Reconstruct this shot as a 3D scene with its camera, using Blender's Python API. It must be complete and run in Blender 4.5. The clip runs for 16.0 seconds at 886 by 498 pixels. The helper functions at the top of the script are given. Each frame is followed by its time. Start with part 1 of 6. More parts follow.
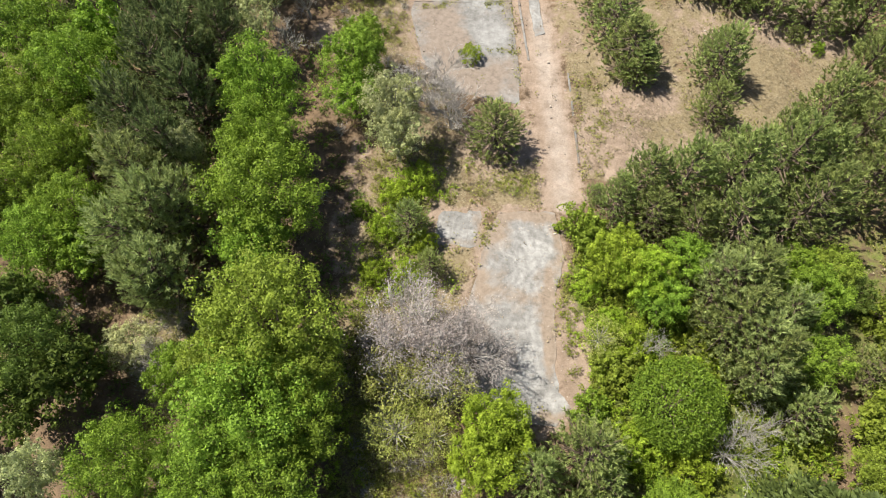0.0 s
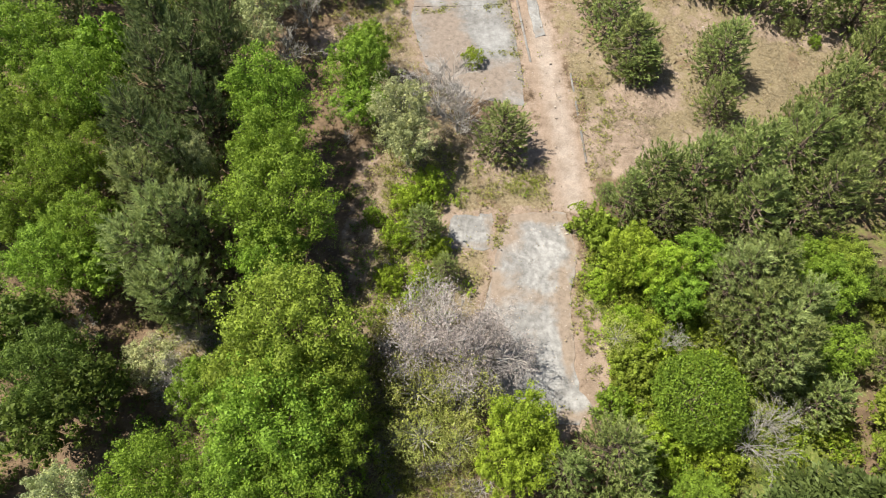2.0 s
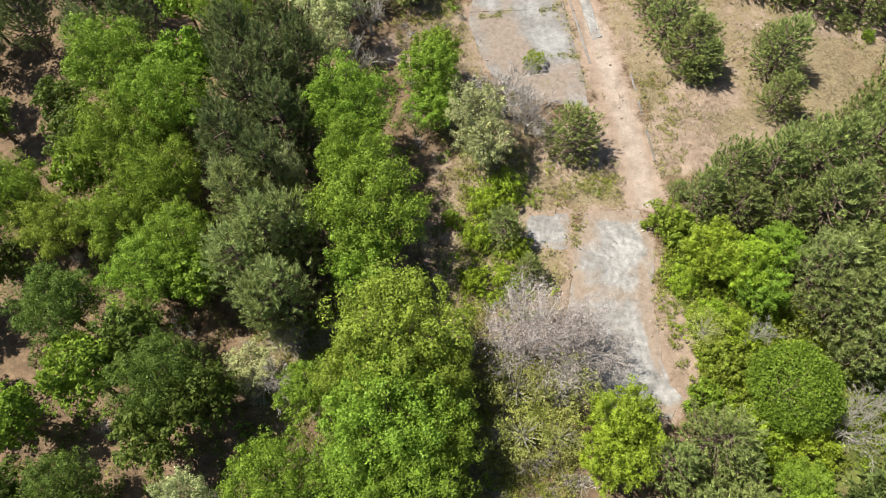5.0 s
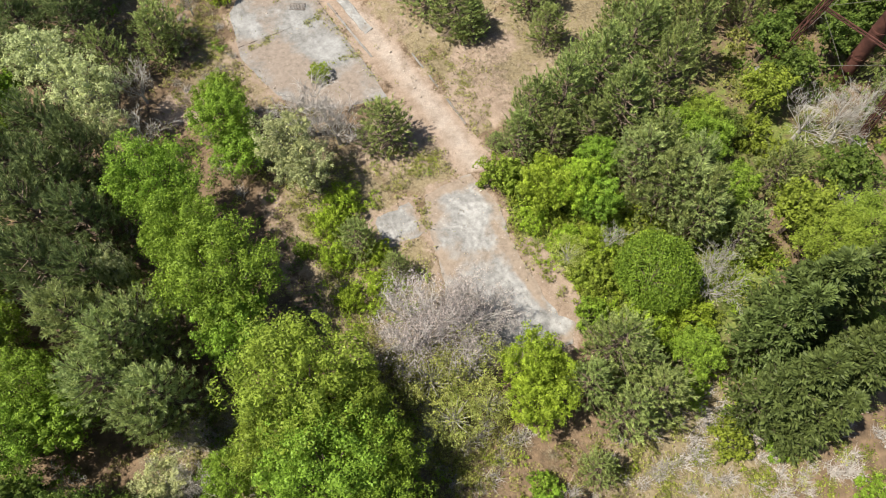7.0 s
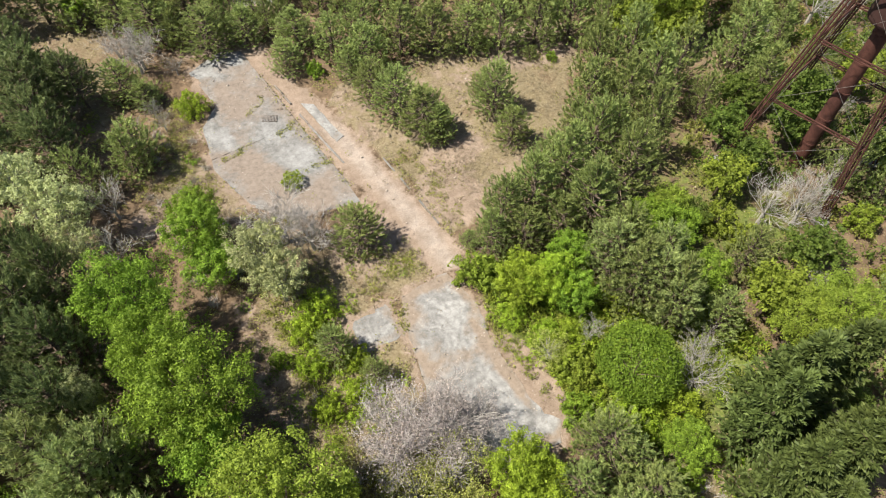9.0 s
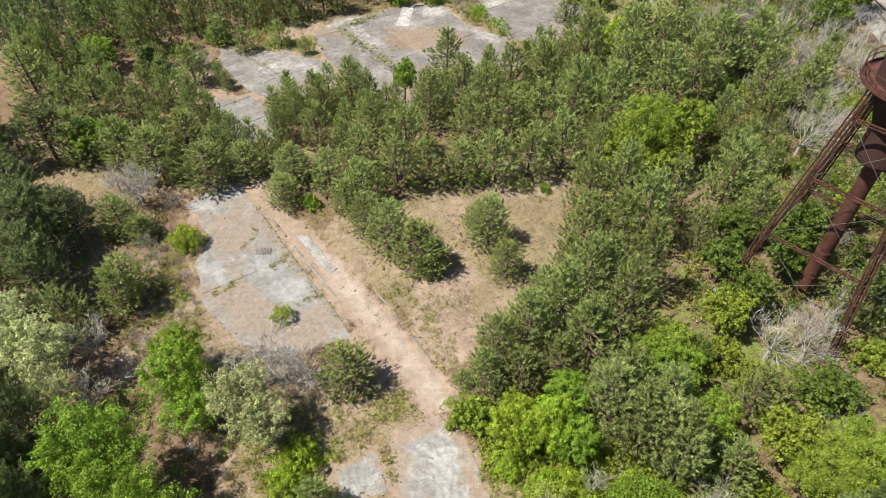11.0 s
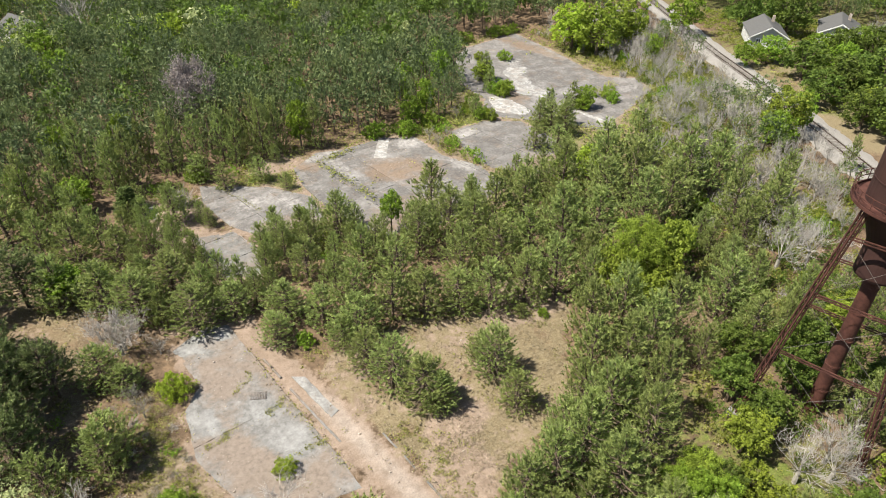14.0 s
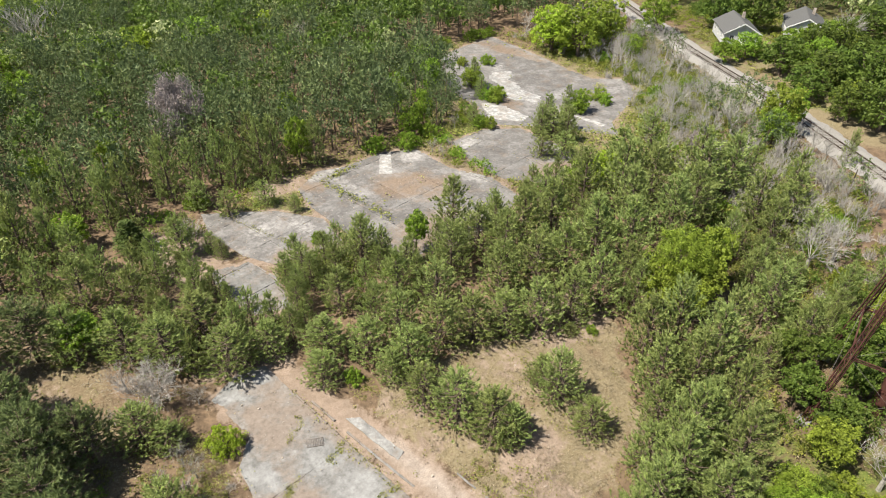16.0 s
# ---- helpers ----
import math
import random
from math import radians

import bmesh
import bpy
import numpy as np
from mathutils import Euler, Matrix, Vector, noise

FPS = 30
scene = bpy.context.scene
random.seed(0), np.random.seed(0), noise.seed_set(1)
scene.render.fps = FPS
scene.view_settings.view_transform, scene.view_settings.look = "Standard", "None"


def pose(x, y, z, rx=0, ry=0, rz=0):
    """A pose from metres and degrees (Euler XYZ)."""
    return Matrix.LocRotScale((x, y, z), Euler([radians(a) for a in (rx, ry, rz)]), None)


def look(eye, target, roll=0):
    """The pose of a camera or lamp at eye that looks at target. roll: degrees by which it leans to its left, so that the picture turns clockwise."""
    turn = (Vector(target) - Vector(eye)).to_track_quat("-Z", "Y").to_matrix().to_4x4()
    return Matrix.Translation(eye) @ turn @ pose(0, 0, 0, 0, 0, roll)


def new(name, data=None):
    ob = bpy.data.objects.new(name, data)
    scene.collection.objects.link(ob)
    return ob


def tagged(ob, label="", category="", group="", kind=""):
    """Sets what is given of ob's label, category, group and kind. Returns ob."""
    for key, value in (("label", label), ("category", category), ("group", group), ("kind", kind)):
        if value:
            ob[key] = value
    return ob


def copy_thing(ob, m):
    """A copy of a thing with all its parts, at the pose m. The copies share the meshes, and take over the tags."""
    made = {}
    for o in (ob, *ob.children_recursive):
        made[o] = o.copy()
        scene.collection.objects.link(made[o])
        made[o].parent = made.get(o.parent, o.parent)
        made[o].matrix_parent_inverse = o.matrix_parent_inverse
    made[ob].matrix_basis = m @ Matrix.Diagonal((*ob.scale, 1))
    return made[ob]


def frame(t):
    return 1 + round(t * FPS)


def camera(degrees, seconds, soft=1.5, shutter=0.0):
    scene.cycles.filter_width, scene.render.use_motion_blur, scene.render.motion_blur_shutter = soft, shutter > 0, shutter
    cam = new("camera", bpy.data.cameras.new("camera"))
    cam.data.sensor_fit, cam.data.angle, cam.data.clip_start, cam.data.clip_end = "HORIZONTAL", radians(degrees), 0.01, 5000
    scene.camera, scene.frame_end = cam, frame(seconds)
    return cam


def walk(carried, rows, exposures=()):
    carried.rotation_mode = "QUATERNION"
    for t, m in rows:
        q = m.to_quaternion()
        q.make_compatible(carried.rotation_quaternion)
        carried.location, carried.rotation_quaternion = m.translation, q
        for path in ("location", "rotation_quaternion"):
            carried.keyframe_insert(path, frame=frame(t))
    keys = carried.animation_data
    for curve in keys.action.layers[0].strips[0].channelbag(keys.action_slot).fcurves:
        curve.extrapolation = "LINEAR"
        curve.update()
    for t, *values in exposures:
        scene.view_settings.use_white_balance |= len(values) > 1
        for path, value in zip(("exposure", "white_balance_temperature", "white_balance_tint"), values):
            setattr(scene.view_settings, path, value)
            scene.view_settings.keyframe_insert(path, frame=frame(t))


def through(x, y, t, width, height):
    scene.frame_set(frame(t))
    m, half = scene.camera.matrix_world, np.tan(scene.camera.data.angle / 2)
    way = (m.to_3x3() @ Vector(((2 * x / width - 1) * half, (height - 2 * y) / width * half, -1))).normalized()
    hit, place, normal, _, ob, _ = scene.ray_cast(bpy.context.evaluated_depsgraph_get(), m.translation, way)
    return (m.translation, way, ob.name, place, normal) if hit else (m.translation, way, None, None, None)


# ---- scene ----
import functools

cam = camera(69.81, 16.0, 1.05)
PATH = [
    (0, (-1.575, -19.963, 43.789), (-2.766, 2.093, -1.067), 0.10),
    (0.5, (-1.773, -19.903, 43.904), (-1.833, 2.127, -0.981), 0.59),
    (1, (-1.892, -19.962, 43.959), (-1.996, 2.175, -0.873), 0.47),
    (1.5, (-2.468, -20.000, 43.994), (-2.661, 2.215, -0.799), 0.27),
    (2, (-3.523, -19.925, 44.068), (-3.799, 2.246, -0.747), 0.09),
    (2.5, (-4.946, -19.947, 44.092), (-5.339, 2.265, -0.702), -0.14),
    (3, (-6.682, -20.058, 44.108), (-7.237, 2.256, -0.633), -0.50),
    (3.5, (-8.630, -20.177, 44.167), (-9.341, 2.207, -0.537), -0.81),
    (3.7, (-9.222, -20.235, 44.190), (-10.002, 2.194, -0.490), -0.94),
    (5.8, (-10.030, -20.405, 45.110), (-7.709, 1.775, 0.359), -1.29),
    (6, (-9.956, -20.358, 45.154), (-5.212, 1.387, 0.381), -0.79),
    (6.5, (-10.024, -20.242, 45.117), (-1.453, 0.366, 0.375), 0.36),
    (7, (-9.860, -20.275, 45.058), (0.502, -0.260, 0.426), 0.52),
    (7.5, (-9.643, -20.144, 45.104), (2.097, 0.246, 0.986), 0.53),
    (8, (-9.445, -20.023, 45.110), (3.254, 1.658, 1.882), 0.36),
    (8.5, (-9.422, -19.952, 45.158), (4.308, 3.178, 3.010), 0.40),
    (9, (-9.167, -19.698, 45.191), (5.411, 4.945, 4.201), 0.26),
    (9.2, (-8.882, -19.515, 45.137), (6.014, 5.871, 4.718), 0.00),
    (11.3, (-6.838, -17.506, 45.437), (11.337, 13.799, 10.944), -0.30),
    (11.5, (-7.038, -17.173, 45.551), (11.561, 14.518, 11.643), -0.20),
    (12, (-7.008, -17.055, 45.675), (12.410, 15.833, 13.406), -0.09),
    (12.5, (-7.117, -16.829, 45.710), (13.049, 17.207, 15.134), -0.01),
    (13, (-7.692, -16.208, 45.713), (13.039, 18.619, 16.433), 0.00),
    (13.5, (-8.591, -15.296, 45.808), (13.040, 19.561, 17.224), -0.01),
    (14, (-9.854, -13.906, 45.860), (13.879, 19.682, 17.424), 0.07),
    (14.5, (-11.418, -11.973, 45.934), (13.742, 20.561, 17.499), 0.13),
    (15, (-13.181, -9.608, 46.061), (12.211, 22.718, 17.596), 0.11),
    (15.5, (-14.803, -7.135, 46.322), (10.997, 24.816, 17.799), 0.06),
    (16, (-15.535, -4.692, 46.469), (11.363, 26.320, 17.925), 0.04),
]
walk(cam, [(t, look(eye, target, roll)) for t, eye, target, roll in PATH])

# world, sun and exposure -------------------------------------------------
SUN_FROM = Vector((-0.57, 0.20, 1.0)).normalized()
world = bpy.data.worlds.new("sky")
scene.world = world
world.use_nodes = True
wn = world.node_tree.nodes
wn.clear()
w_out = wn.new("ShaderNodeOutputWorld")
w_bg = wn.new("ShaderNodeBackground")
w_sky = wn.new("ShaderNodeTexSky")
w_sky.sky_type = "NISHITA"
w_sky.sun_disc = False
w_sky.sun_elevation = math.asin(SUN_FROM.z)
w_sky.sun_rotation = math.atan2(SUN_FROM.x, SUN_FROM.y)
w_bg.inputs["Strength"].default_value = 0.053
world.node_tree.links.new(w_sky.outputs[0], w_bg.inputs[0])
world.node_tree.links.new(w_bg.outputs[0], w_out.inputs[0])
sun_data = bpy.data.lights.new("sun", "SUN")
sun_data.energy = 4.2
sun_data.angle = radians(0.55)
sun_data.color = (1.0, 0.94, 0.82)
sun = new("sun", sun_data)
sun.matrix_world = look(SUN_FROM * 120, (0, 0, 0))
scene.view_settings.exposure = 1.35

# materials ---------------------------------------------------------------


def node_mat(name):
    m = bpy.data.materials.new(name)
    m.use_nodes = True
    nt = m.node_tree
    nt.nodes.clear()
    out = nt.nodes.new("ShaderNodeOutputMaterial")
    return m, nt, out


def nd(nt, kind, **sets):
    n = nt.nodes.new(kind)
    for k, v in sets.items():
        n.inputs[k.replace("_", " ")].default_value = v
    return n


def noise_node(nt, coord, scale, detail=4.0, rough=0.6):
    n = nt.nodes.new("ShaderNodeTexNoise")
    n.inputs["Scale"].default_value = scale
    n.inputs["Detail"].default_value = detail
    n.inputs["Roughness"].default_value = rough
    nt.links.new(coord, n.inputs["Vector"])
    return n.outputs["Fac"]


def ramp(nt, fac, stops):
    r = nt.nodes.new("ShaderNodeValToRGB")
    e = r.color_ramp.elements
    while len(e) < len(stops):
        e.new(0.5)
    for k, (pos, col) in enumerate(stops):
        e[k].position = pos
        e[k].color = (*col, 1) if len(col) == 3 else col
    nt.links.new(fac, r.inputs[0])
    return r.outputs[0]


def mix(nt, fac, a, b, blend="MIX"):
    n = nt.nodes.new("ShaderNodeMix")
    n.data_type = "RGBA"
    n.blend_type = blend
    for sock, v in ((n.inputs[0], fac), (n.inputs[6], a), (n.inputs[7], b)):
        if isinstance(v, (int, float)):
            sock.default_value = v
        elif isinstance(v, tuple):
            sock.default_value = (*v, 1)
        else:
            nt.links.new(v, sock)
    return n.outputs[2]


def maths(nt, op, a, b=None):
    n = nt.nodes.new("ShaderNodeMath")
    n.operation = op
    for k, v in enumerate((a, b)):
        if v is None:
            continue
        if isinstance(v, (int, float)):
            n.inputs[k].default_value = v
        else:
            nt.links.new(v, n.inputs[k])
    return n.outputs[0]


def world_pos(nt):
    return nt.nodes.new("ShaderNodeNewGeometry").outputs["Position"]


def bump(nt, height, strength, distance):
    b = nt.nodes.new("ShaderNodeBump")
    b.inputs["Strength"].default_value = strength
    b.inputs["Distance"].default_value = distance
    nt.links.new(height, b.inputs["Height"])
    return b.outputs["Normal"]


def surface(name, col_fn, rough=0.85, metal=0.0, bump_fn=None):
    """A principled material; col_fn(nt, position) gives the colour socket."""
    m, nt, out = node_mat(name)
    p = nt.nodes.new("ShaderNodeBsdfPrincipled")
    p.inputs["Roughness"].default_value = rough
    p.inputs["Metallic"].default_value = metal
    p.inputs["Specular IOR Level"].default_value = 0.25
    pos = world_pos(nt)
    nt.links.new(col_fn(nt, pos), p.inputs["Base Color"])
    if bump_fn:
        nt.links.new(bump_fn(nt, pos), p.inputs["Normal"])
    nt.links.new(p.outputs[0], out.inputs[0])
    return m


def leaf_material(name, dark, mid, light, through=0.35, tint=0.26, hue=0.018, stand=False):
    """Foliage: colour varies from leaf to leaf, from plant to plant, and across the crown."""
    m, nt, out = node_mat(name)
    geo = nt.nodes.new("ShaderNodeNewGeometry")
    info = nt.nodes.new("ShaderNodeObjectInfo")
    col = ramp(nt, geo.outputs["Random Per Island"], [(0.0, dark), (0.5, mid), (1.0, light)])
    patch = noise_node(nt, geo.outputs["Position"], 0.45, 3)
    col = mix(nt, maths(nt, "MULTIPLY", patch, 0.25), col, mid)
    hsv = nt.nodes.new("ShaderNodeHueSaturation")
    nt.links.new(maths(nt, "ADD", maths(nt, "MULTIPLY", info.outputs["Random"], hue), 0.488 - hue / 2), hsv.inputs["Hue"])
    nt.links.new(maths(nt, "ADD", maths(nt, "MULTIPLY", info.outputs["Random"], tint), 1 - tint / 2), hsv.inputs["Value"])
    hsv.inputs["Saturation"].default_value = 0.97
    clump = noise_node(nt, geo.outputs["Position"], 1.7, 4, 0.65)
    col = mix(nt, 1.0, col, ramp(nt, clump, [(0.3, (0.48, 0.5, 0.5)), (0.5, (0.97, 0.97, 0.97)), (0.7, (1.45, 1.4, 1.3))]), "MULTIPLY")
    if stand:
        tree = noise_node(nt, geo.outputs["Position"], 0.22, 2, 0.4)
        col = mix(nt, 1.0, col, ramp(nt, tree, [(0.36, (0.72, 0.76, 0.8)), (0.5, (1, 1, 1)), (0.64, (1.28, 1.22, 1.1))]), "MULTIPLY")
    nt.links.new(col, hsv.inputs["Color"])
    d = nt.nodes.new("ShaderNodeBsdfPrincipled")
    d.inputs["Roughness"].default_value = 0.55
    d.inputs["Specular IOR Level"].default_value = 0.18
    t = nt.nodes.new("ShaderNodeBsdfTranslucent")
    nt.links.new(hsv.outputs[0], d.inputs["Base Color"])
    nt.links.new(hsv.outputs[0], t.inputs["Color"])
    ms = nt.nodes.new("ShaderNodeMixShader")
    ms.inputs[0].default_value = through
    nt.links.new(d.outputs[0], ms.inputs[1])
    nt.links.new(t.outputs[0], ms.inputs[2])
    nt.links.new(ms.outputs[0], out.inputs[0])
    return m


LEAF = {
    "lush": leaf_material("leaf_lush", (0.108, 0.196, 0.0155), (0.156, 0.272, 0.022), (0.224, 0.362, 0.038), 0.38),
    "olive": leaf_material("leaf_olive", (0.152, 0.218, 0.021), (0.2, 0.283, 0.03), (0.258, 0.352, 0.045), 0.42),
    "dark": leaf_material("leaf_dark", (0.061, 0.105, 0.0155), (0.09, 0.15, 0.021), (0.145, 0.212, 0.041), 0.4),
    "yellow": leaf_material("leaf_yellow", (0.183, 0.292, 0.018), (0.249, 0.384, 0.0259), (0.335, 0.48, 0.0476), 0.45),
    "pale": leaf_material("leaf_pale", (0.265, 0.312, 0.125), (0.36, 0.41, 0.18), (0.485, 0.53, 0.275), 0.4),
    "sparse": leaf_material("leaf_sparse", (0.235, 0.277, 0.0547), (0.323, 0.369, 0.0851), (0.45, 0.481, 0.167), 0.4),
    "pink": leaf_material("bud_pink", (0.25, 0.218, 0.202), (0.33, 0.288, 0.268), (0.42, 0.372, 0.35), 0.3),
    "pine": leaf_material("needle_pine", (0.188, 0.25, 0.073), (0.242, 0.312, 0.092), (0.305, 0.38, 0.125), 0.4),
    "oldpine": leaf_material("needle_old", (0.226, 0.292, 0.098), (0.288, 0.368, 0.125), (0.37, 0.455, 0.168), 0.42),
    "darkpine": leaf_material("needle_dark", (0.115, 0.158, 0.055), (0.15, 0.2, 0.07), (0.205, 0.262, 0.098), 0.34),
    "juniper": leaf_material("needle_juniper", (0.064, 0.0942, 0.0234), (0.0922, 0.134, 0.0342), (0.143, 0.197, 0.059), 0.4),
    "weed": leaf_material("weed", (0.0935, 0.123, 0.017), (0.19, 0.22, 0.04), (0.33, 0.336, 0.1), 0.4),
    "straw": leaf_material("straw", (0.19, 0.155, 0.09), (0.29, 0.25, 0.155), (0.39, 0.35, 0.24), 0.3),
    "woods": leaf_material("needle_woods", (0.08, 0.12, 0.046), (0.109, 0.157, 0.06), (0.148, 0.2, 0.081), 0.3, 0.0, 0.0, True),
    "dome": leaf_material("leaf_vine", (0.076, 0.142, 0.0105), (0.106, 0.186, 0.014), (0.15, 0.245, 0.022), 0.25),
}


def bark_col(a, b):
    return lambda nt, pos: ramp(nt, noise_node(nt, pos, 6.0, 5), [(0.3, a), (0.7, b)])


BARK = surface("bark", bark_col((0.07, 0.05, 0.035), (0.17, 0.13, 0.10)), 0.9)
PALE_BARK = surface("bark_pale", bark_col((0.22, 0.203, 0.178), (0.37, 0.35, 0.318)), 0.9)
GREY_BARK = surface("bark_grey", bark_col((0.25, 0.228, 0.208), (0.43, 0.40, 0.37)), 0.9)


def concrete(name, base, light, dirt, dirt_amount, white=0.0, grain=0.9, soiled=(), washed=(), bright=1.28):
    """Weathered concrete. soiled, washed: (x, y, half width, half length, turn, amount) of earth-stained and rain-washed places."""
    m, nt, out = node_mat(name)
    p = nt.nodes.new("ShaderNodeBsdfPrincipled")
    p.inputs["Roughness"].default_value = 0.9
    p.inputs["Specular IOR Level"].default_value = 0.2
    pos = world_pos(nt)
    info = nt.nodes.new("ShaderNodeObjectInfo")
    fine = noise_node(nt, pos, 3.0, 8, 0.7)
    broad = noise_node(nt, pos, 0.33, 6, 0.65)
    blot = noise_node(nt, pos, grain, 9, 0.72)

    def places(rows, start):
        total = start
        for x, y, rx, ry, turn, amount in rows:
            mp = nt.nodes.new("ShaderNodeMapping")
            mp.vector_type = "TEXTURE"
            mp.inputs["Location"].default_value = (x, y, 0)
            mp.inputs["Rotation"].default_value = (0, 0, radians(turn))
            mp.inputs["Scale"].default_value = (rx, ry, 1000)
            nt.links.new(pos, mp.inputs["Vector"])
            ln = nt.nodes.new("ShaderNodeVectorMath")
            ln.operation = "LENGTH"
            nt.links.new(mp.outputs[0], ln.inputs[0])
            near = maths(nt, "MULTIPLY", maths(nt, "MAXIMUM", maths(nt, "SUBTRACT", 1.35, ln.outputs["Value"]), 0.0), amount)
            total = maths(nt, "ADD", total, maths(nt, "MINIMUM", near, amount * 0.8))
        return total

    col = ramp(nt, broad, [(0.36, base), (0.52, tuple(0.75 * a + 0.25 * b for a, b in zip(base, light))), (0.66, light)])
    col = mix(nt, ramp(nt, blot, [(0.48, (0, 0, 0)), (0.66, (1, 1, 1))]), col, tuple(0.78 * v for v in base))
    col = mix(nt, ramp(nt, blot, [(0.33 + white, (1, 1, 1)), (0.45 + white, (0, 0, 0))]), col, tuple(min(1.12 * v, 0.85) for v in light))
    if washed:
        wash = places(washed, maths(nt, "MULTIPLY", maths(nt, "SUBTRACT", noise_node(nt, pos, 1.3, 9, 0.68), 0.52), 1.5))
        col = mix(nt, ramp(nt, wash, [(0.06, (0, 0, 0)), (0.5, (0.9, 0.9, 0.9))]), col, tuple(min(bright * v, 0.6) for v in light))
    soil = places(soiled, noise_node(nt, pos, 0.4, 9, 0.72))
    if washed:
        soil = maths(nt, "SUBTRACT", soil, maths(nt, "MULTIPLY", places(washed, maths(nt, "MULTIPLY", broad, 0.0)), 0.75))
    lo = 0.72 - 0.42 * dirt_amount
    col = mix(nt, ramp(nt, soil, [(lo - 0.05, (0, 0, 0)), (lo + 0.2, (0.9, 0.9, 0.9))]), col, dirt)
    mottle = noise_node(nt, pos, 2.1, 10, 0.78)
    col = mix(nt, 0.75, col, ramp(nt, mottle, [(0.34, (0.62, 0.6, 0.58)), (0.5, (1, 1, 1)), (0.64, (1.22, 1.21, 1.2))]), "MULTIPLY")
    crack = nt.nodes.new("ShaderNodeTexVoronoi")
    crack.feature = "DISTANCE_TO_EDGE"
    crack.inputs["Scale"].default_value = 0.42
    warp = nt.nodes.new("ShaderNodeVectorMath")
    warp.operation = "ADD"
    wob = nt.nodes.new("ShaderNodeTexNoise")
    wob.inputs["Scale"].default_value = 0.8
    wob.inputs["Detail"].default_value = 5
    nt.links.new(pos, wob.inputs["Vector"])
    nt.links.new(pos, warp.inputs[0])
    nt.links.new(wob.outputs["Color"], warp.inputs[1])
    nt.links.new(warp.outputs[0], crack.inputs["Vector"])
    line = ramp(nt, crack.outputs["Distance"], [(0.0, (1, 1, 1)), (0.012, (0, 0, 0))])
    col = mix(nt, maths(nt, "MULTIPLY", line, 0.25), col, (0.10, 0.085, 0.06))
    col = mix(nt, 0.5, col, ramp(nt, fine, [(0.25, (0.55, 0.54, 0.52)), (0.75, (1, 1, 1))]), "MULTIPLY")
    tone = maths(nt, "ADD", maths(nt, "MULTIPLY", info.outputs["Random"], 0.2), 0.79)
    hsv = nt.nodes.new("ShaderNodeHueSaturation")
    nt.links.new(tone, hsv.inputs["Value"])
    nt.links.new(col, hsv.inputs["Color"])
    nt.links.new(hsv.outputs[0], p.inputs["Base Color"])
    nt.links.new(bump(nt, fine, 0.5, 0.03), p.inputs["Normal"])
    nt.links.new(p.outputs[0], out.inputs[0])
    return m


SOIL = (0.25, 0.19, 0.147)
CONCRETE = concrete("concrete_worn", (0.225, 0.22, 0.213), (0.315, 0.31, 0.302), (0.25, 0.195, 0.15), 0.36, 0.03, 0.7,
                    [(0.6, 0.5, 1.6, 2.0, 0, 0.12), (1.6, -2.0, 3.0, 0.7, 0, 0.19), (5.2, -3.5, 1.0, 4.0, 0, 0.24), (6.0, 0.8, 0.9, 2.6, 0, 0.19), (1.5, 3.6, 1.3, 1.6, 0, 0.22), (0.2, -5.5, 1.2, 4.0, 0, 0.14), (4.0, 4.8, 3.0, 0.7, 0, 0.25), (5.6, -10.6, 1.5, 0.8, 30, 0.25), (6.1, 2.6, 0.5, 2.4, 0, 0.17), (5.3, -4.6, 0.45, 5.0, 0, 0.17), (-0.6, -4.5, 0.6, 5.0, 8, 0.17), (0.2, 0.6, 0.5, 2.6, 0, 0.17), (0.9, 3.2, 1.2, 0.9, 30, 0.17), (3.0, -10.8, 3.5, 0.5, 0, 0.17), (-1.6, 2.3, 1.9, 0.4, 0, 0.17), (-0.2, 3.6, 0.5, 1.4, 0, 0.17), (3.8, 4.75, 2.4, 0.4, 0, 0.17)],
                    [(4.3, 1.8, 1.5, 1.3, 20, 0.45), (3.4, -0.4, 0.8, 1.3, 0, 0.22), (4.0, -6.6, 0.8, 2.8, 0, 0.35), (3.2, -8.6, 1.6, 1.2, 0, 0.35), (5.6, -9.8, 0.8, 0.8, 0, 0.45), (-1.6, 3.2, 1.4, 0.8, 0, 0.25)], 1.14)
CONCRETE_DUSTY = concrete("concrete_dusty", (0.195, 0.19, 0.183), (0.268, 0.266, 0.262), (0.222, 0.179, 0.147), 0.54, 0.0, 0.7,
                          [(-1.6, 36.0, 3.0, 4.2, 0, 0.26), (-3.8, 24.5, 2.2, 5.5, 15, 0.30), (0.3, 19.0, 3.5, 2.4, 0, 0.24), (2.0, 32.0, 0.9, 4.0, 0, 0.22)],
                          [(0.4, 24.6, 1.6, 2.2, 5, 0.5), (-5.4, 30.6, 1.1, 2.9, 20, 0.45), (-0.7, 29.2, 0.7, 1.8, 0, 0.45), (-3.6, 41.0, 1.8, 1.2, 0, 0.3), (0.0, 40.6, 0.7, 0.6, 0, 0.6), (-1.8, 39.0, 1.6, 1.0, 0, 0.25)], 1.08)
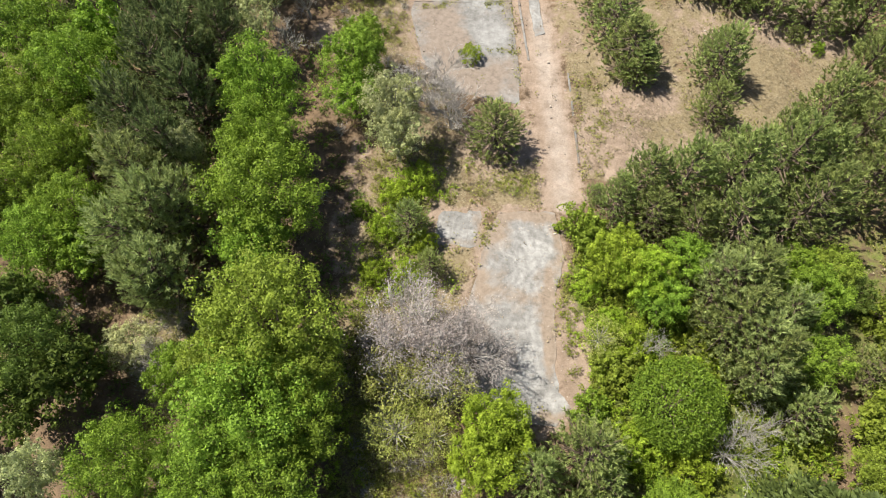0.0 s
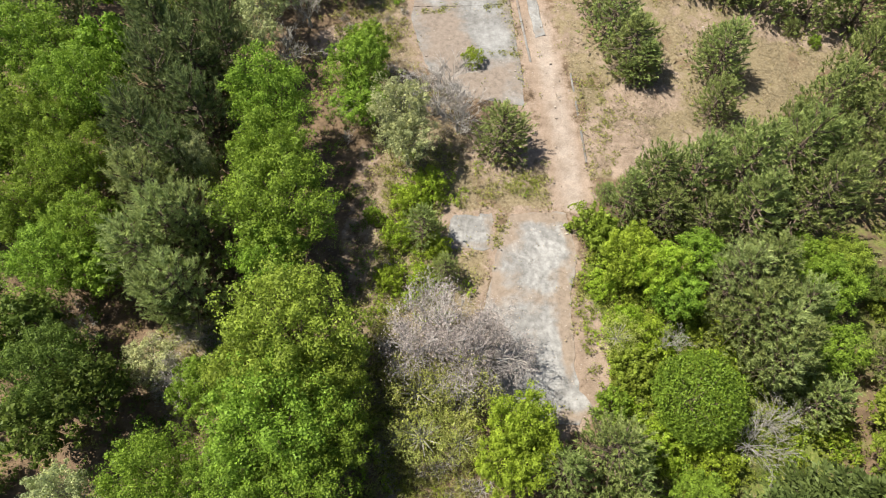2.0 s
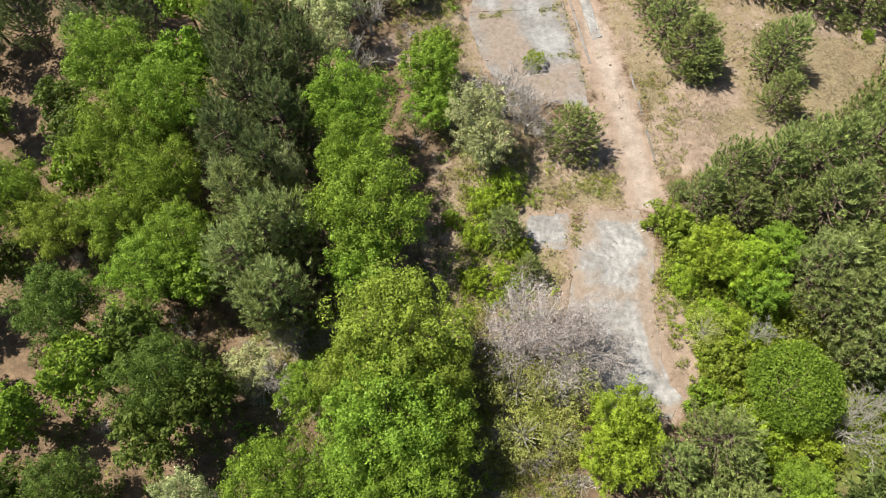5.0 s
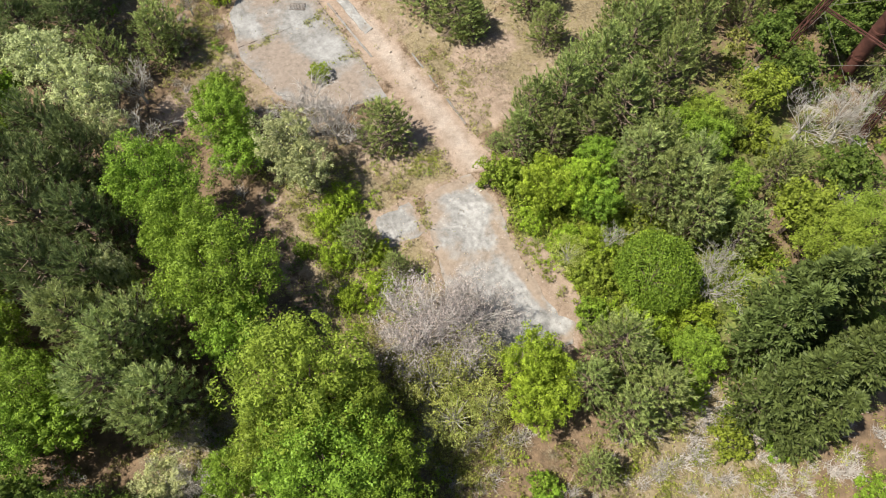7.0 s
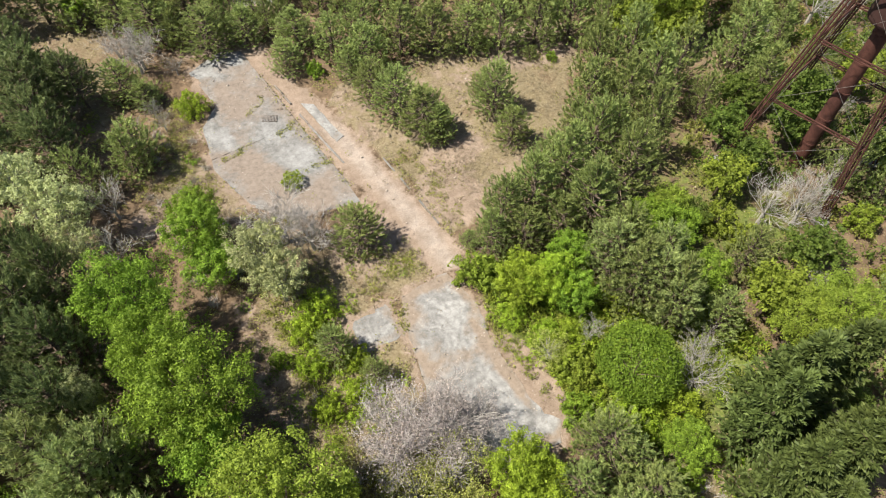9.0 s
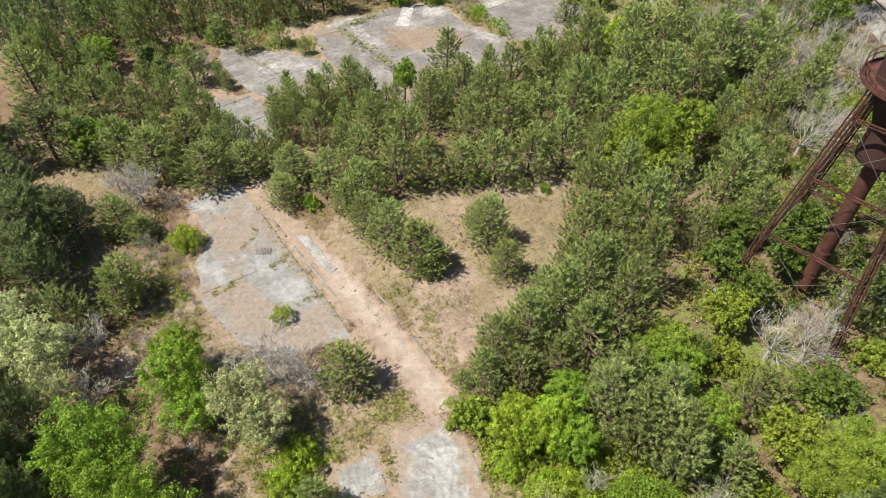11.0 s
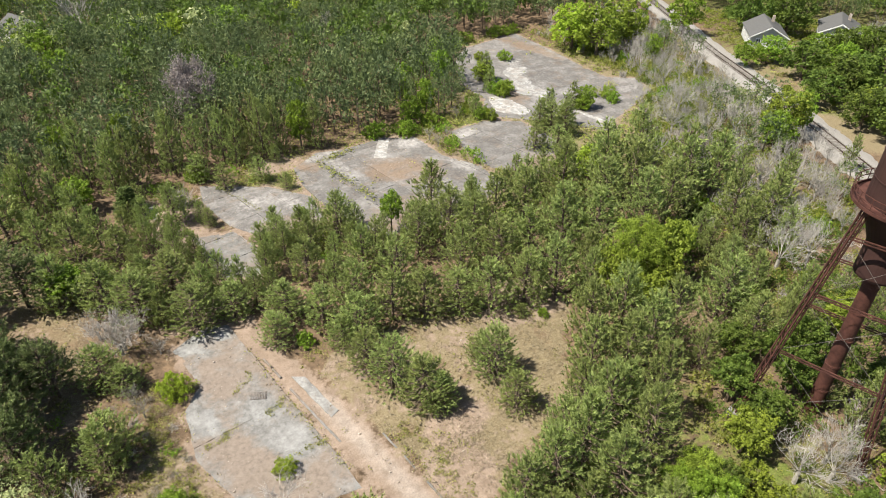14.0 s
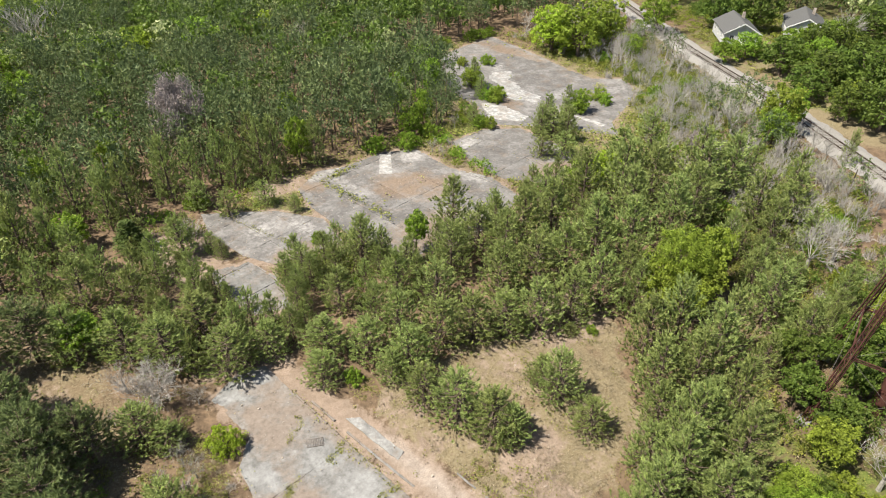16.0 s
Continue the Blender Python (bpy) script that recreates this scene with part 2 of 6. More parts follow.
CONCRETE_DARK = concrete("concrete_dark", (0.172, 0.162, 0.155), (0.235, 0.225, 0.217), (0.215, 0.16, 0.118), 0.34, 0.03, 0.35,
                         [(35.5, 61.5, 7.0, 4.2, -30, 0.34), (24.5, 71.5, 2.2, 2.6, 0, 0.3), (30.0, 50.0, 6.0, 4.0, 0, 0.28), (56.0, 49.5, 6.0, 3.5, -30, 0.36), (71.0, 76.0, 2.5, 4.0, -30, 0.3), (95.0, 100.0, 2.5, 10.0, 0, 0.3), (14.0, 57.0, 5.0, 2.0, 0, 0.25)],
                         [(27.5, 73.0, 4.0, 1.1, 8, 0.4), (28.5, 66.0, 1.4, 5.0, 8, 0.3), (41.5, 69.0, 2.4, 1.6, -10, 0.5), (44.5, 58.0, 1.6, 3.0, 0, 0.4), (13.0, 65.0, 2.4, 1.6, 0, 0.35), (17.5, 62.0, 1.4, 2.6, 0, 0.3), (76.5, 76.5, 2.2, 4.2, -20, 0.55), (85.0, 92.5, 2.5, 1.4, 30, 0.4), (77.0, 103.0, 4.0, 1.2, 20, 0.5), (82.0, 72.0, 3.0, 2.2, 0, 0.35), (93.0, 66.5, 3.0, 1.6, 0, 0.3), (52.0, 66.5, 2.2, 1.6, 0, 0.4)], 1.75)
CONCRETE_WHITE = concrete("concrete_white", (0.29, 0.285, 0.277), (0.42, 0.415, 0.405), (0.26, 0.21, 0.17), 0.46, 0.06, 0.9)
RUBBLE = surface("rubble", lambda nt, pos: ramp(nt, noise_node(nt, pos, 2.0), [(0.3, (0.24, 0.19, 0.15)), (0.7, (0.42, 0.37, 0.32))]), 0.95)
RUST = surface("rusted_steel", lambda nt, pos: mix(nt, ramp(nt, noise_node(nt, pos, 1.1, 7, 0.7), [(0.35, (0, 0, 0)), (0.65, (1, 1, 1))]), (0.043, 0.018, 0.014), (0.10, 0.042, 0.032)), 0.75, 0.15,
               lambda nt, pos: bump(nt, noise_node(nt, pos, 9.0, 6), 0.3, 0.02))
RUST_DARK = surface("rusted_dark", lambda nt, pos: mix(nt, noise_node(nt, pos, 0.9, 7, 0.7), (0.024, 0.013, 0.012), (0.066, 0.031, 0.026)), 0.7, 0.15)
RAIL = surface("rail_steel", lambda nt, pos: ramp(nt, noise_node(nt, pos, 3.0), [(0.3, (0.05, 0.035, 0.03)), (0.7, (0.13, 0.095, 0.08))]), 0.5, 0.6)
SLEEPER = surface("sleeper_wood", lambda nt, pos: ramp(nt, noise_node(nt, pos, 2.5, 6), [(0.3, (0.08, 0.07, 0.062)), (0.7, (0.19, 0.17, 0.15))]), 0.9)
BALLAST = surface("ballast_gravel", lambda nt, pos: mix(nt, noise_node(nt, pos, 0.25, 5), ramp(nt, noise_node(nt, pos, 7.0, 6, 0.8), [(0.3, (0.12, 0.113, 0.105)), (0.7, (0.31, 0.297, 0.28))]), (0.235, 0.22, 0.20)), 0.95, 0,
                  lambda nt, pos: bump(nt, noise_node(nt, pos, 9.0, 5, 0.8), 0.9, 0.06))
SHINGLE = surface("roof_shingle", lambda nt, pos: mix(nt, noise_node(nt, pos, 0.5, 4), ramp(nt, noise_node(nt, pos, 5.0, 5), [(0.3, (0.06, 0.06, 0.06)), (0.7, (0.115, 0.115, 0.115))]), (0.088, 0.086, 0.082)), 0.9)
SIDING = surface("house_siding", lambda nt, pos: ramp(nt, noise_node(nt, pos, 0.7, 5), [(0.3, (0.38, 0.38, 0.37)), (0.7, (0.5, 0.5, 0.49))]), 0.7)
TRIM_WHITE = surface("white_trim", lambda nt, pos: ramp(nt, noise_node(nt, pos, 1.5), [(0.3, (0.68, 0.68, 0.66)), (0.7, (0.8, 0.8, 0.78))]), 0.6)
PANE = surface("window_glass", lambda nt, pos: ramp(nt, noise_node(nt, pos, 0.5), [(0.3, (0.03, 0.035, 0.04)), (0.7, (0.06, 0.07, 0.08))]), 0.12)
GREY_STEEL = surface("grey_steel", lambda nt, pos: ramp(nt, noise_node(nt, pos, 4.0), [(0.3, (0.09, 0.075, 0.068)), (0.7, (0.19, 0.17, 0.155))]), 0.7, 0.3)
POLE_WOOD = surface("pole_wood", lambda nt, pos: ramp(nt, noise_node(nt, pos, 2.0), [(0.3, (0.36, 0.34, 0.30)), (0.7, (0.5, 0.47, 0.42))]), 0.8)

# shape helpers -----------------------------------------------------------


def gz(x, y):
    """Height of the ground: a shallow hollow round the northern floor, a fall beyond the far ones."""
    hollow = -0.85 * math.exp(-(((x - 1) / 12) ** 2 + ((y - 27) / 11) ** 2))
    return hollow - 1.0 * min(max((x - 58) / 25, 0), 1) * min(max((y - 45) / 25, 0), 1)


def mesh_from(name, verts, faces, mat, smooth=False):
    me = bpy.data.meshes.new(name)
    me.from_pydata([tuple(v) for v in verts], [], faces)
    me.materials.append(mat)
    if smooth:
        me.shade_smooth()
    me.update()
    return me


def part(name, bm, mat, parent, label=""):
    me = bpy.data.meshes.new(name)
    bm.to_mesh(me)
    bm.free()
    me.materials.append(mat)
    ob = new(name, me)
    ob.parent = parent
    return tagged(ob, label)


def part_mesh(name, me, parent, label=""):
    ob = new(name, me)
    ob.parent = parent
    return tagged(ob, label)


def thing(name, label, category, group="", kind="", at=(0, 0, 0), rz=0.0):
    ob = new(name)
    ob.empty_display_size = 0.3
    ob.matrix_world = pose(*at, 0, 0, rz)
    return tagged(ob, label, category, group, kind)


def box(bm, centre, size, turn=None):
    r = bmesh.ops.create_cube(bm, size=1.0)
    m = Matrix.Translation(centre) @ (turn or Matrix.Identity(4)) @ Matrix.Diagonal((*size, 1))
    bmesh.ops.transform(bm, matrix=m, verts=r["verts"])


def bar(bm, a, b, w, h=None, seg=4):
    """A bar from a to b: square (seg 4) or round."""
    a, b = Vector(a), Vector(b)
    d = b - a
    r = bmesh.ops.create_cone(bm, cap_ends=True, segments=seg, radius1=w / 2 * (1.414 if seg == 4 else 1), radius2=(h or w) / 2 * (1.414 if seg == 4 else 1), depth=d.length)
    m = Matrix.Translation((a + b) / 2) @ d.to_track_quat("Z", "Y").to_matrix().to_4x4()
    if seg == 4:
        m = m @ pose(0, 0, 0, 0, 0, 45)
    bmesh.ops.transform(bm, matrix=m, verts=r["verts"])


class Quads:
    """Collects many small faces quickly."""

    def __init__(self):
        self.v, self.f = [], []

    def add(self, pts):
        n = len(self.v)
        self.v.extend(pts)
        self.f.append(tuple(range(n, n + len(pts))))

    def tube(self, pts, radii, sides=4):
        rings = []
        for k, p in enumerate(pts):
            d = (Vector(pts[min(k + 1, len(pts) - 1)]) - Vector(pts[max(k - 1, 0)])).normalized()
            u = d.orthogonal().normalized()
            w = d.cross(u)
            n = len(self.v)
            for s in range(sides):
                a = 2 * math.pi * s / sides
                self.v.append(Vector(p) + (u * math.cos(a) + w * math.sin(a)) * radii[k])
            rings.append(n)
        for a, b in zip(rings, rings[1:]):
            for s in range(sides):
                t = (s + 1) % sides
                self.f.append((a + s, a + t, b + t, b + s))

    def mesh(self, name, mat):
        return mesh_from(name, self.v, self.f, mat)


def leaf_quads(q, rng, centres, normals, size, droop=0.3):
    """A small folded leaf spray at each centre."""
    n = len(centres)
    up = rng.normal(size=(n, 3))
    nrm = normals + 0.4 * rng.normal(size=(n, 3))
    nrm /= np.linalg.norm(nrm, axis=1, keepdims=True) + 1e-9
    a = np.cross(nrm, up)
    a /= np.linalg.norm(a, axis=1, keepdims=True) + 1e-9
    b = np.cross(nrm, a)
    s = size * rng.uniform(0.6, 1.35, (n, 1))
    asp = rng.uniform(0.6, 1.0, (n, 1))
    p0, p2 = centres - a * s * 0.55 - nrm * s * droop * 0.3, centres + a * s * 0.5 + b * s * asp * 0.25
    p1 = centres + b * s * asp * 0.9 - nrm * s * droop * 0.3
    base = len(q.v)
    q.v.extend(np.stack([p0, p1, p2], 1).reshape(-1, 3).tolist())
    q.f.extend([(base + 3 * k, base + 3 * k + 1, base + 3 * k + 2) for k in range(n)])


def crown_points(rng, lobes, per, spread, cut=-0.35):
    """Points on the outside of a cluster of lobes, with their outward normals."""
    pts, nrm = [], []
    for c, r in lobes:
        d = rng.normal(size=(per, 3))
        d[:, 2] += 0.35
        d /= np.linalg.norm(d, axis=1, keepdims=True)
        d = d[d[:, 2] > cut]
        k = r * rng.uniform(1 - spread, 1.06, (len(d), 1))
        pts.append(np.array(c) + d * k)
        nrm.append(d)
    return np.concatenate(pts), np.concatenate(nrm)


def make_lobes(rng, count, flat, size):
    """Lobes filling a crown of unit radius whose middle lies at the origin."""
    lobes = [((0.0, 0.0, 0.1 * flat), 0.55)]
    for k in range(count):
        a = k * 2.39996 + rng.uniform(-0.3, 0.3)
        z = 1 - 1.7 * (k + 0.5) / count
        rr = math.sqrt(max(0.0, 1 - z * z)) * rng.uniform(0.55, 0.8)
        lobes.append(((rr * math.cos(a), rr * math.sin(a), z * flat * 0.68), size * rng.uniform(0.7, 1.25)))
    return lobes


# trees: each prototype has a crown of radius 1 m and a height of 1 m per unit of HIGH ------------


def branchy(q, rng, start, way, length, radius, depth, spread, sides=3, lift=0.12, thin=0.005):
    """Limbs that fork again and again. Returns the twig ends."""
    start, way = Vector(start), Vector(way).normalized()
    pts, rad = [start], [radius]
    n = 2 if depth > 0 else 1
    p, d = start.copy(), way.copy()
    for k in range(n):
        d = (d + Vector(rng.normal(size=3)) * 0.14 + Vector((0, 0, lift))).normalized()
        p = p + d * (length / n)
        pts.append(p.copy())
        rad.append(max(thin, radius * (1 - 0.55 * (k + 1) / n)))
    if depth > 0:
        q.tube(pts, rad, sides)
    else:
        u = d.orthogonal().normalized() * radius
        w = d.cross(u)
        ring = [start + u, start - u * 0.5 + w * 0.87, start - u * 0.5 - w * 0.87]
        for k in range(3):
            q.add([ring[k], ring[(k + 1) % 3], p])
    ends = [p]
    if depth > 0:
        forks = int(rng.integers(3, 5))
        for k in range(forks):
            base = pts[1 + k % n]
            v = Vector(rng.normal(size=3))
            v = (v - d * v.dot(d)).normalized()
            ends += branchy(q, rng, base, (d + v * spread).normalized(), length * rng.uniform(0.5, 0.75), rad[1 + k % n] * 0.62, depth - 1, spread, 3, lift, thin)
    return ends


def broadleaf_proto(name, leaf, seed, high, leaves, size, lobes=13, flat=0.95, label="", bark=BARK):
    """Crown radius 1, total height high; crown middle at high - 0.8."""
    rng = np.random.default_rng(seed)
    root = thing(name, label, "tree")
    mid = high - 0.8 * flat
    q = Quads()
    q.tube([(0, 0, -0.1), (0.02, 0.01, mid * 0.5), (0.0, 0.03, mid + 0.2)], [0.075, 0.055, 0.03], 6)
    ls = make_lobes(rng, lobes, flat, 0.33)
    for c, r in ls[1:]:
        end = Vector((c[0] * 0.8, c[1] * 0.8, mid + c[2]))
        q.tube([(0, 0, max(0.05, mid * 0.55)), end * 0.5 + Vector((0, 0, mid * 0.22)), end], [0.03, 0.02, 0.008], 4)
    part_mesh("trunk", q.mesh("trunk", bark), root)
    q = Quads()
    clumps = []
    for c, r in ls:
        for _ in range(9):
            d = rng.normal(size=3)
            d[2] += 0.5
            d /= np.linalg.norm(d)
            clumps.append((tuple(np.array(c) + d * r * rng.uniform(0.55, 1.05)), r * rng.uniform(0.28, 0.52)))
    pts, nrm = crown_points(rng, clumps, int(leaves / len(clumps) / 0.75), 0.55, -0.45)
    pts[:, 2] += mid
    leaf_quads(q, rng, pts, nrm, size)
    inner = np.clip(rng.normal(size=(leaves // 9, 3)), -1.5, 1.5) * (0.36, 0.36, 0.3)
    leaf_quads(q, rng, inner + (0, 0, mid), rng.normal(size=inner.shape), size * 1.3)
    part_mesh("crown", q.mesh("crown", leaf), root)
    return root


def pine_proto(name, leaf, seed, shoots=400, ragged=0.2, label="", taper=0.7, blade=0.12, low=0.08, blades=24, wide=0.011, far=False):
    """A pine: height 2.4, crown radius 1, whorls of upswept boughs whose shoots are brushes of needles."""
    rng = np.random.default_rng(seed)
    root = thing(name, label, "pine tree")
    H = 2.4
    wood = Quads()
    wood.tube([(0, 0, -0.1), (0.02, 0, H * 0.5), (0, 0.015, H * 0.97)], [0.055, 0.035, 0.01], 6)
    whorls = 13
    base, way = [], []
    for k in range(whorls):
        u = (k + rng.uniform(0.2, 0.8)) / whorls
        z = H * (low + (0.95 - low) * u)
        reach = (math.sin(math.pi * min(1, 0.36 + 0.64 * u)) ** taper) * rng.uniform(1 - ragged, 1.0)
        arms = 7 if u < 0.75 else 5
        for j in range(arms):
            a = 2 * math.pi * (j / arms) + k * 1.1 + rng.uniform(-0.4, 0.4)
            l = reach * rng.uniform(0.62, 1.04)
            out = Vector((math.cos(a), math.sin(a), 0))
            across = Vector((-out.y, out.x, 0))
            b0 = Vector((0, 0, z - 0.10))
            b1 = b0 + out * l * 0.6 + Vector((0, 0, 0.02 + 0.1 * u))
            b2 = b0 + out * l + Vector((0, 0, 0.12 + 0.2 * u))
            if far:
                tip = across * 0.015
                wood.add([b0 + tip, b0 - tip, b2])
                wood.add([b0 + Vector((0, 0, 0.015)), b0 - Vector((0, 0, 0.015)), b2])
            else:
                wood.tube([b0, b1, b2], [0.018, 0.012, 0.004], 3)
            for w, side in ((1.0, 0.0), (0.8, 0.24), (0.78, -0.24), (0.58, 0.3), (0.55, -0.3), (0.32, 0.1)):
                at = (b0.lerp(b1, w / 0.6) if w < 0.6 else b1.lerp(b2, (w - 0.6) / 0.4)) + across * side * rng.uniform(0.7, 1.15) * max(l, 0.25)
                base.append(tuple(at + Vector(rng.normal(size=3)) * 0.025))
                way.append(tuple((out * 0.55 + across * side * 1.6 + Vector((0, 0, 0.7 + 0.3 * u))).normalized()))
    for k in range(4):
        base.append((0, 0, H - 0.12 * k))
        way.append((0.3 * math.cos(k * 2.1), 0.3 * math.sin(k * 2.1), 0.9))
    pick = rng.permutation(len(base))[:shoots]
    n = len(pick)
    d = np.array(way)[pick] + 0.16 * rng.normal(size=(n, 3))
    d /= np.linalg.norm(d, axis=1, keepdims=True)
    size = rng.uniform(0.7, 1.25, (n, 1, 1))
    axis = np.repeat(d[:, None, :], blades, 1)
    at = np.array(base)[pick][:, None, :] + axis * size * rng.uniform(-0.02, 0.17, (n, blades, 1))
    fan = rng.normal(size=(n, blades, 3))
    fan -= axis * np.sum(fan * axis, 2, keepdims=True)
    fan /= np.linalg.norm(fan, axis=2, keepdims=True)
    needle = axis * 0.72 + fan * rng.uniform(0.35, 0.95, (n, blades, 1))
    needle /= np.linalg.norm(needle, axis=2, keepdims=True)
    flat = np.cross(needle, rng.normal(size=(n, blades, 3)))
    flat *= wide / np.linalg.norm(flat, axis=2, keepdims=True)
    end = at + needle * blade * size * rng.uniform(0.75, 1.2, (n, blades, 1))
    need = Quads()
    need.v = np.stack([at - flat, at + flat, end], 2).reshape(-1, 3).tolist()
    need.f = np.arange(n * blades * 3).reshape(-1, 3).tolist()
    part_mesh("trunk", wood.mesh("trunk", BARK), root)
    part_mesh("crown", need.mesh("crown", leaf), root)
    return root


def dome_proto(name, leaf, seed, label=""):
    """A vine-covered tree: an even dome of small overlapping leaves. Crown radius 1, height 2."""
    rng = np.random.default_rng(seed)
    root = thing(name, label, "tree")
    q = Quads()
    q.tube([(0, 0, -0.1), (0.02, 0.01, 0.6), (0, 0, 1.3)], [0.08, 0.06, 0.03], 6)
    for k in range(9):
        a = k * 2.4
        q.tube([(0, 0, 0.5), (0.35 * math.cos(a), 0.35 * math.sin(a), 0.9), (0.75 * math.cos(a), 0.75 * math.sin(a), 1.2)], [0.03, 0.02, 0.008], 4)
    part_mesh("trunk", q.mesh("trunk", BARK), root)
    n = 16000
    d = rng.normal(size=(n, 3))
    d[:, 2] = np.abs(d[:, 2]) * 1.1 - 0.4
    d /= np.linalg.norm(d, axis=1, keepdims=True)
    lump = np.array([noise.noise(Vector(v) * 2.6) * 0.13 + noise.noise(Vector(v) * 7.0) * 0.10 for v in d])[:, None]
    pts = d * (0.98 + lump) * rng.uniform(0.82, 1.06, (n, 1)) * (1, 1, 0.8) + (0, 0, 1.15)
    q = Quads()
    leaf_quads(q, rng, pts, 0.5 * d + 0.35 * rng.normal(size=(n, 3)), 0.048, 0.5)
    part_mesh("crown", q.mesh("crown", leaf), root)
    return root


def bare_proto(name, bark, seed, high, buds=None, depth=3, label="", stems=5, bud_size=0.05, bud_count=6, spread=0.75, thin=0.005, stout=0.03):
    """A leafless or budding tree: several stems that fork into fine twigs. Crown radius 1."""
    rng = np.random.default_rng(seed)
    root = thing(name, label, "bare tree")
    q = Quads()
    mid = high - 0.75
    fork = max(0.15, mid * 0.45)
    q.tube([(0, 0, -0.1), (0, 0.01, fork)], [0.06, 0.045], 6)
    ends = []
    for k in range(stems):
        a = 2 * math.pi * k / stems + rng.uniform(-0.4, 0.4)
        tilt = rng.uniform(0.3, 1.0)
        ends += branchy(q, rng, (0, 0, fork), (math.cos(a) * tilt, math.sin(a) * tilt, 0.75), 0.62, stout, depth, spread, 3, 0.12, thin)
    part_mesh("trunk", q.mesh("trunk", bark), root)
    if buds:
        e = np.array([tuple(p) for p in ends])
        pts = np.repeat(e, bud_count, 0) + rng.normal(size=(len(e) * bud_count, 3)) * 0.07
        q = Quads()
        leaf_quads(q, rng, pts, rng.normal(size=pts.shape) + (0, 0, 0.8), bud_size)
        part_mesh("crown", q.mesh("crown", buds), root)
    return root


def juniper_proto(name, leaf, seed, label=""):
    """A tall dense cedar of ragged sprays: height 5, radius 1."""
    rng = np.random.default_rng(seed)
    root = thing(name, label, "juniper tree")
    wood, need = Quads(), Quads()
    H = 5.0
    wood.tube([(0, 0, -0.1), (0, 0.02, H * 0.5), (0, 0, H * 0.96)], [0.09, 0.06, 0.012], 6)
    for k in range(210):
        u = rng.uniform(0.06, 0.99)
        a = rng.uniform(0, 2 * math.pi)
        l = (1 - u) ** 0.62 * rng.uniform(0.7, 1.15) + 0.08
        out = Vector((math.cos(a), math.sin(a), 0))
        b0, b1 = Vector((0, 0, H * u - 0.1)), Vector((0, 0, H * u + 0.25 * l)) + out * l
        if k % 3 == 0:
            wood.tube([b0, b1], [0.018, 0.004], 3)
        for w in np.linspace(0.3, 1.05, 7):
            c = b0.lerp(b1, w)
            for j in range(5):
                d = (out * 0.8 + Vector(rng.normal(size=3)) * 0.55 + Vector((0, 0, 0.25))).normalized()
                s = d.cross(Vector(rng.normal(size=3))).normalized() * 0.035
                need.add([c - s, c + d * 0.1 + s, c + d * 0.21, c + d * 0.1 - s])
    part_mesh("trunk", wood.mesh("trunk", BARK), root)
    part_mesh("crown", need.mesh("crown", leaf), root)
    return root

# ground ------------------------------------------------------------------


def inside(x, y, poly):
    hit = False
    for (x0, y0), (x1, y1) in zip(poly, poly[1:] + poly[:1]):
        if (y0 > y) != (y1 > y) and x < (x1 - x0) * (y - y0) / (y1 - y0) + x0:
            hit = not hit
    return hit


def line_gap(x, y, pts):
    best = 1e9
    for (x0, y0), (x1, y1) in zip(pts, pts[1:]):
        dx, dy = x1 - x0, y1 - y0
        t = min(1, max(0, ((x - x0) * dx + (y - y0) * dy) / (dx * dx + dy * dy)))
        best = min(best, math.hypot(x - x0 - t * dx, y - y0 - t * dy))
    return best


def blob(x, y, cx, cy, rx, ry):
    return max(0.0, 1.25 - math.hypot((x - cx) / rx, (y - cy) / ry))


TRACK = [(1.6, 42.5), (2.3, 36.0), (4.0, 30.0), (5.0, 24.0), (5.6, 17.0), (6.2, 11.0), (6.5, 6.8)]
WHEELS = [(4.9, 27.0), (5.6, 20.0), (6.2, 14.0), (6.6, 9.0), (6.6, 6.2)]
RAILWAY = [(74.0, -10.8), (92.0, 16.6), (149.0, 103.0), (240.0, 241.0)]
SOUTH_ANNEX = [(-3.6, 5.5), (-2.6, 4.8), (0.2, 5.0), (0.3, 1.8), (-3.5, 1.9)]
SOUTH_FLOOR = [(1.7, 5.1), (6.0, 5.3), (6.6, 1.3), (5.8, -1.8), (5.8, -5.3), (5.6, -7.0), (5.9, -9.0), (6.6, -10.0), (5.7, -11.5), (1.5, -11.0), (-0.9, -9.0), (-1.4, -5.0), (-0.4, -1.9), (0.32, 1.75), (0.4, 2.9)]
NORTH_FLOOR = [(-5.0, 41.2), (-1.4, 43.0), (1.1, 42.0), (1.5, 36.6), (2.4, 29.0), (3.0, 21.5), (3.2, 16.0), (-2.4, 17.2), (-5.6, 20.4), (-7.2, 26.7), (-6.4, 32.7), (-4.2, 35.2)]
FAR_WEST = [(3.1, 60.8), (8.1, 59.4), (9.2, 54.6), (8.0, 48.0), (3.7, 49.8), (3.0, 56.3)]
FAR_CHIP = [(-2.4, 70.0), (0.4, 74.4), (1.6, 70.6), (0.5, 68.4)]
FAR_MID = [(8.3, 74.2), (16.6, 68.2), (20.6, 62.0), (19.4, 55.4), (13.4, 56.0), (10.2, 56.9), (8.1, 61.1), (7.1, 69.0)]
FAR_BIG = [(21.9, 71.3), (27.3, 74.5), (31.4, 73.0), (38.8, 73.2), (43.9, 70.4), (43.6, 62.0), (46.4, 55.6), (45.4, 48.0), (31.8, 45.0), (24.0, 47.0), (21.0, 55.0), (20.9, 65.5)]
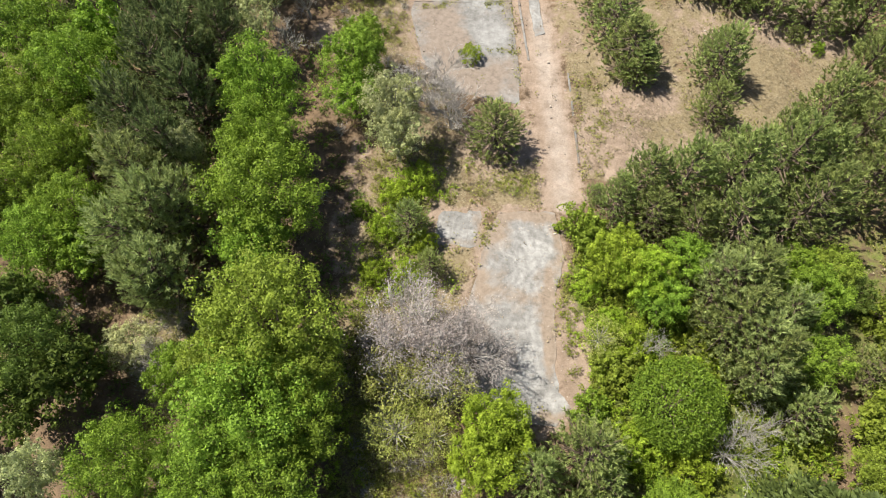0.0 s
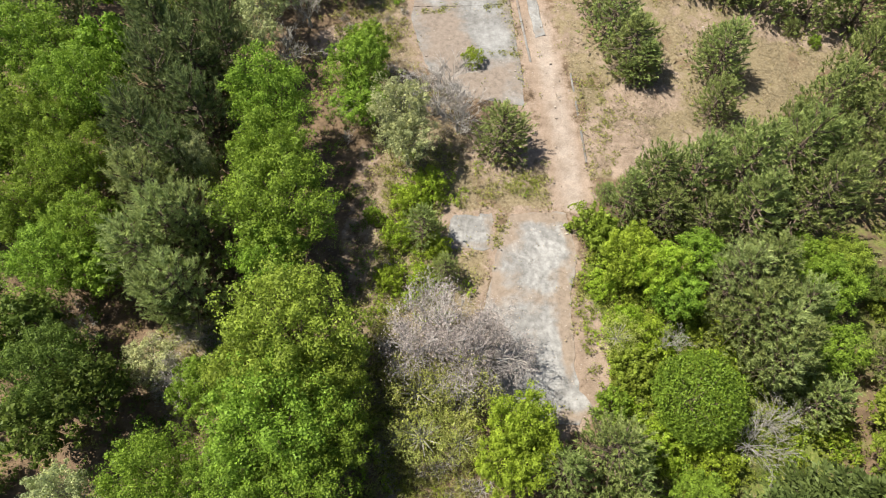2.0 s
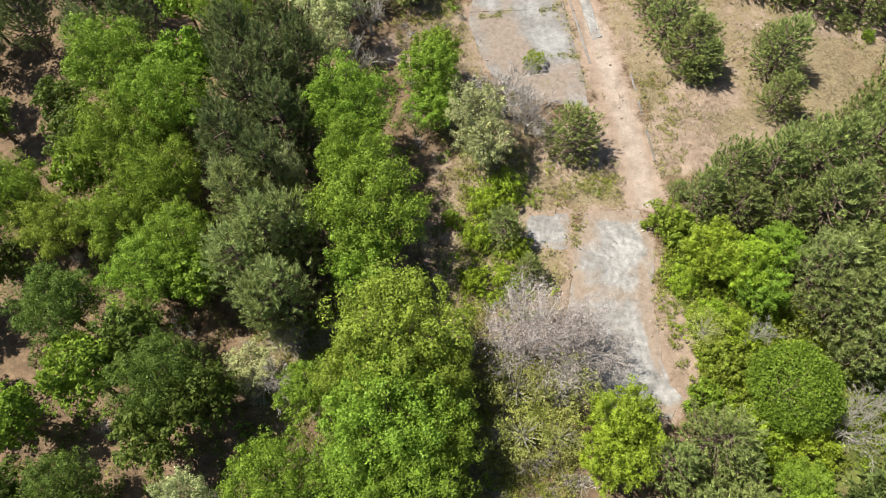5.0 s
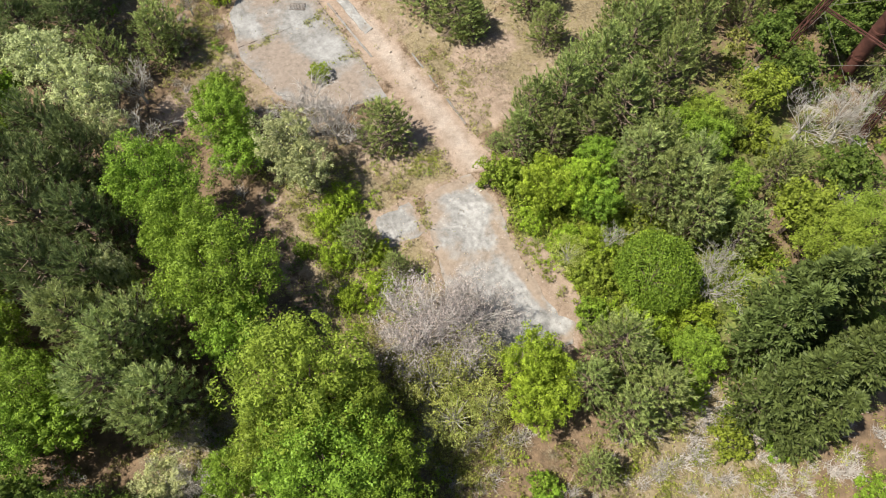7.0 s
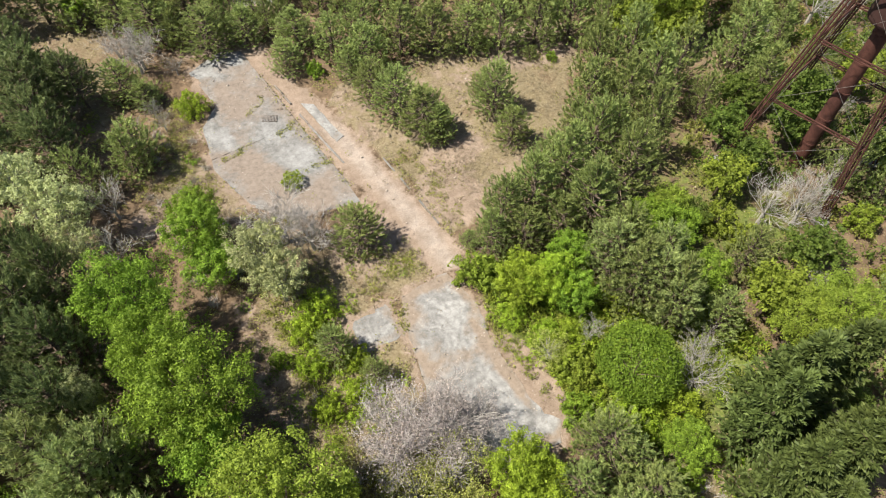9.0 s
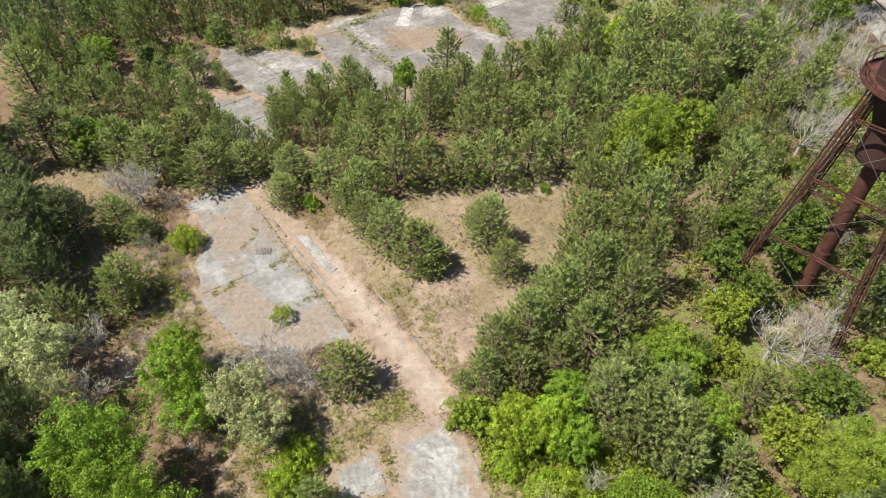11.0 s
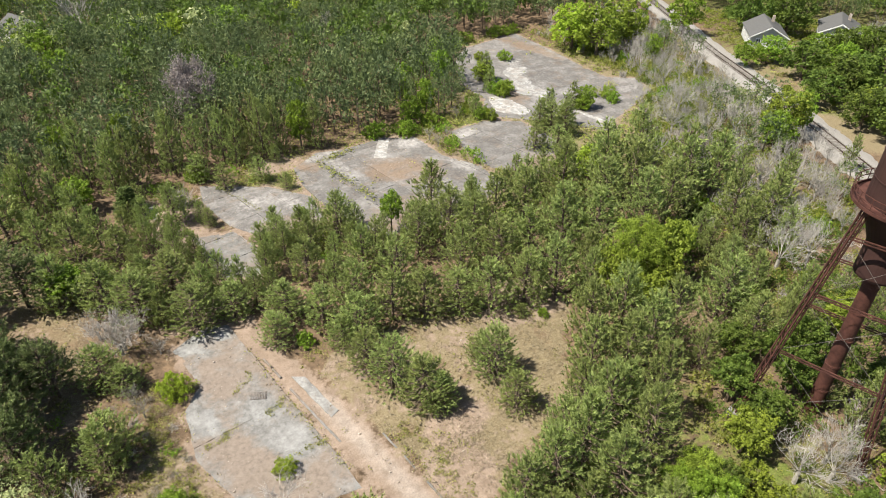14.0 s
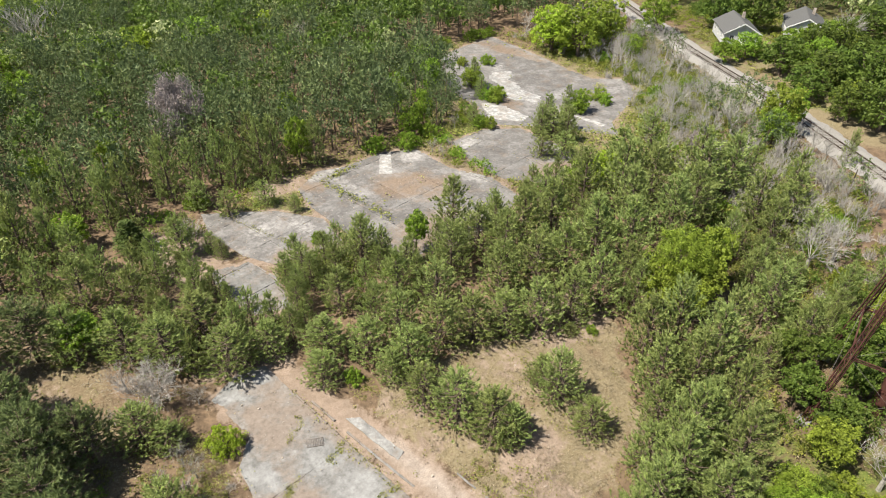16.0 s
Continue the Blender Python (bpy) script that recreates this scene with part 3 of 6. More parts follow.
FAR_NORTH = [(50.0, 68.8), (57.5, 69.0), (63.2, 65.3), (63.0, 56.0), (60.0, 48.0), (51.3, 48.5), (47.2, 54.3), (48.0, 62.3)]
FAR_UPPER = [(66.0, 87.0), (73.3, 99.6), (81.6, 107.1), (99.9, 110.0), (97.8, 93.0), (95.6, 81.9), (94.8, 74.1), (99.6, 70.0), (96.0, 63.8), (88.2, 60.0), (78.0, 56.5), (74.0, 52.0), (68.0, 62.0), (64.0, 66.0), (59.6, 71.0), (64.5, 77.7)]
SAND = [(8.0, 8.0), (13.5, 10.0), (19.0, 11.0), (24.5, 12.5), (28.0, 18.0), (35.5, 24.5), (34.0, 29.0), (26.8, 31.5), (16.5, 31.5), (9.0, 34.0), (6.6, 26.0), (7.6, 15.0)]
FLOORS = [SOUTH_ANNEX, SOUTH_FLOOR, NORTH_FLOOR, FAR_WEST, FAR_CHIP, FAR_MID, FAR_BIG, FAR_NORTH, FAR_UPPER]


def cover(x, y):
    """How far a spot is bare earth, straw, or green, each from 0 to 1."""
    n = noise.noise(Vector((x * 0.11, y * 0.11, 0.3)))
    n2 = noise.noise(Vector((x * 0.45, y * 0.45, 4.0)))
    wob = 0.55 * n + 0.35 * n2
    dirt = max(0.0, 1.35 - line_gap(x, y, TRACK) / 2.3)
    straw = green = 0.0
    for p in FLOORS:
        if min(a for a, _ in p) - 1.5 < x < max(a for a, _ in p) + 1.5 and min(b for _, b in p) - 1.5 < y < max(b for _, b in p) + 1.5:
            dirt = max(dirt, (0.95 - 0.6 * line_gap(x, y, p + p[:1])) * 0.8 + 0.6 * n2)
    if inside(x + 2.6 * n2 + 1.5 * n, y + 2.2 * noise.noise(Vector((x * 0.4, y * 0.4, 11.0))), SAND):
        dirt = max(dirt, 0.26 + wob * 0.9)
        straw = 0.85 + n2 * 0.7
    for cx, cy, rx, ry, a in ((10.6, 12.5, 3.4, 4.2, 1.0), (13.5, 17.0, 4.0, 2.4, 0.9), (30.0, 26.5, 6.0, 4.0, 1.0), (2, 11, 4.5, 4, 0.75), (-7.5, 23.0, 3.5, 6.0, 0.55),
                              (6.8, -6.5, 1.7, 5.0, 0.95), (-13.5, 23.0, 3.0, 2.5, 0.7), (-17.0, 48.0, 3.0, 9.0, 0.5), (3.0, 66, 5, 9, 0.8), (20.5, 74.0, 5.0, 2.5, 1.0), (57.0, 48.0, 5, 4, 0.9),
                              (9.5, -21.0, 5.0, 3.5, 0.3), (17.0, -25.5, 5.0, 3.0, 0.3), (-0.5, 45.0, 6.0, 3.5, 0.8), (-10.2, 5.0, 1.8, 10.0, 0.5)):
        dirt = max(dirt, a * min(1.0, 1.6 * blob(x, y, cx, cy, rx, ry)) + wob * 0.5 * a)
    for cx, cy, rx, ry, a in ((-21, -7.5, 5, 5, 0.85), (-5, 0, 5.5, 16, 0.85), (2.5, 9, 4, 4.5, 0.8), (-9, 24, 4, 6, 0.7), (10, -21, 10, 6, 0.75), (76, 40, 18, 22, 0.8), (80, 82, 30, 34, 0.75), (35, 60, 26, 20, 0.6), (107, 28, 6, 14, 0.8), (125, 60, 14, 30, 0.6), (146, 60, 16, 14, 0.6), (-16, 50, 6, 20, 0.5), (46, 12, 5, 8, 0.5), (118, 42, 8, 14, 0.6)):
        straw = max(straw, a * min(1.0, 1.6 * blob(x, y, cx, cy, rx, ry)) + wob * 0.5)
    for cx, cy, rx, ry, a in ((9.5, -5, 3.5, 10, 0.9), (-10, 35, 5, 9, 0.3), (16, -10, 9, 9, 0.8), (40, -5, 18, 12, 0.35), (-6, -6, 3, 9, 0.45), (55, 5, 16, 16, 0.35), (136, 66, 26, 26, 0.5), (112, 36, 14, 16, 0.6), (13, 15, 3, 2.4, 0.5), (30, 0, 14, 12, 0.5), (80, 30, 14, 16, 0.5), (60, 62, 14, 18, 0.7), (85, 75, 26, 36, 0.7), (18, 62, 14, 14, 0.55), (105, 55, 12, 24, 0.7)):
        green = max(green, a * min(1.0, 1.6 * blob(x, y, cx, cy, rx, ry)) + wob * 0.4)
    clip = lambda v: min(1.0, max(0.0, v))
    return clip(dirt), clip(straw), clip(green)


@functools.lru_cache(maxsize=None)
def cover_cell(cx, cy):
    return cover(cx * 0.8, cy * 0.8)


def cover_near(x, y):
    """cover() of the 0.8 m cell that holds the spot."""
    return cover_cell(round(x / 0.8), round(y / 0.8))


def steps(lo, hi, step, reach):
    out = list(np.arange(lo, hi + 0.01, step))
    d, v = step * 2, hi
    while v < reach:
        v += d
        out.append(v)
        d *= 1.45
    d, v = step * 2, lo
    while v > -reach:
        v -= d
        out.insert(0, v)
        d *= 1.45
    return out


def build_ground():
    xs, ys = steps(-42, 126, 0.62, 3200), steps(-34, 110, 0.62, 3200)
    verts, col = [], []
    for y in ys:
        for x in xs:
            near = -60 < x < 160 and -60 < y < 140
            z = gz(x, y)
            if near:
                n = 0.10 * noise.noise(Vector((x * 0.35, y * 0.35, 9.0))) + 0.13 * noise.noise(Vector((x * 0.75, y * 0.75, 3.0)))
                gap = 9.0
                for p in FLOORS:
                    if min(a for a, _ in p) - 2 < x < max(a for a, _ in p) + 2 and min(b for _, b in p) - 2 < y < max(b for _, b in p) + 2:
                        g = line_gap(x, y, p + p[:1])
                        gap = min(gap, -g if inside(x, y, p) else g)
                z += 0.066 + n * 1.3 * min(1.0, 0.3 + 0.35 * abs(gap)) - 0.05 * min(1.0, max(0.0, gap)) - 0.19 * min(1.0, max(0.0, -gap) / 1.7)
            if near and line_gap(x, y, TRACK) < 2.2:
                z -= 0.05
            verts.append((x, y, z))
            col.append((*(cover(x, y) if near else (0.0, 0.2, 0.5)), min(1.0, max(0.0, 1.5 - line_gap(x, y, WHEELS) / 0.8))))
    w = len(xs)
    faces = [(j * w + i, j * w + i + 1, (j + 1) * w + i + 1, (j + 1) * w + i) for j in range(len(ys) - 1) for i in range(w - 1)]
    m, nt, out = node_mat("ground_cover")
    p = nt.nodes.new("ShaderNodeBsdfPrincipled")
    p.inputs["Roughness"].default_value = 0.95
    p.inputs["Specular IOR Level"].default_value = 0.1
    pos = world_pos(nt)
    att = nt.nodes.new("ShaderNodeAttribute")
    att.attribute_name = "cover"
    sep = nt.nodes.new("ShaderNodeSeparateColor")
    nt.links.new(att.outputs["Color"], sep.inputs[0])
    fine, mid = noise_node(nt, pos, 5.0, 8, 0.75), noise_node(nt, pos, 1.1, 7, 0.7)
    broad = noise_node(nt, pos, 0.25, 5)
    litter = ramp(nt, mid, [(0.30, (0.0616, 0.044, 0.0299)), (0.5, (0.132, 0.0924, 0.0598)), (0.7, (0.211, 0.145, 0.0924))])
    earth = mix(nt, broad, ramp(nt, mid, [(0.3, (0.187, 0.137, 0.099)), (0.55, SOIL), (0.75, (0.3, 0.24, 0.19))]), ramp(nt, fine, [(0.3, (0.194, 0.141, 0.104)), (0.7, (0.282, 0.22, 0.172))]))
    straw = ramp(nt, fine, [(0.28, (0.088, 0.0686, 0.0396)), (0.5, (0.18, 0.145, 0.088)), (0.72, (0.264, 0.224, 0.15))])
    green = ramp(nt, fine, [(0.3, (0.0484, 0.066, 0.0158)), (0.5, (0.106, 0.132, 0.0308)), (0.72, (0.202, 0.211, 0.0704))])

    def gate(s, n, lo, hi):
        v = maths(nt, "ADD", s, maths(nt, "MULTIPLY", maths(nt, "SUBTRACT", n, 0.5), 1.5))
        return ramp(nt, v, [(lo, (0, 0, 0)), (hi, (1, 1, 1))])

    earth = mix(nt, maths(nt, "MULTIPLY", att.outputs["Alpha"], mid), earth, (0.345, 0.302, 0.265))
    grit = noise_node(nt, pos, 11.0, 6, 0.8)
    patchy = noise_node(nt, pos, 0.7, 9, 0.72)
    earth = mix(nt, 0.8, earth, ramp(nt, patchy, [(0.36, (0.70, 0.69, 0.68)), (0.5, (0.94, 0.95, 0.96)), (0.62, (1.12, 1.13, 1.15))]), "MULTIPLY")
    earth = mix(nt, 0.8, earth, ramp(nt, grit, [(0.34, (0.62, 0.6, 0.58)), (0.48, (0.95, 0.95, 0.95)), (0.66, (1.22, 1.22, 1.22))]), "MULTIPLY")
    c = mix(nt, gate(sep.outputs[2], mid, 0.35, 0.65), litter, green)
    c = mix(nt, gate(sep.outputs[1], fine, 0.35, 0.7), c, straw)
    c = mix(nt, gate(sep.outputs[0], mid, 0.42, 0.66), c, earth)
    nt.links.new(c, p.inputs["Base Color"])
    nt.links.new(bump(nt, fine, 0.8, 0.10), p.inputs["Normal"])
    nt.links.new(p.outputs[0], out.inputs[0])
    me = mesh_from("ground", verts, faces, m, True)
    a = me.color_attributes.new("cover", "FLOAT_COLOR", "POINT")
    a.data.foreach_set("color", np.array(col, dtype=np.float32).ravel())
    tagged(new("ground", me), "reddish earth with straw, weeds and leaf litter", "ground", kind="structure")


build_ground()

# concrete floors, panel by panel -----------------------------------------


def clip_half(poly, nx, ny, d):
    """The part of a polygon where nx x + ny y <= d."""
    out = []
    for (x0, y0), (x1, y1) in zip(poly, poly[1:] + poly[:1]):
        a, b = nx * x0 + ny * y0 - d, nx * x1 + ny * y1 - d
        if a <= 0:
            out.append((x0, y0))
        if (a < 0 < b) or (b < 0 < a):
            t = a / (a - b)
            out.append((x0 + t * (x1 - x0), y0 + t * (y1 - y0)))
    return out


def area(poly):
    return 0.5 * sum(x0 * y1 - x1 * y0 for (x0, y0), (x1, y1) in zip(poly, poly[1:] + poly[:1]))


def slab_mesh(poly, top, thick, mat, rng, rough=0.12, step=0.45):
    """A flat piece with a broken outline and bevelled rim."""
    pts = []
    if area(poly) < 0:
        poly = poly[::-1]
    for (x0, y0), (x1, y1) in zip(poly, poly[1:] + poly[:1]):
        n = max(1, int(math.hypot(x1 - x0, y1 - y0) / step))
        for k in range(n):
            t = k / n
            pts.append((x0 + t * (x1 - x0) + rng.uniform(-rough, rough), y0 + t * (y1 - y0) + rng.uniform(-rough, rough)))
    cx, cy = sum(p[0] for p in pts) / len(pts), sum(p[1] for p in pts) / len(pts)
    n = len(pts)

    def level(x, y):
        return gz(x, y) + top

    verts = [(x, y, gz(x, y) - thick) for x, y in pts] + [(x, y, level(x, y) - 0.03) for x, y in pts]
    inset = [(x + (cx - x) * 0.03 / max(0.3, math.hypot(cx - x, cy - y)), y + (cy - y) * 0.03 / max(0.3, math.hypot(cx - x, cy - y))) for x, y in pts]
    verts += [(x, y, level(x, y)) for x, y in inset]
    faces = []
    for k in range(n):
        j = (k + 1) % n
        faces += [(k, j, n + j, n + k), (n + k, n + j, 2 * n + j, 2 * n + k)]
    faces.append(tuple(range(2 * n, 3 * n)))
    return mesh_from("panel", verts, faces, mat)


def concrete_floor(outline, mat, label, angle, w, l, seed, top=0.07, gap=0.05, name="concrete_floor", edge=0.05):
    """A ruined floor: the outline cut into cast panels with open joints between them."""
    rng = random.Random(seed)
    root = thing(name, label, "concrete floor", kind="structure")
    ca, sa = math.cos(radians(angle)), math.sin(radians(angle))
    us = [x * ca + y * sa for x, y in outline]
    vs = [-x * sa + y * ca for x, y in outline]
    u = min(us)
    while u < max(us):
        v = min(vs)
        while v < max(vs):
            poly = list(outline)
            for nx, ny, d in ((-ca, -sa, -(u + gap / 2)), (ca, sa, u + w - gap / 2), (sa, -ca, -(v + gap / 2)), (-sa, ca, v + l - gap / 2)):
                poly = clip_half(poly, nx, ny, d) if len(poly) > 2 else poly
            if len(poly) > 2 and abs(area(poly)) > 0.5:
                part_mesh("panel", slab_mesh(poly, top + rng.uniform(-0.012, 0.012), 0.15, mat, rng, edge), root)
            v += l
        u += w
    return root


concrete_floor(SOUTH_ANNEX, CONCRETE, "cracked pale concrete floor corner half under weeds", 3, 40, 40, 1, 0.07, 0.02, "concrete_floor", 0.16)
concrete_floor(SOUTH_FLOOR, CONCRETE, "broken pale grey concrete floor with washed-out patches", 2, 40, 40, 2, 0.07, 0.02, "concrete_floor", 0.11)
concrete_floor(NORTH_FLOOR, CONCRETE_DUSTY, "concrete floor dusted with reddish earth", 5, 11.0, 13.0, 3, 0.07, 0.006)
concrete_floor(FAR_WEST, CONCRETE_DUSTY, "weathered concrete floor strip among young pines", 6, 5.5, 5.5, 4)
concrete_floor(FAR_CHIP, CONCRETE, "small leftover of pale concrete floor", 6, 6, 6, 5)
concrete_floor(FAR_MID, CONCRETE_DARK, "grey cracked concrete floor with weedy joints", 8, 4.4, 7.4, 6, 0.07, 0.02)
concrete_floor(FAR_BIG, CONCRETE_DARK, "large stained concrete floor with weedy joints", 5, 6.0, 13.0, 7, 0.07, 0.03)
concrete_floor(FAR_NORTH, CONCRETE_DARK, "grey concrete floor edged with orange earth", 5, 8, 9, 8, 0.07, 0.02)
concrete_floor(FAR_UPPER, CONCRETE_DARK, "wide dark grey concrete floor with white patches", 5, 9, 11, 9, 0.07, 0.012)


def pad(poly, label, mat=CONCRETE_WHITE, top=0.09, rough=0.10, seed=1, name="concrete_patch"):
    me = slab_mesh(poly, top, 0.02, mat, random.Random(seed), rough, 0.5)
    me.name = name
    tagged(new(name, me), label, "concrete patch", kind="structure")


pad([(3.7, 31.4), (4.8, 30.7), (5.5, 24.9), (4.6, 24.5)], "long pale strip of bare concrete in the earth", CONCRETE, top=0.08, rough=0.05, seed=11)
pad([(34.0, 67.5), (35.6, 66.2), (39.4, 71.6), (38.0, 72.8)], "bright white rectangular concrete patch", top=0.1, rough=0.05, seed=15)
pad([(65.9, 78.2), (67.5, 77.6), (68.8, 74.3), (68.6, 67.8), (65.6, 67.3), (62.0, 71.9)], "large bright white concrete patch", top=0.1, rough=0.25, seed=17)
pad([(78.6, 89.0), (82.5, 91.4), (84.8, 88.6), (81.0, 83.4), (78.0, 79.0), (78.8, 74.0), (75.4, 72.2), (72.6, 76.6), (74.4, 80.4), (76.6, 84.0)], "winding band of white washed concrete", top=0.1, rough=0.45, seed=21)
pad([(75.0, 63.8), (75.9, 62.9), (76.3, 56.6), (75.0, 56.4)], "white concrete strip beside young pines", top=0.1, rough=0.15, seed=18)

# low kerbs along the northern floor's edge


def kerb(a, b, label, w=0.2, h=0.15):
    bm = bmesh.new()
    n = max(2, int((Vector(b) - Vector(a)).length / 1.6))
    rng = random.Random(n)
    for k in range(n):
        p, q = Vector(a).lerp(Vector(b), k / n), Vector(a).lerp(Vector(b), (k + 0.985) / n)
        if rng.random() < 0.12:
            continue
        z = gz(p.x, p.y)
        d = (q - p)
        box(bm, ((p.x + q.x) / 2, (p.y + q.y) / 2, z + h / 2 - 0.05 + rng.uniform(-0.02, 0.02)), (d.length, w, h), pose(0, 0, 0, 0, 0, math.degrees(math.atan2(d.y, d.x))))
    bmesh.ops.bevel(bm, geom=bm.edges[:], offset=0.02, segments=1, affect="EDGES")
    me = bpy.data.meshes.new("kerb")
    bm.to_mesh(me)
    bm.free()
    me.materials.append(CONCRETE_DUSTY)
    tagged(new("kerb", me), label, "kerb", kind="structure")


kerb((1.5, 37.0), (3.2, 18.5), "low broken concrete kerb along the floor")
kerb((2.3, 35.2), (4.0, 21.5), "low broken concrete kerb beside the earth track")
kerb((7.5, 20.0), (8.1, 8.4), "low concrete kerb edging the earth track", 0.17, 0.14)

# drain grate
g_root = thing("drain_grate", "rusty square drain grate set in concrete", "grate", at=(0.05, 30.9, gz(0, 31) + 0.08), rz=-28)
bm = bmesh.new()
for sx, sy, lx, ly in ((0, 0.42, 1.5, 0.07), (0, -0.42, 1.5, 0.07), (0.72, 0, 0.07, 0.8), (-0.72, 0, 0.07, 0.8)):
    box(bm, (sx, sy, 0.03), (lx, ly, 0.06))
part("frame", bm, GREY_STEEL, g_root)
for k in range(9):
    bm = bmesh.new()
    box(bm, (-0.6 + 0.15 * k, 0, 0.03), (0.05, 0.8, 0.05))
    part("bar", bm, GREY_STEEL, g_root)

# railway ------------------------------------------------------------------


def build_railway():
    a, b = Vector((*RAILWAY[0], 0)), Vector((*RAILWAY[-1], 0))
    d = (b - a).normalized()
    side = Vector((d.y, -d.x, 0))
    n = 90
    prof = [(-3.9, -0.05), (-2.2, 0.30), (-1.5, 0.34), (1.5, 0.34), (2.4, 0.30), (4.0, -0.05)]
    rng = random.Random(5)
    verts, faces = [], []
    for k in range(n + 1):
        p = a.lerp(b, k / n)
        for s, z in prof:
            wob = rng.uniform(-0.25, 0.25) if abs(s) > 2 else 0
            q = p + side * (s + wob)
            verts.append((q.x, q.y, gz(q.x, q.y) + z))
    m = len(prof)
    for k in range(n):
        for j in range(m - 1):
            faces.append((k * m + j, k * m + j + 1, (k + 1) * m + j + 1, (k + 1) * m + j))
    tagged(new("ballast", mesh_from("ballast", verts, faces, BALLAST)), "pale grey gravel ballast bed of the railway", "ballast", kind="structure")
    root = thing("railway_track", "single railway track on wooden sleepers", "railway", kind="structure")
    yaw = math.degrees(math.atan2(d.y, d.x))
    bm = bmesh.new()
    box(bm, (0, 0, 0), (0.23, 2.6, 0.17))
    bmesh.ops.bevel(bm, geom=bm.edges[:], offset=0.015, segments=1, affect="EDGES")
    first = part("sleeper", bm, SLEEPER, root)
    count = 270
    start = Vector((84.0, 4.4, 0))
    for k in range(count):
        p = start + d * (0.56 * k)
        ob = first if k == 0 else part_mesh("sleeper", first.data, root)
        ob.matrix_local = pose(p.x, p.y, gz(p.x, p.y) + 0.31, 0, 0, yaw + rng.uniform(-1.5, 1.5))
    sect = [(-0.07, 0.39), (-0.07, 0.41), (-0.015, 0.43), (-0.015, 0.51), (-0.038, 0.52), (-0.038, 0.56), (0.038, 0.56), (0.038, 0.52), (0.015, 0.51), (0.015, 0.43), (0.07, 0.41), (0.07, 0.39)]
    for off in (-0.755, 0.755):
        verts, faces = [], []
        for k in range(61):
            p = a.lerp(b, k / 60)
            for s, z in sect:
                q = p + side * (off + s)
                verts.append((q.x, q.y, gz(p.x, p.y) + z))
        m = len(sect)
        for k in range(60):
            for j in range(m):
                faces.append((k * m + j, k * m + (j + 1) % m, (k + 1) * m + (j + 1) % m, (k + 1) * m + j))
        part_mesh("rail", mesh_from("rail", verts, faces, RAIL), root)


build_railway()

# water tower --------------------------------------------------------------


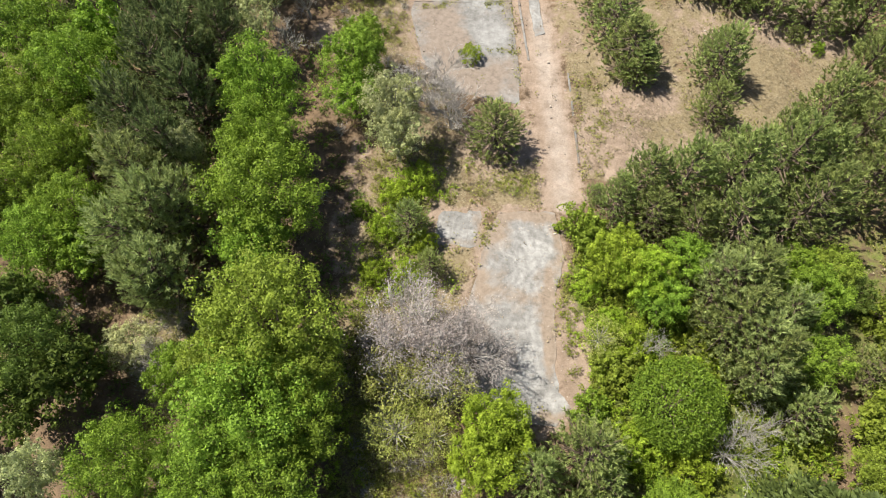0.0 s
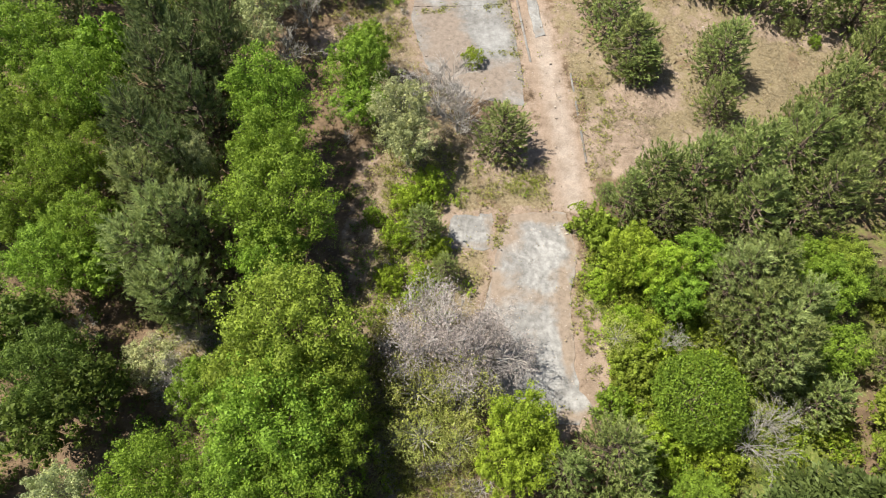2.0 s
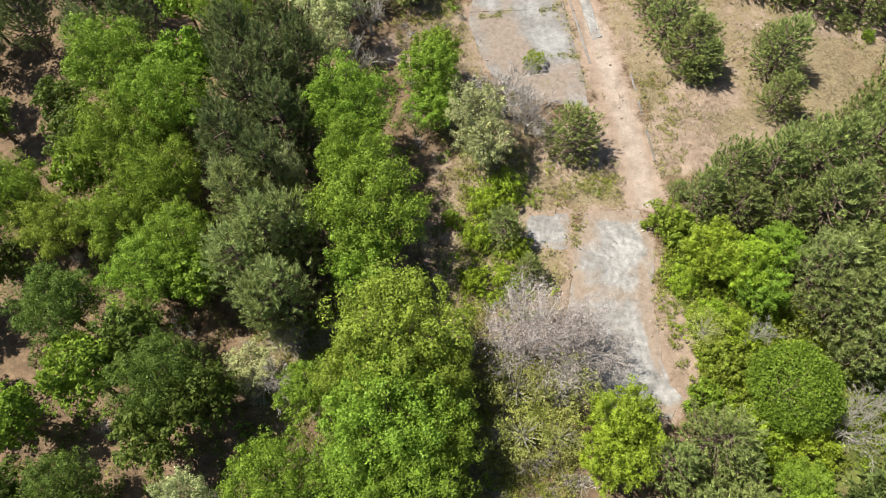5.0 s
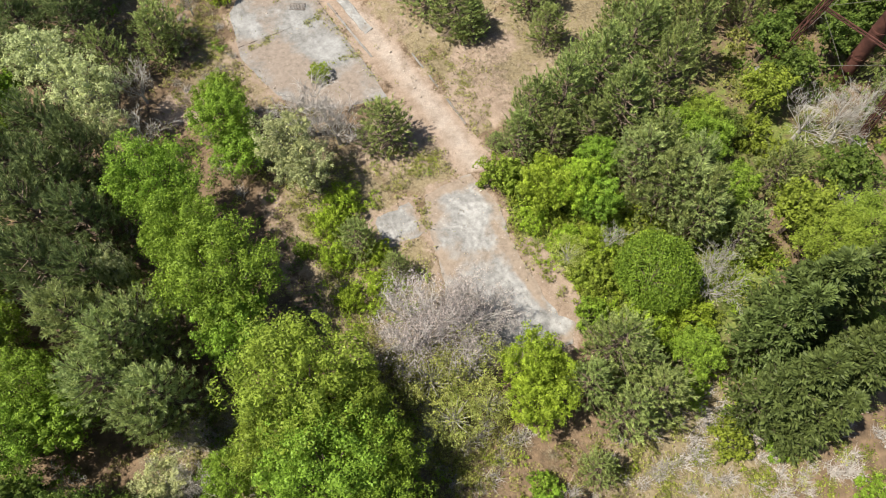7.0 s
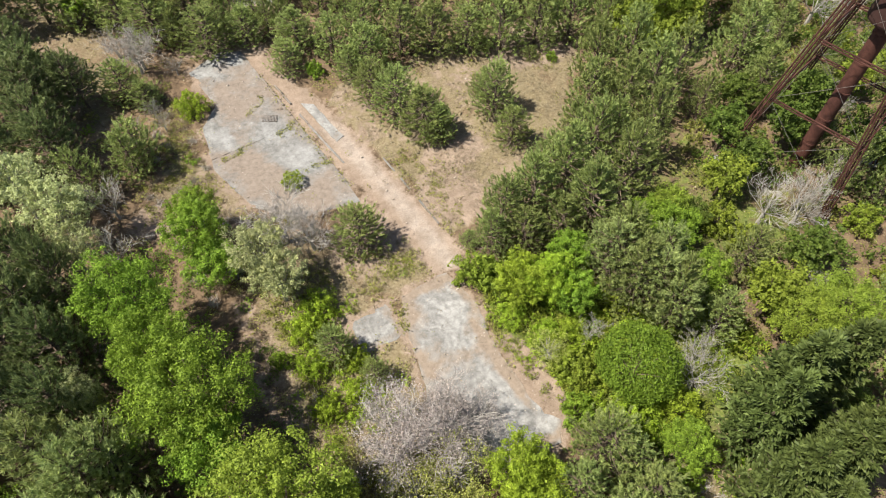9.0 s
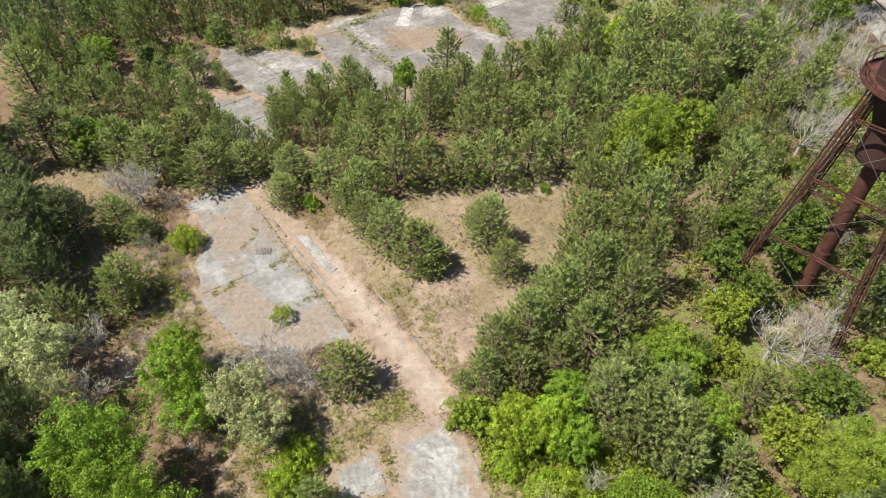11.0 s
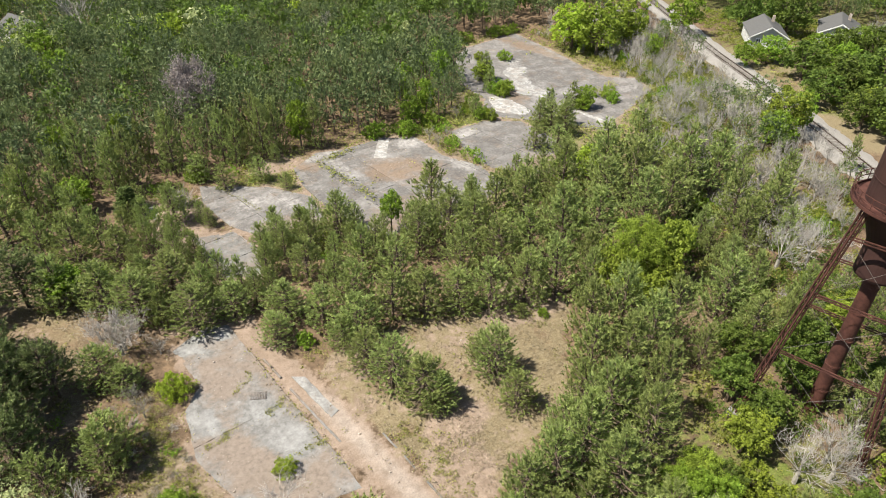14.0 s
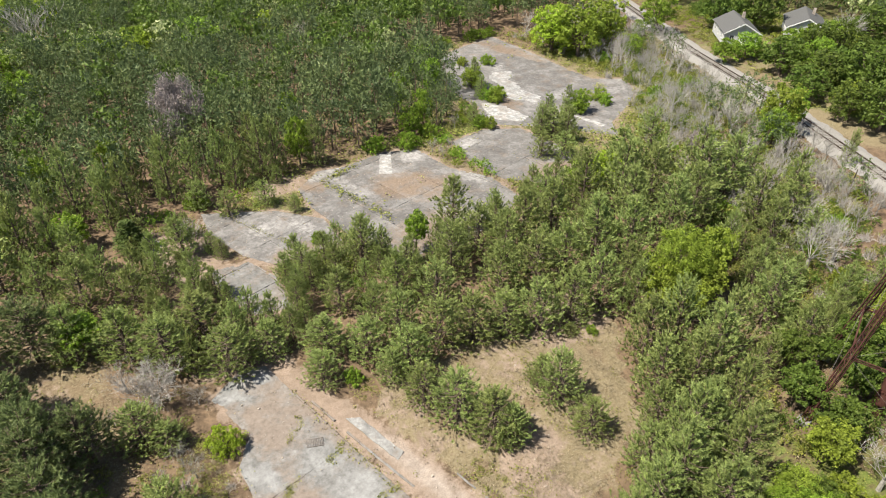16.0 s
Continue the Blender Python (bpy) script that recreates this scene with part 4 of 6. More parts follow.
def build_tower():
    cx, cy = 41.2, -0.9
    root = thing("water_tower", "rust-red riveted steel water tower on lattice legs", "water tower", at=(cx, cy, 0))
    tops, feet = [], []
    top_z, top_r, foot_r = 22.0, 3.1, 7.3
    for k in range(4):
        a = radians(148 + 90 * k)
        u = Vector((math.cos(a), math.sin(a), 0))
        feet.append(u * foot_r)
        tops.append(u * top_r + Vector((0, 0, top_z)))
    at_z = lambda k, z: feet[k].lerp(tops[k], z / top_z)
    for k in range(4):
        f, t = feet[k], tops[k]
        d = (t - f).normalized()
        out = Vector((f.x, f.y, 0)).normalized()
        side = d.cross(out).normalized()
        nrm = side.cross(d).normalized()
        bm = bmesh.new()
        for s in (-0.27, 0.27):
            for w in (-0.16, 0.16):
                bar(bm, f + side * s + nrm * w, t + side * s * 0.8 + nrm * w, 0.10)
        leg = part("leg", bm, RUST, root)
        bm = bmesh.new()
        n = 46
        for j in range(n):
            p, q = f.lerp(t, j / n), f.lerp(t, (j + 1) / n)
            s = 0.27 if j % 2 else -0.27
            for w in (-0.16, 0.16):
                bar(bm, p + side * s + nrm * w, q - side * s + nrm * w, 0.05)
        part("lacing", bm, RUST, leg)
        bm = bmesh.new()
        box(bm, f + Vector((0, 0, 0.2)), (1.1, 1.1, 0.5))
        bmesh.ops.bevel(bm, geom=bm.edges[:], offset=0.05, segments=1, affect="EDGES")
        part("footing", bm, CONCRETE, leg, "weathered concrete footing")
    for z in (8.0, 14.0, 19.4):
        for k in range(4):
            p, q = at_z(k, z), at_z((k + 1) % 4, z)
            bm = bmesh.new()
            for o in (-0.12, 0.12):
                bar(bm, p + Vector((0, 0, o)), q + Vector((0, 0, o)), 0.09)
            for j in range(14):
                bar(bm, p.lerp(q, j / 14) + Vector((0, 0, -0.12 if j % 2 else 0.12)), p.lerp(q, (j + 1) / 14) + Vector((0, 0, 0.12 if j % 2 else -0.12)), 0.04)
            part("strut", bm, RUST, root)
    for z0, z1 in ((1.0, 8.0), (8.0, 14.0), (14.0, 19.4)):
        for k in range(4):
            for p, q in ((at_z(k, z0), at_z((k + 1) % 4, z1)), (at_z((k + 1) % 4, z0), at_z(k, z1))):
                bm = bmesh.new()
                bar(bm, p, q, 0.035, seg=5)
                part("tie_rod", bm, GREY_STEEL, root, "thin grey steel tie rod")
    bm = bmesh.new()
    bmesh.ops.create_cone(bm, cap_ends=True, segments=28, radius1=0.62, radius2=0.62, depth=15.6, matrix=Matrix.Translation((0, 0, 7.8)))
    for z in (3.0, 6.0, 9.0, 12.0, 14.6):
        bmesh.ops.create_cone(bm, cap_ends=True, segments=28, radius1=0.66, radius2=0.66, depth=0.18, matrix=Matrix.Translation((0, 0, z)))
    part("riser_pipe", bm, RUST, root, "thick rust-red riser pipe")
    bm = bmesh.new()
    prof = [(0.6, 15.5), (1.65, 15.8), (1.72, 16.0), (1.65, 18.6), (2.1, 19.8), (2.75, 21.2), (2.9, 22.0)]
    rings = []
    for r, z in prof:
        rings.append([bm.verts.new((r * math.cos(2 * math.pi * s / 36), r * math.sin(2 * math.pi * s / 36), z)) for s in range(36)])
    for p, q in zip(rings, rings[1:]):
        for s in range(36):
            bm.faces.new((p[s], p[(s + 1) % 36], q[(s + 1) % 36], q[s]))
    part("tank_bottom", bm, RUST_DARK, root, "dark rusted tank bottom")
    bm = bmesh.new()
    prof = [(2.9, 22.0), (2.9, 30.5), (3.05, 30.5), (3.05, 30.65), (1.6, 31.7), (0.15, 32.3)]
    rings = []
    for r, z in prof:
        rings.append([bm.verts.new((r * math.cos(2 * math.pi * s / 36), r * math.sin(2 * math.pi * s / 36), z)) for s in range(36)])
    for p, q in zip(rings, rings[1:]):
        for s in range(36):
            bm.faces.new((p[s], p[(s + 1) % 36], q[(s + 1) % 36], q[s]))
    bm.faces.new(rings[-1])
    for z in (24.0, 26.0, 28.0):
        bmesh.ops.create_cone(bm, cap_ends=True, segments=36, radius1=2.94, radius2=2.94, depth=0.12, matrix=Matrix.Translation((0, 0, z)))
    part("tank", bm, RUST_DARK, root, "dark rusted steel tank")
    bm = bmesh.new()
    for s in range(40):
        a0, a1 = 2 * math.pi * s / 40, 2 * math.pi * (s + 1) / 40
        pts = []
        for a in (a0, a1):
            for r, z in ((2.9, 22.0), (3.85, 22.0), (3.9, 22.05), (3.9, 22.28), (3.82, 22.28), (3.82, 22.1), (2.9, 22.1)):
                pts.append(bm.verts.new((r * math.cos(a), r * math.sin(a), z)))
        for j in range(6):
            bm.faces.new((pts[j], pts[j + 1], pts[7 + j + 1], pts[7 + j]))
    bmesh.ops.remove_doubles(bm, verts=bm.verts, dist=0.001)
    balcony = part("balcony", bm, RUST, root, "rust-red ring balcony")
    for z in (22.75, 23.2):
        bm = bmesh.new()
        for s in range(40):
            a0, a1 = 2 * math.pi * s / 40, 2 * math.pi * (s + 1) / 40
            bar(bm, (3.85 * math.cos(a0), 3.85 * math.sin(a0), z), (3.85 * math.cos(a1), 3.85 * math.sin(a1), z), 0.05)
        part("handrail", bm, RUST, balcony)
    for s in range(20):
        a0 = 2 * math.pi * s / 20
        bm = bmesh.new()
        bar(bm, (3.85 * math.cos(a0), 3.85 * math.sin(a0), 22.2), (3.85 * math.cos(a0), 3.85 * math.sin(a0), 23.2), 0.05)
        part("post", bm, RUST, balcony)
    bm = bmesh.new()
    a = radians(175)
    u, v = Vector((math.cos(a), math.sin(a), 0)), Vector((-math.sin(a), math.cos(a), 0))
    for s in (-0.2, 0.2):
        bar(bm, u * 3.2 + v * s + Vector((0, 0, 22.2)), u * 3.1 + v * s + Vector((0, 0, 30.6)), 0.06)
    for k in range(26):
        z = 22.5 + 0.31 * k
        bar(bm, u * 3.2 - v * 0.2 + Vector((0, 0, z)), u * 3.2 + v * 0.2 + Vector((0, 0, z)), 0.035)
    part("ladder", bm, RUST_DARK, root, "narrow steel ladder up the tank")


build_tower()

# houses beyond the railway --------------------------------------------------


def house(x, y, rz, w, l, wall_h, ridge, label):
    root = thing("house", label, "house", at=(x, y, 0), rz=rz)
    bm = bmesh.new()
    box(bm, (0, 0, wall_h / 2 + 0.15), (w, l, wall_h + 0.3))
    for s in (-1, 1):
        v = [bm.verts.new(p) for p in ((-w / 2, s * l / 2, wall_h + 0.3), (w / 2, s * l / 2, wall_h + 0.3), (0, s * l / 2, wall_h + ridge))]
        bm.faces.new(v)
    wall = part("wall", bm, SIDING, root)
    bm = bmesh.new()
    for s in (-1, 1):
        a = math.atan2(ridge, w / 2)
        ln = math.hypot(ridge, w / 2) + 0.5
        box(bm, (s * (w / 4 + 0.12), 0, wall_h + ridge / 2 + 0.16), (ln, l + 0.9, 0.14), pose(0, 0, 0, 0, math.degrees(s * a), 0))
    roof = part("roof", bm, SHINGLE, root, "grey shingle gable roof")
    for s in (-1, 1):
        for e in (-1, 1):
            bm = bmesh.new()
            a = math.atan2(ridge, w / 2)
            box(bm, (s * (w / 4 + 0.12), e * (l / 2 + 0.46), wall_h + ridge / 2 + 0.08), (math.hypot(ridge, w / 2) + 0.5, 0.05, 0.24), pose(0, 0, 0, 0, math.degrees(s * a), 0))
            part("fascia", bm, TRIM_WHITE, roof, "white fascia board")
    bm = bmesh.new()
    box(bm, (w * 0.2, l * 0.2, wall_h + ridge + 0.1), (0.6, 0.6, 1.5))
    part("chimney", bm, RUBBLE, roof)

    def opening(name, cx, cy, cz, ww, hh, turn):
        m = Matrix.Translation((cx, cy, cz)) @ pose(0, 0, 0, 0, 0, turn)
        bm = bmesh.new()
        for px, pz, lx, lz in ((0, hh / 2, ww + 0.2, 0.1), (0, -hh / 2, ww + 0.2, 0.1), (-ww / 2, 0, 0.1, hh), (ww / 2, 0, 0.1, hh), (0, 0, 0.05, hh)):
            box(bm, (px, 0.03, pz), (lx, 0.1, lz))
        bm.transform(m)
        fr = part(name, bm, TRIM_WHITE, root)
        bm = bmesh.new()
        box(bm, (0, 0.01, 0), (ww, 0.05, hh))
        bm.transform(m)
        part("pane", bm, PANE, fr)

    for e in (-1, 1):
        for px in (-w * 0.28, w * 0.28):
            opening("window", px, e * (l / 2 + 0.01), 1.7, 1.0, 1.3, 0 if e > 0 else 180)
    for e in (-1, 1):
        for py in (-l * 0.3, 0.0, l * 0.3):
            opening("window", e * (w / 2 + 0.01), py, 1.7, 1.0, 1.3, -90 if e > 0 else 90)
    bm = bmesh.new()
    box(bm, (0, -l / 2 - 0.03, 1.2), (0.95, 0.08, 2.05))
    part("door", bm, TRIM_WHITE, root)


house(141.5, 67.5, -49, 8.0, 11.5, 2.7, 2.2, "white clapboard bungalow with grey shingle roof among trees")
house(158.0, 58.5, -62, 8.5, 12.0, 2.7, 2.2, "white bungalow with grey roof behind bare trees")
house(-2.0, 170.0, 20, 8.0, 12.0, 2.8, 2.4, "grey-roofed house half hidden by woodland trees")

# utility pole
u_root = thing("utility_pole", "pale weathered wooden utility pole above the woods", "utility pole", at=(48.0, 205.0, 0))
bm = bmesh.new()
bar(bm, (0, 0, -0.5), (0, 0, 14.0), 0.34, 0.22, seg=8)
part("pole", bm, POLE_WOOD, u_root)
bm = bmesh.new()
box(bm, (0, 0, 13.2), (2.2, 0.12, 0.14))
part("crossarm", bm, POLE_WOOD, u_root)

# planting -------------------------------------------------------------------
# kind: prototypes (height over crown radius, root), then used one after another
KINDS = {}


def kind(name, tall, makers):
    KINDS.setdefault(name, []).extend([tall, mk, None] for mk in makers)


def leafy(name, leaf, label, seeds, high, leaves, size, lobes=14, flat=0.95, bark=BARK):
    return [(lambda s=s: broadleaf_proto(name, LEAF[leaf], s, high, leaves, size, lobes, flat, label, bark)) for s in seeds]


kind("lush", 2.5, leafy("leafy_tree", "lush", "fresh bright green broadleaf tree in spring leaf", (1, 2, 3), 2.5, 11000, 0.054, 22))
kind("lush", 1.25, leafy("green_shrub", "lush", "low bright green leafy shrub", (4, 5), 1.25, 2800, 0.093, 12, 0.85))
kind("olive", 2.3, leafy("leafy_tree", "olive", "broad yellow-green tree with feathery fine foliage", (6, 7), 2.3, 12500, 0.049, 26))
kind("olive", 1.2, leafy("green_shrub", "olive", "low spreading yellow-green shrub", (8,), 1.2, 3200, 0.09, 12, 0.75))
kind("dark", 2.3, leafy("leafy_tree", "dark", "dark green broadleaf tree with dense crown", (9, 10), 2.3, 11500, 0.054, 18))
kind("yellow", 2.0, leafy("leafy_tree", "yellow", "vivid yellow-green young broadleaf tree", (11, 12), 2.0, 12500, 0.052, 20))
kind("yellow", 1.2, leafy("green_shrub", "yellow", "low vivid yellow-green shrub", (13, 14), 1.2, 4800, 0.07, 14, 0.8))
kind("pale", 2.6, leafy("flowering_tree", "pale", "tree with pale whitish-green new leaves", (15, 16), 2.6, 8200, 0.054, 20, 0.95, PALE_BARK))
kind("sparse", 1.8, leafy("thin_shrub", "sparse", "sparse pale yellow-green shrub with bare twigs", (17, 18), 1.8, 3200, 0.042, 26, 0.8, PALE_BARK))
kind("pine", 2.4, [(lambda s=s, r=r, t=t: pine_proto("pine_tree", LEAF["pine"], s, 450, r, "bushy young pine with tufted green needles", t, 0.085, 0.05, 27, 0.011)) for s, r, t in ((21, 0.2, 0.6), (22, 0.3, 0.8), (23, 0.25, 0.7), (24, 0.35, 0.85), (25, 0.15, 0.65))])
for what, seeds in (("oldpine", (26, 27, 28)), ("darkpine", (29, 30))):
    kind(what, 2.4, [(lambda s=s, w=what: pine_proto("pine_tree", LEAF[w], s, 420, 0.35, {"oldpine": "tall grey-green pine with open tufted crown", "darkpine": "tall dark green pine with dense tufted crown"}[w], 0.5, 0.1, 0.25, 24, 0.0115)) for s in seeds])
kind("dome", 2.0, [lambda: dome_proto("vine_covered_tree", LEAF["dome"], 33, "round tree smothered in dense green vine leaves")])
kind("juniper", 5.0, [(lambda s=s: juniper_proto("juniper_tree", LEAF["juniper"], s, "tall dark olive juniper with ragged sprays")) for s in (31, 32)])
kind("thin", 1.7, [(lambda s=s: bare_proto("bare_tree", PALE_BARK, s, 1.7, None, 4, "leafless pale grey tree with many thin stems", 8, 0.05, 2, 0.7, 0.0035, 0.014)) for s in (41, 42, 43)])
kind("dry", 1.7, [(lambda s=s: bare_proto("bare_tree", GREY_BARK, s, 1.7, None, 4, "leafless grey shrub of dense fine twigs", 14, 0.05, 6, 0.85, 0.0042, 0.012)) for s in (44, 45)])
kind("pink", 1.8, [(lambda s=s: bare_proto("budding_tree", GREY_BARK, s, 1.8, LEAF["pink"], 4, "leafless tree with pinkish grey buds", 10, 0.024, 7, 0.85)) for s in (46, 47)])

for what in ("lush", "olive", "dark"):
    kind("mid_" + what, 2.4, leafy("leafy_tree", what, {"lush": "fresh green", "olive": "yellow-green", "dark": "dark green"}[what] + " broadleaf tree at the edge of the woods", (70 + len(what), 80 + len(what)), 2.4, 4000, 0.098, 17))
for what in ("lush", "olive", "dark", "yellow", "pale"):
    kind("far_" + what, 2.2, leafy("leafy_tree" if what != "pale" else "flowering_tree", what, "broadleaf tree in " + {"lush": "fresh green", "olive": "yellow-green", "dark": "dark green", "yellow": "vivid yellow-green", "pale": "pale whitish-green"}[what] + " spring leaf beyond the clearing", (50 + len(what), 60 + len(what)), 2.2, 3100, 0.1, 18, 1.35))

for what in ("lush", "olive", "dark"):
    kind("big_" + what, 2.3, leafy("leafy_tree", what, {"lush": "large fresh green", "olive": "large yellow-green", "dark": "large dark green"}[what] + " broadleaf tree with a dense rounded crown", (170 + len(what), 180 + len(what)), 2.3, 22000, 0.036, 32))
kind("mid_pine", 2.4, [(lambda s=s, r=r, t=t: pine_proto("pine_tree", LEAF["pine"], s, 330, r, "green pine standing close among other pines", t, 0.1, 0.05, 16, 0.0165, True)) for s, r, t in ((94, 0.2, 0.6), (95, 0.3, 0.8), (96, 0.25, 0.7), (97, 0.35, 0.9))])
kind("far_thin", 1.7, [(lambda s=s: bare_proto("bare_tree", PALE_BARK, s, 1.7, None, 3, "leafless pale tree of the thicket by the railway", 10, 0.05, 2, 0.6, 0.005, 0.014)) for s in (98, 99, 100)])
kind("far_pink", 1.8, [(lambda s=s: bare_proto("budding_tree", GREY_BARK, s, 1.8, LEAF["pink"], 4, "leafless tree with pinkish grey buds above the pines", 10, 0.05, 6, 0.85)) for s in (48, 49)])
kind("far_pine", 2.4, [(lambda s=s: pine_proto("pine_tree", LEAF["pine"], s, 260, 0.25, "young pine of the dense woods beyond the floors", 0.7, 0.12, 0.05, 12, 0.022, True)) for s in (91, 92, 93)])

PLANTED = []
plant_rng = random.Random(77)
GROUPS = {"pine": "young pines", "oldpine": "tall pines", "darkpine": "tall pines", "lush": "green broadleaf trees", "thin": "bare trees", "yellow": "yellow-green shrubs", "juniper": "junipers"}


def plant(what, x, y, h, r):
    """One plant of that kind with its height and crown radius."""
    away = math.hypot(x - 2, y - 8)
    if "big_" + what in KINDS and r > 2.7 and h > 4.2 and away < 45:
        what = "big_" + what
    elif "far_" + what in KINDS and away > 58 and (h > 4.2 or what in ("pine", "thin", "pink")):
        what = "far_" + what
    elif "mid_" + what in KINDS and h > 4.2 and away > (24 if what == "pine" else 30) and h / r > 1.7:
        what = "mid_" + what
    if what in ("lush", "olive", "yellow") and h < 4.2 and h / r < 2.6:
        h = min(h, 1.5 * r)
    ratio = h / r
    rows = KINDS[what]
    best = min(abs(math.log(row[0] / ratio)) for row in rows)
    rows = [row for row in rows if abs(math.log(row[0] / ratio)) < best + 0.02]
    row = plant_rng.choice(rows)
    m = Matrix.Translation((x, y, gz(x, y) - (0.03 if row[0] > 1.4 else 0.2 * h))) @ pose(0, 0, 0, plant_rng.uniform(-3, 3), plant_rng.uniform(-3, 3), plant_rng.uniform(0, 360)) @ Matrix.Diagonal((r * plant_rng.uniform(0.95, 1.08), r, h / row[0], 1))
    if row[2] is None:
        row[2] = row[1]()
        if what in GROUPS:
            tagged(row[2], group=GROUPS[what])
        row[2].matrix_basis = m
        row.append(row[2])
    else:
        keep = row[2].matrix_basis.copy()
        row[2].matrix_basis = Matrix.Identity(4)
        copy_thing(row[2], m)
        row[2].matrix_basis = keep
    PLANTED.append((x, y, r))


plant("dark", -28.0, -9.6, 8.0, 3.2)
plant("dark", -25.7, -10.8, 7.0, 2.5)
plant("dark", -30.5, -6.3, 6.6, 2.6)
plant("dark", -28.8, -12.8, 6.0, 2.5)
plant("olive", 24.8, -14.0, 6.3, 2.9)
plant("olive", 25.3, -11.0, 6.0, 2.5)
plant("olive", 28.4, -14.2, 6.3, 2.9)
plant("dark", 121.6, 30.9, 11.0, 6.3)
plant("dark", 108.9, 23.2, 8.8, 4.7)
plant("dark", 109.8, 28.8, 7.2, 4.0)
plant("dark", 120.4, 39.0, 8.0, 4.9)
plant("dark", 125.1, 48.4, 7.8, 4.7)
plant("dark", 113.1, 38.5, 6.9, 4.3)
plant("dark", 126.3, 38.6, 7.6, 4.5)
plant("dark", 153.5, 68.9, 11.1, 6.3)
plant("dark", 148.2, 76.5, 10.6, 5.7)
plant("dark", 163.1, 45.6, 8.2, 5.3)
plant("dark", 44.5, 2.7, 6.5, 2.5)
plant("dark", 40.5, 7.5, 4.3, 2.3)
plant("dry", -21.0, -5.8, 4.2, 1.5)
plant("dry", -21.8, -9.0, 3.6, 2.1)
plant("dry", -4.4, 15.2, 5.8, 4.0)
plant("dry", -2.7, 13.2, 4.7, 3.0)
plant("dry", -5.0, -3.7, 3.9, 1.8)
plant("dry", 56.1, 128.3, 7.0, 2.6)
plant("juniper", 18.3, -16.8, 13.6, 2.4)
plant("juniper", 21.1, -17.4, 13.6, 2.2)
plant("juniper", 16.1, -18.1, 12.7, 2.0)
plant("juniper", 13.5, -21.2, 12.7, 2.1)
plant("juniper", 16.9, -21.4, 12.7, 2.3)
plant("juniper", 19.5, -21.5, 12.7, 2.1)
plant("juniper", 14.4, -23.2, 10.0, 1.9)
plant("juniper", -1.7, 71.3, 4.4, 2.1)
plant("lush", -17.1, 11.0, 9.2, 3.6)
plant("lush", -16.2, 6.2, 8.6, 3.3)
plant("lush", -15.3, 2.4, 9.2, 4.5)
plant("lush", -15.7, -1.1, 7.2, 2.7)
plant("lush", -13.7, -12.7, 9.5, 4.3)
plant("lush", -10.5, -13.4, 7.4, 3.0)
plant("lush", -15.7, -15.9, 7.6, 3.3)
plant("lush", -11.7, -16.0, 7.6, 3.3)
plant("lush", -20.2, -16.0, 8.4, 3.1)
plant("lush", -36.1, 15.9, 9.2, 4.0)
plant("lush", -31.3, 11.6, 9.4, 3.6)
plant("lush", -34.3, 9.0, 8.4, 3.6)
plant("lush", -30.8, 5.6, 8.1, 3.3)
plant("lush", -32.9, 2.4, 7.6, 3.2)
plant("lush", -28.7, 0.8, 7.4, 3.0)
plant("lush", -30.9, -1.7, 7.0, 3.1)
plant("lush", -27.3, -2.0, 6.4, 2.3)
plant("lush", -30.5, 16.8, 8.2, 2.7)
plant("lush", -10.6, 16.4, 6.6, 2.7)
plant("lush", -10.8, 13.8, 4.8, 2.3)
plant("lush", -10.1, 19.3, 5.7, 2.1)
plant("lush", -9.3, 4.5, 2.1, 1.0)
plant("dome", 12.8, -10.2, 6.0, 2.95)
plant("lush", 12.6, -2.8, 4.4, 2.0)
plant("lush", 7.9, -10.2, 2.7, 1.6)
plant("lush", 13.0, -4.0, 3.8, 1.6)
plant("lush", 11.9, -16.2, 4.6, 1.9)
plant("lush", 10.7, -18.1, 3.9, 1.7)
plant("lush", 13.9, -24.1, 2.1, 1.1)
plant("lush", -1.5, -19.1, 3.2, 1.4)
plant("lush", 17.4, -29.4, 4.0, 1.6)
plant("dark", 31.3, -9.7, 5.5, 2.4)
plant("lush", 22.7, -2.7, 5.8, 2.2)
plant("lush", 21.7, -0.3, 5.5, 1.8)
plant("lush", 22.4, -6.6, 4.8, 2.2)
plant("pine", 27.3, -7.1, 6.4, 2.5)
plant("lush", 14.7, 0.2, 4.6, 2.0)
plant("yellow", -1.4, 21.2, 1.8, 1.25)
plant("lush", 6.9, 34.7, 2.0, 1.2)
plant("lush", 29.9, 23.3, 1.2, 0.7)
plant("olive", 40.6, 20.4, 9.4, 3.3)
plant("olive", 44.6, 19.4, 8.2, 2.7)
plant("olive", 37.4, 20.0, 7.0, 2.3)
plant("olive", 42.6, 18.4, 5.6, 2.7)
plant("olive", 39.2, 18.2, 5.2, 2.5)
plant("lush", 25.0, 47.2, 5.8, 1.7)
plant("lush", 50.9, 21.3, 4.9, 1.7)
plant("lush", 8.8, 76.3, 2.7, 1.8)
plant("lush", -7.6, 76.4, 5.1, 2.7)
plant("lush", -8.7, 56.9, 4.0, 1.9)
plant("lush", 17.1, 57.7, 1.7, 1.1)
plant("lush", 45.7, 74.5, 5.7, 2.1)
plant("lush", 43.2, 71.8, 4.0, 1.9)
plant("lush", 38.0, 74.3, 3.2, 2.1)
plant("lush", 48.3, 72.3, 3.2, 2.2)
plant("lush", 68.7, 78.9, 3.2, 2.0)
plant("lush", 58.0, 70.3, 3.3, 1.8)
plant("lush", 77.6, 63.8, 4.4, 2.5)
plant("lush", 84.6, 63.1, 2.2, 1.5)
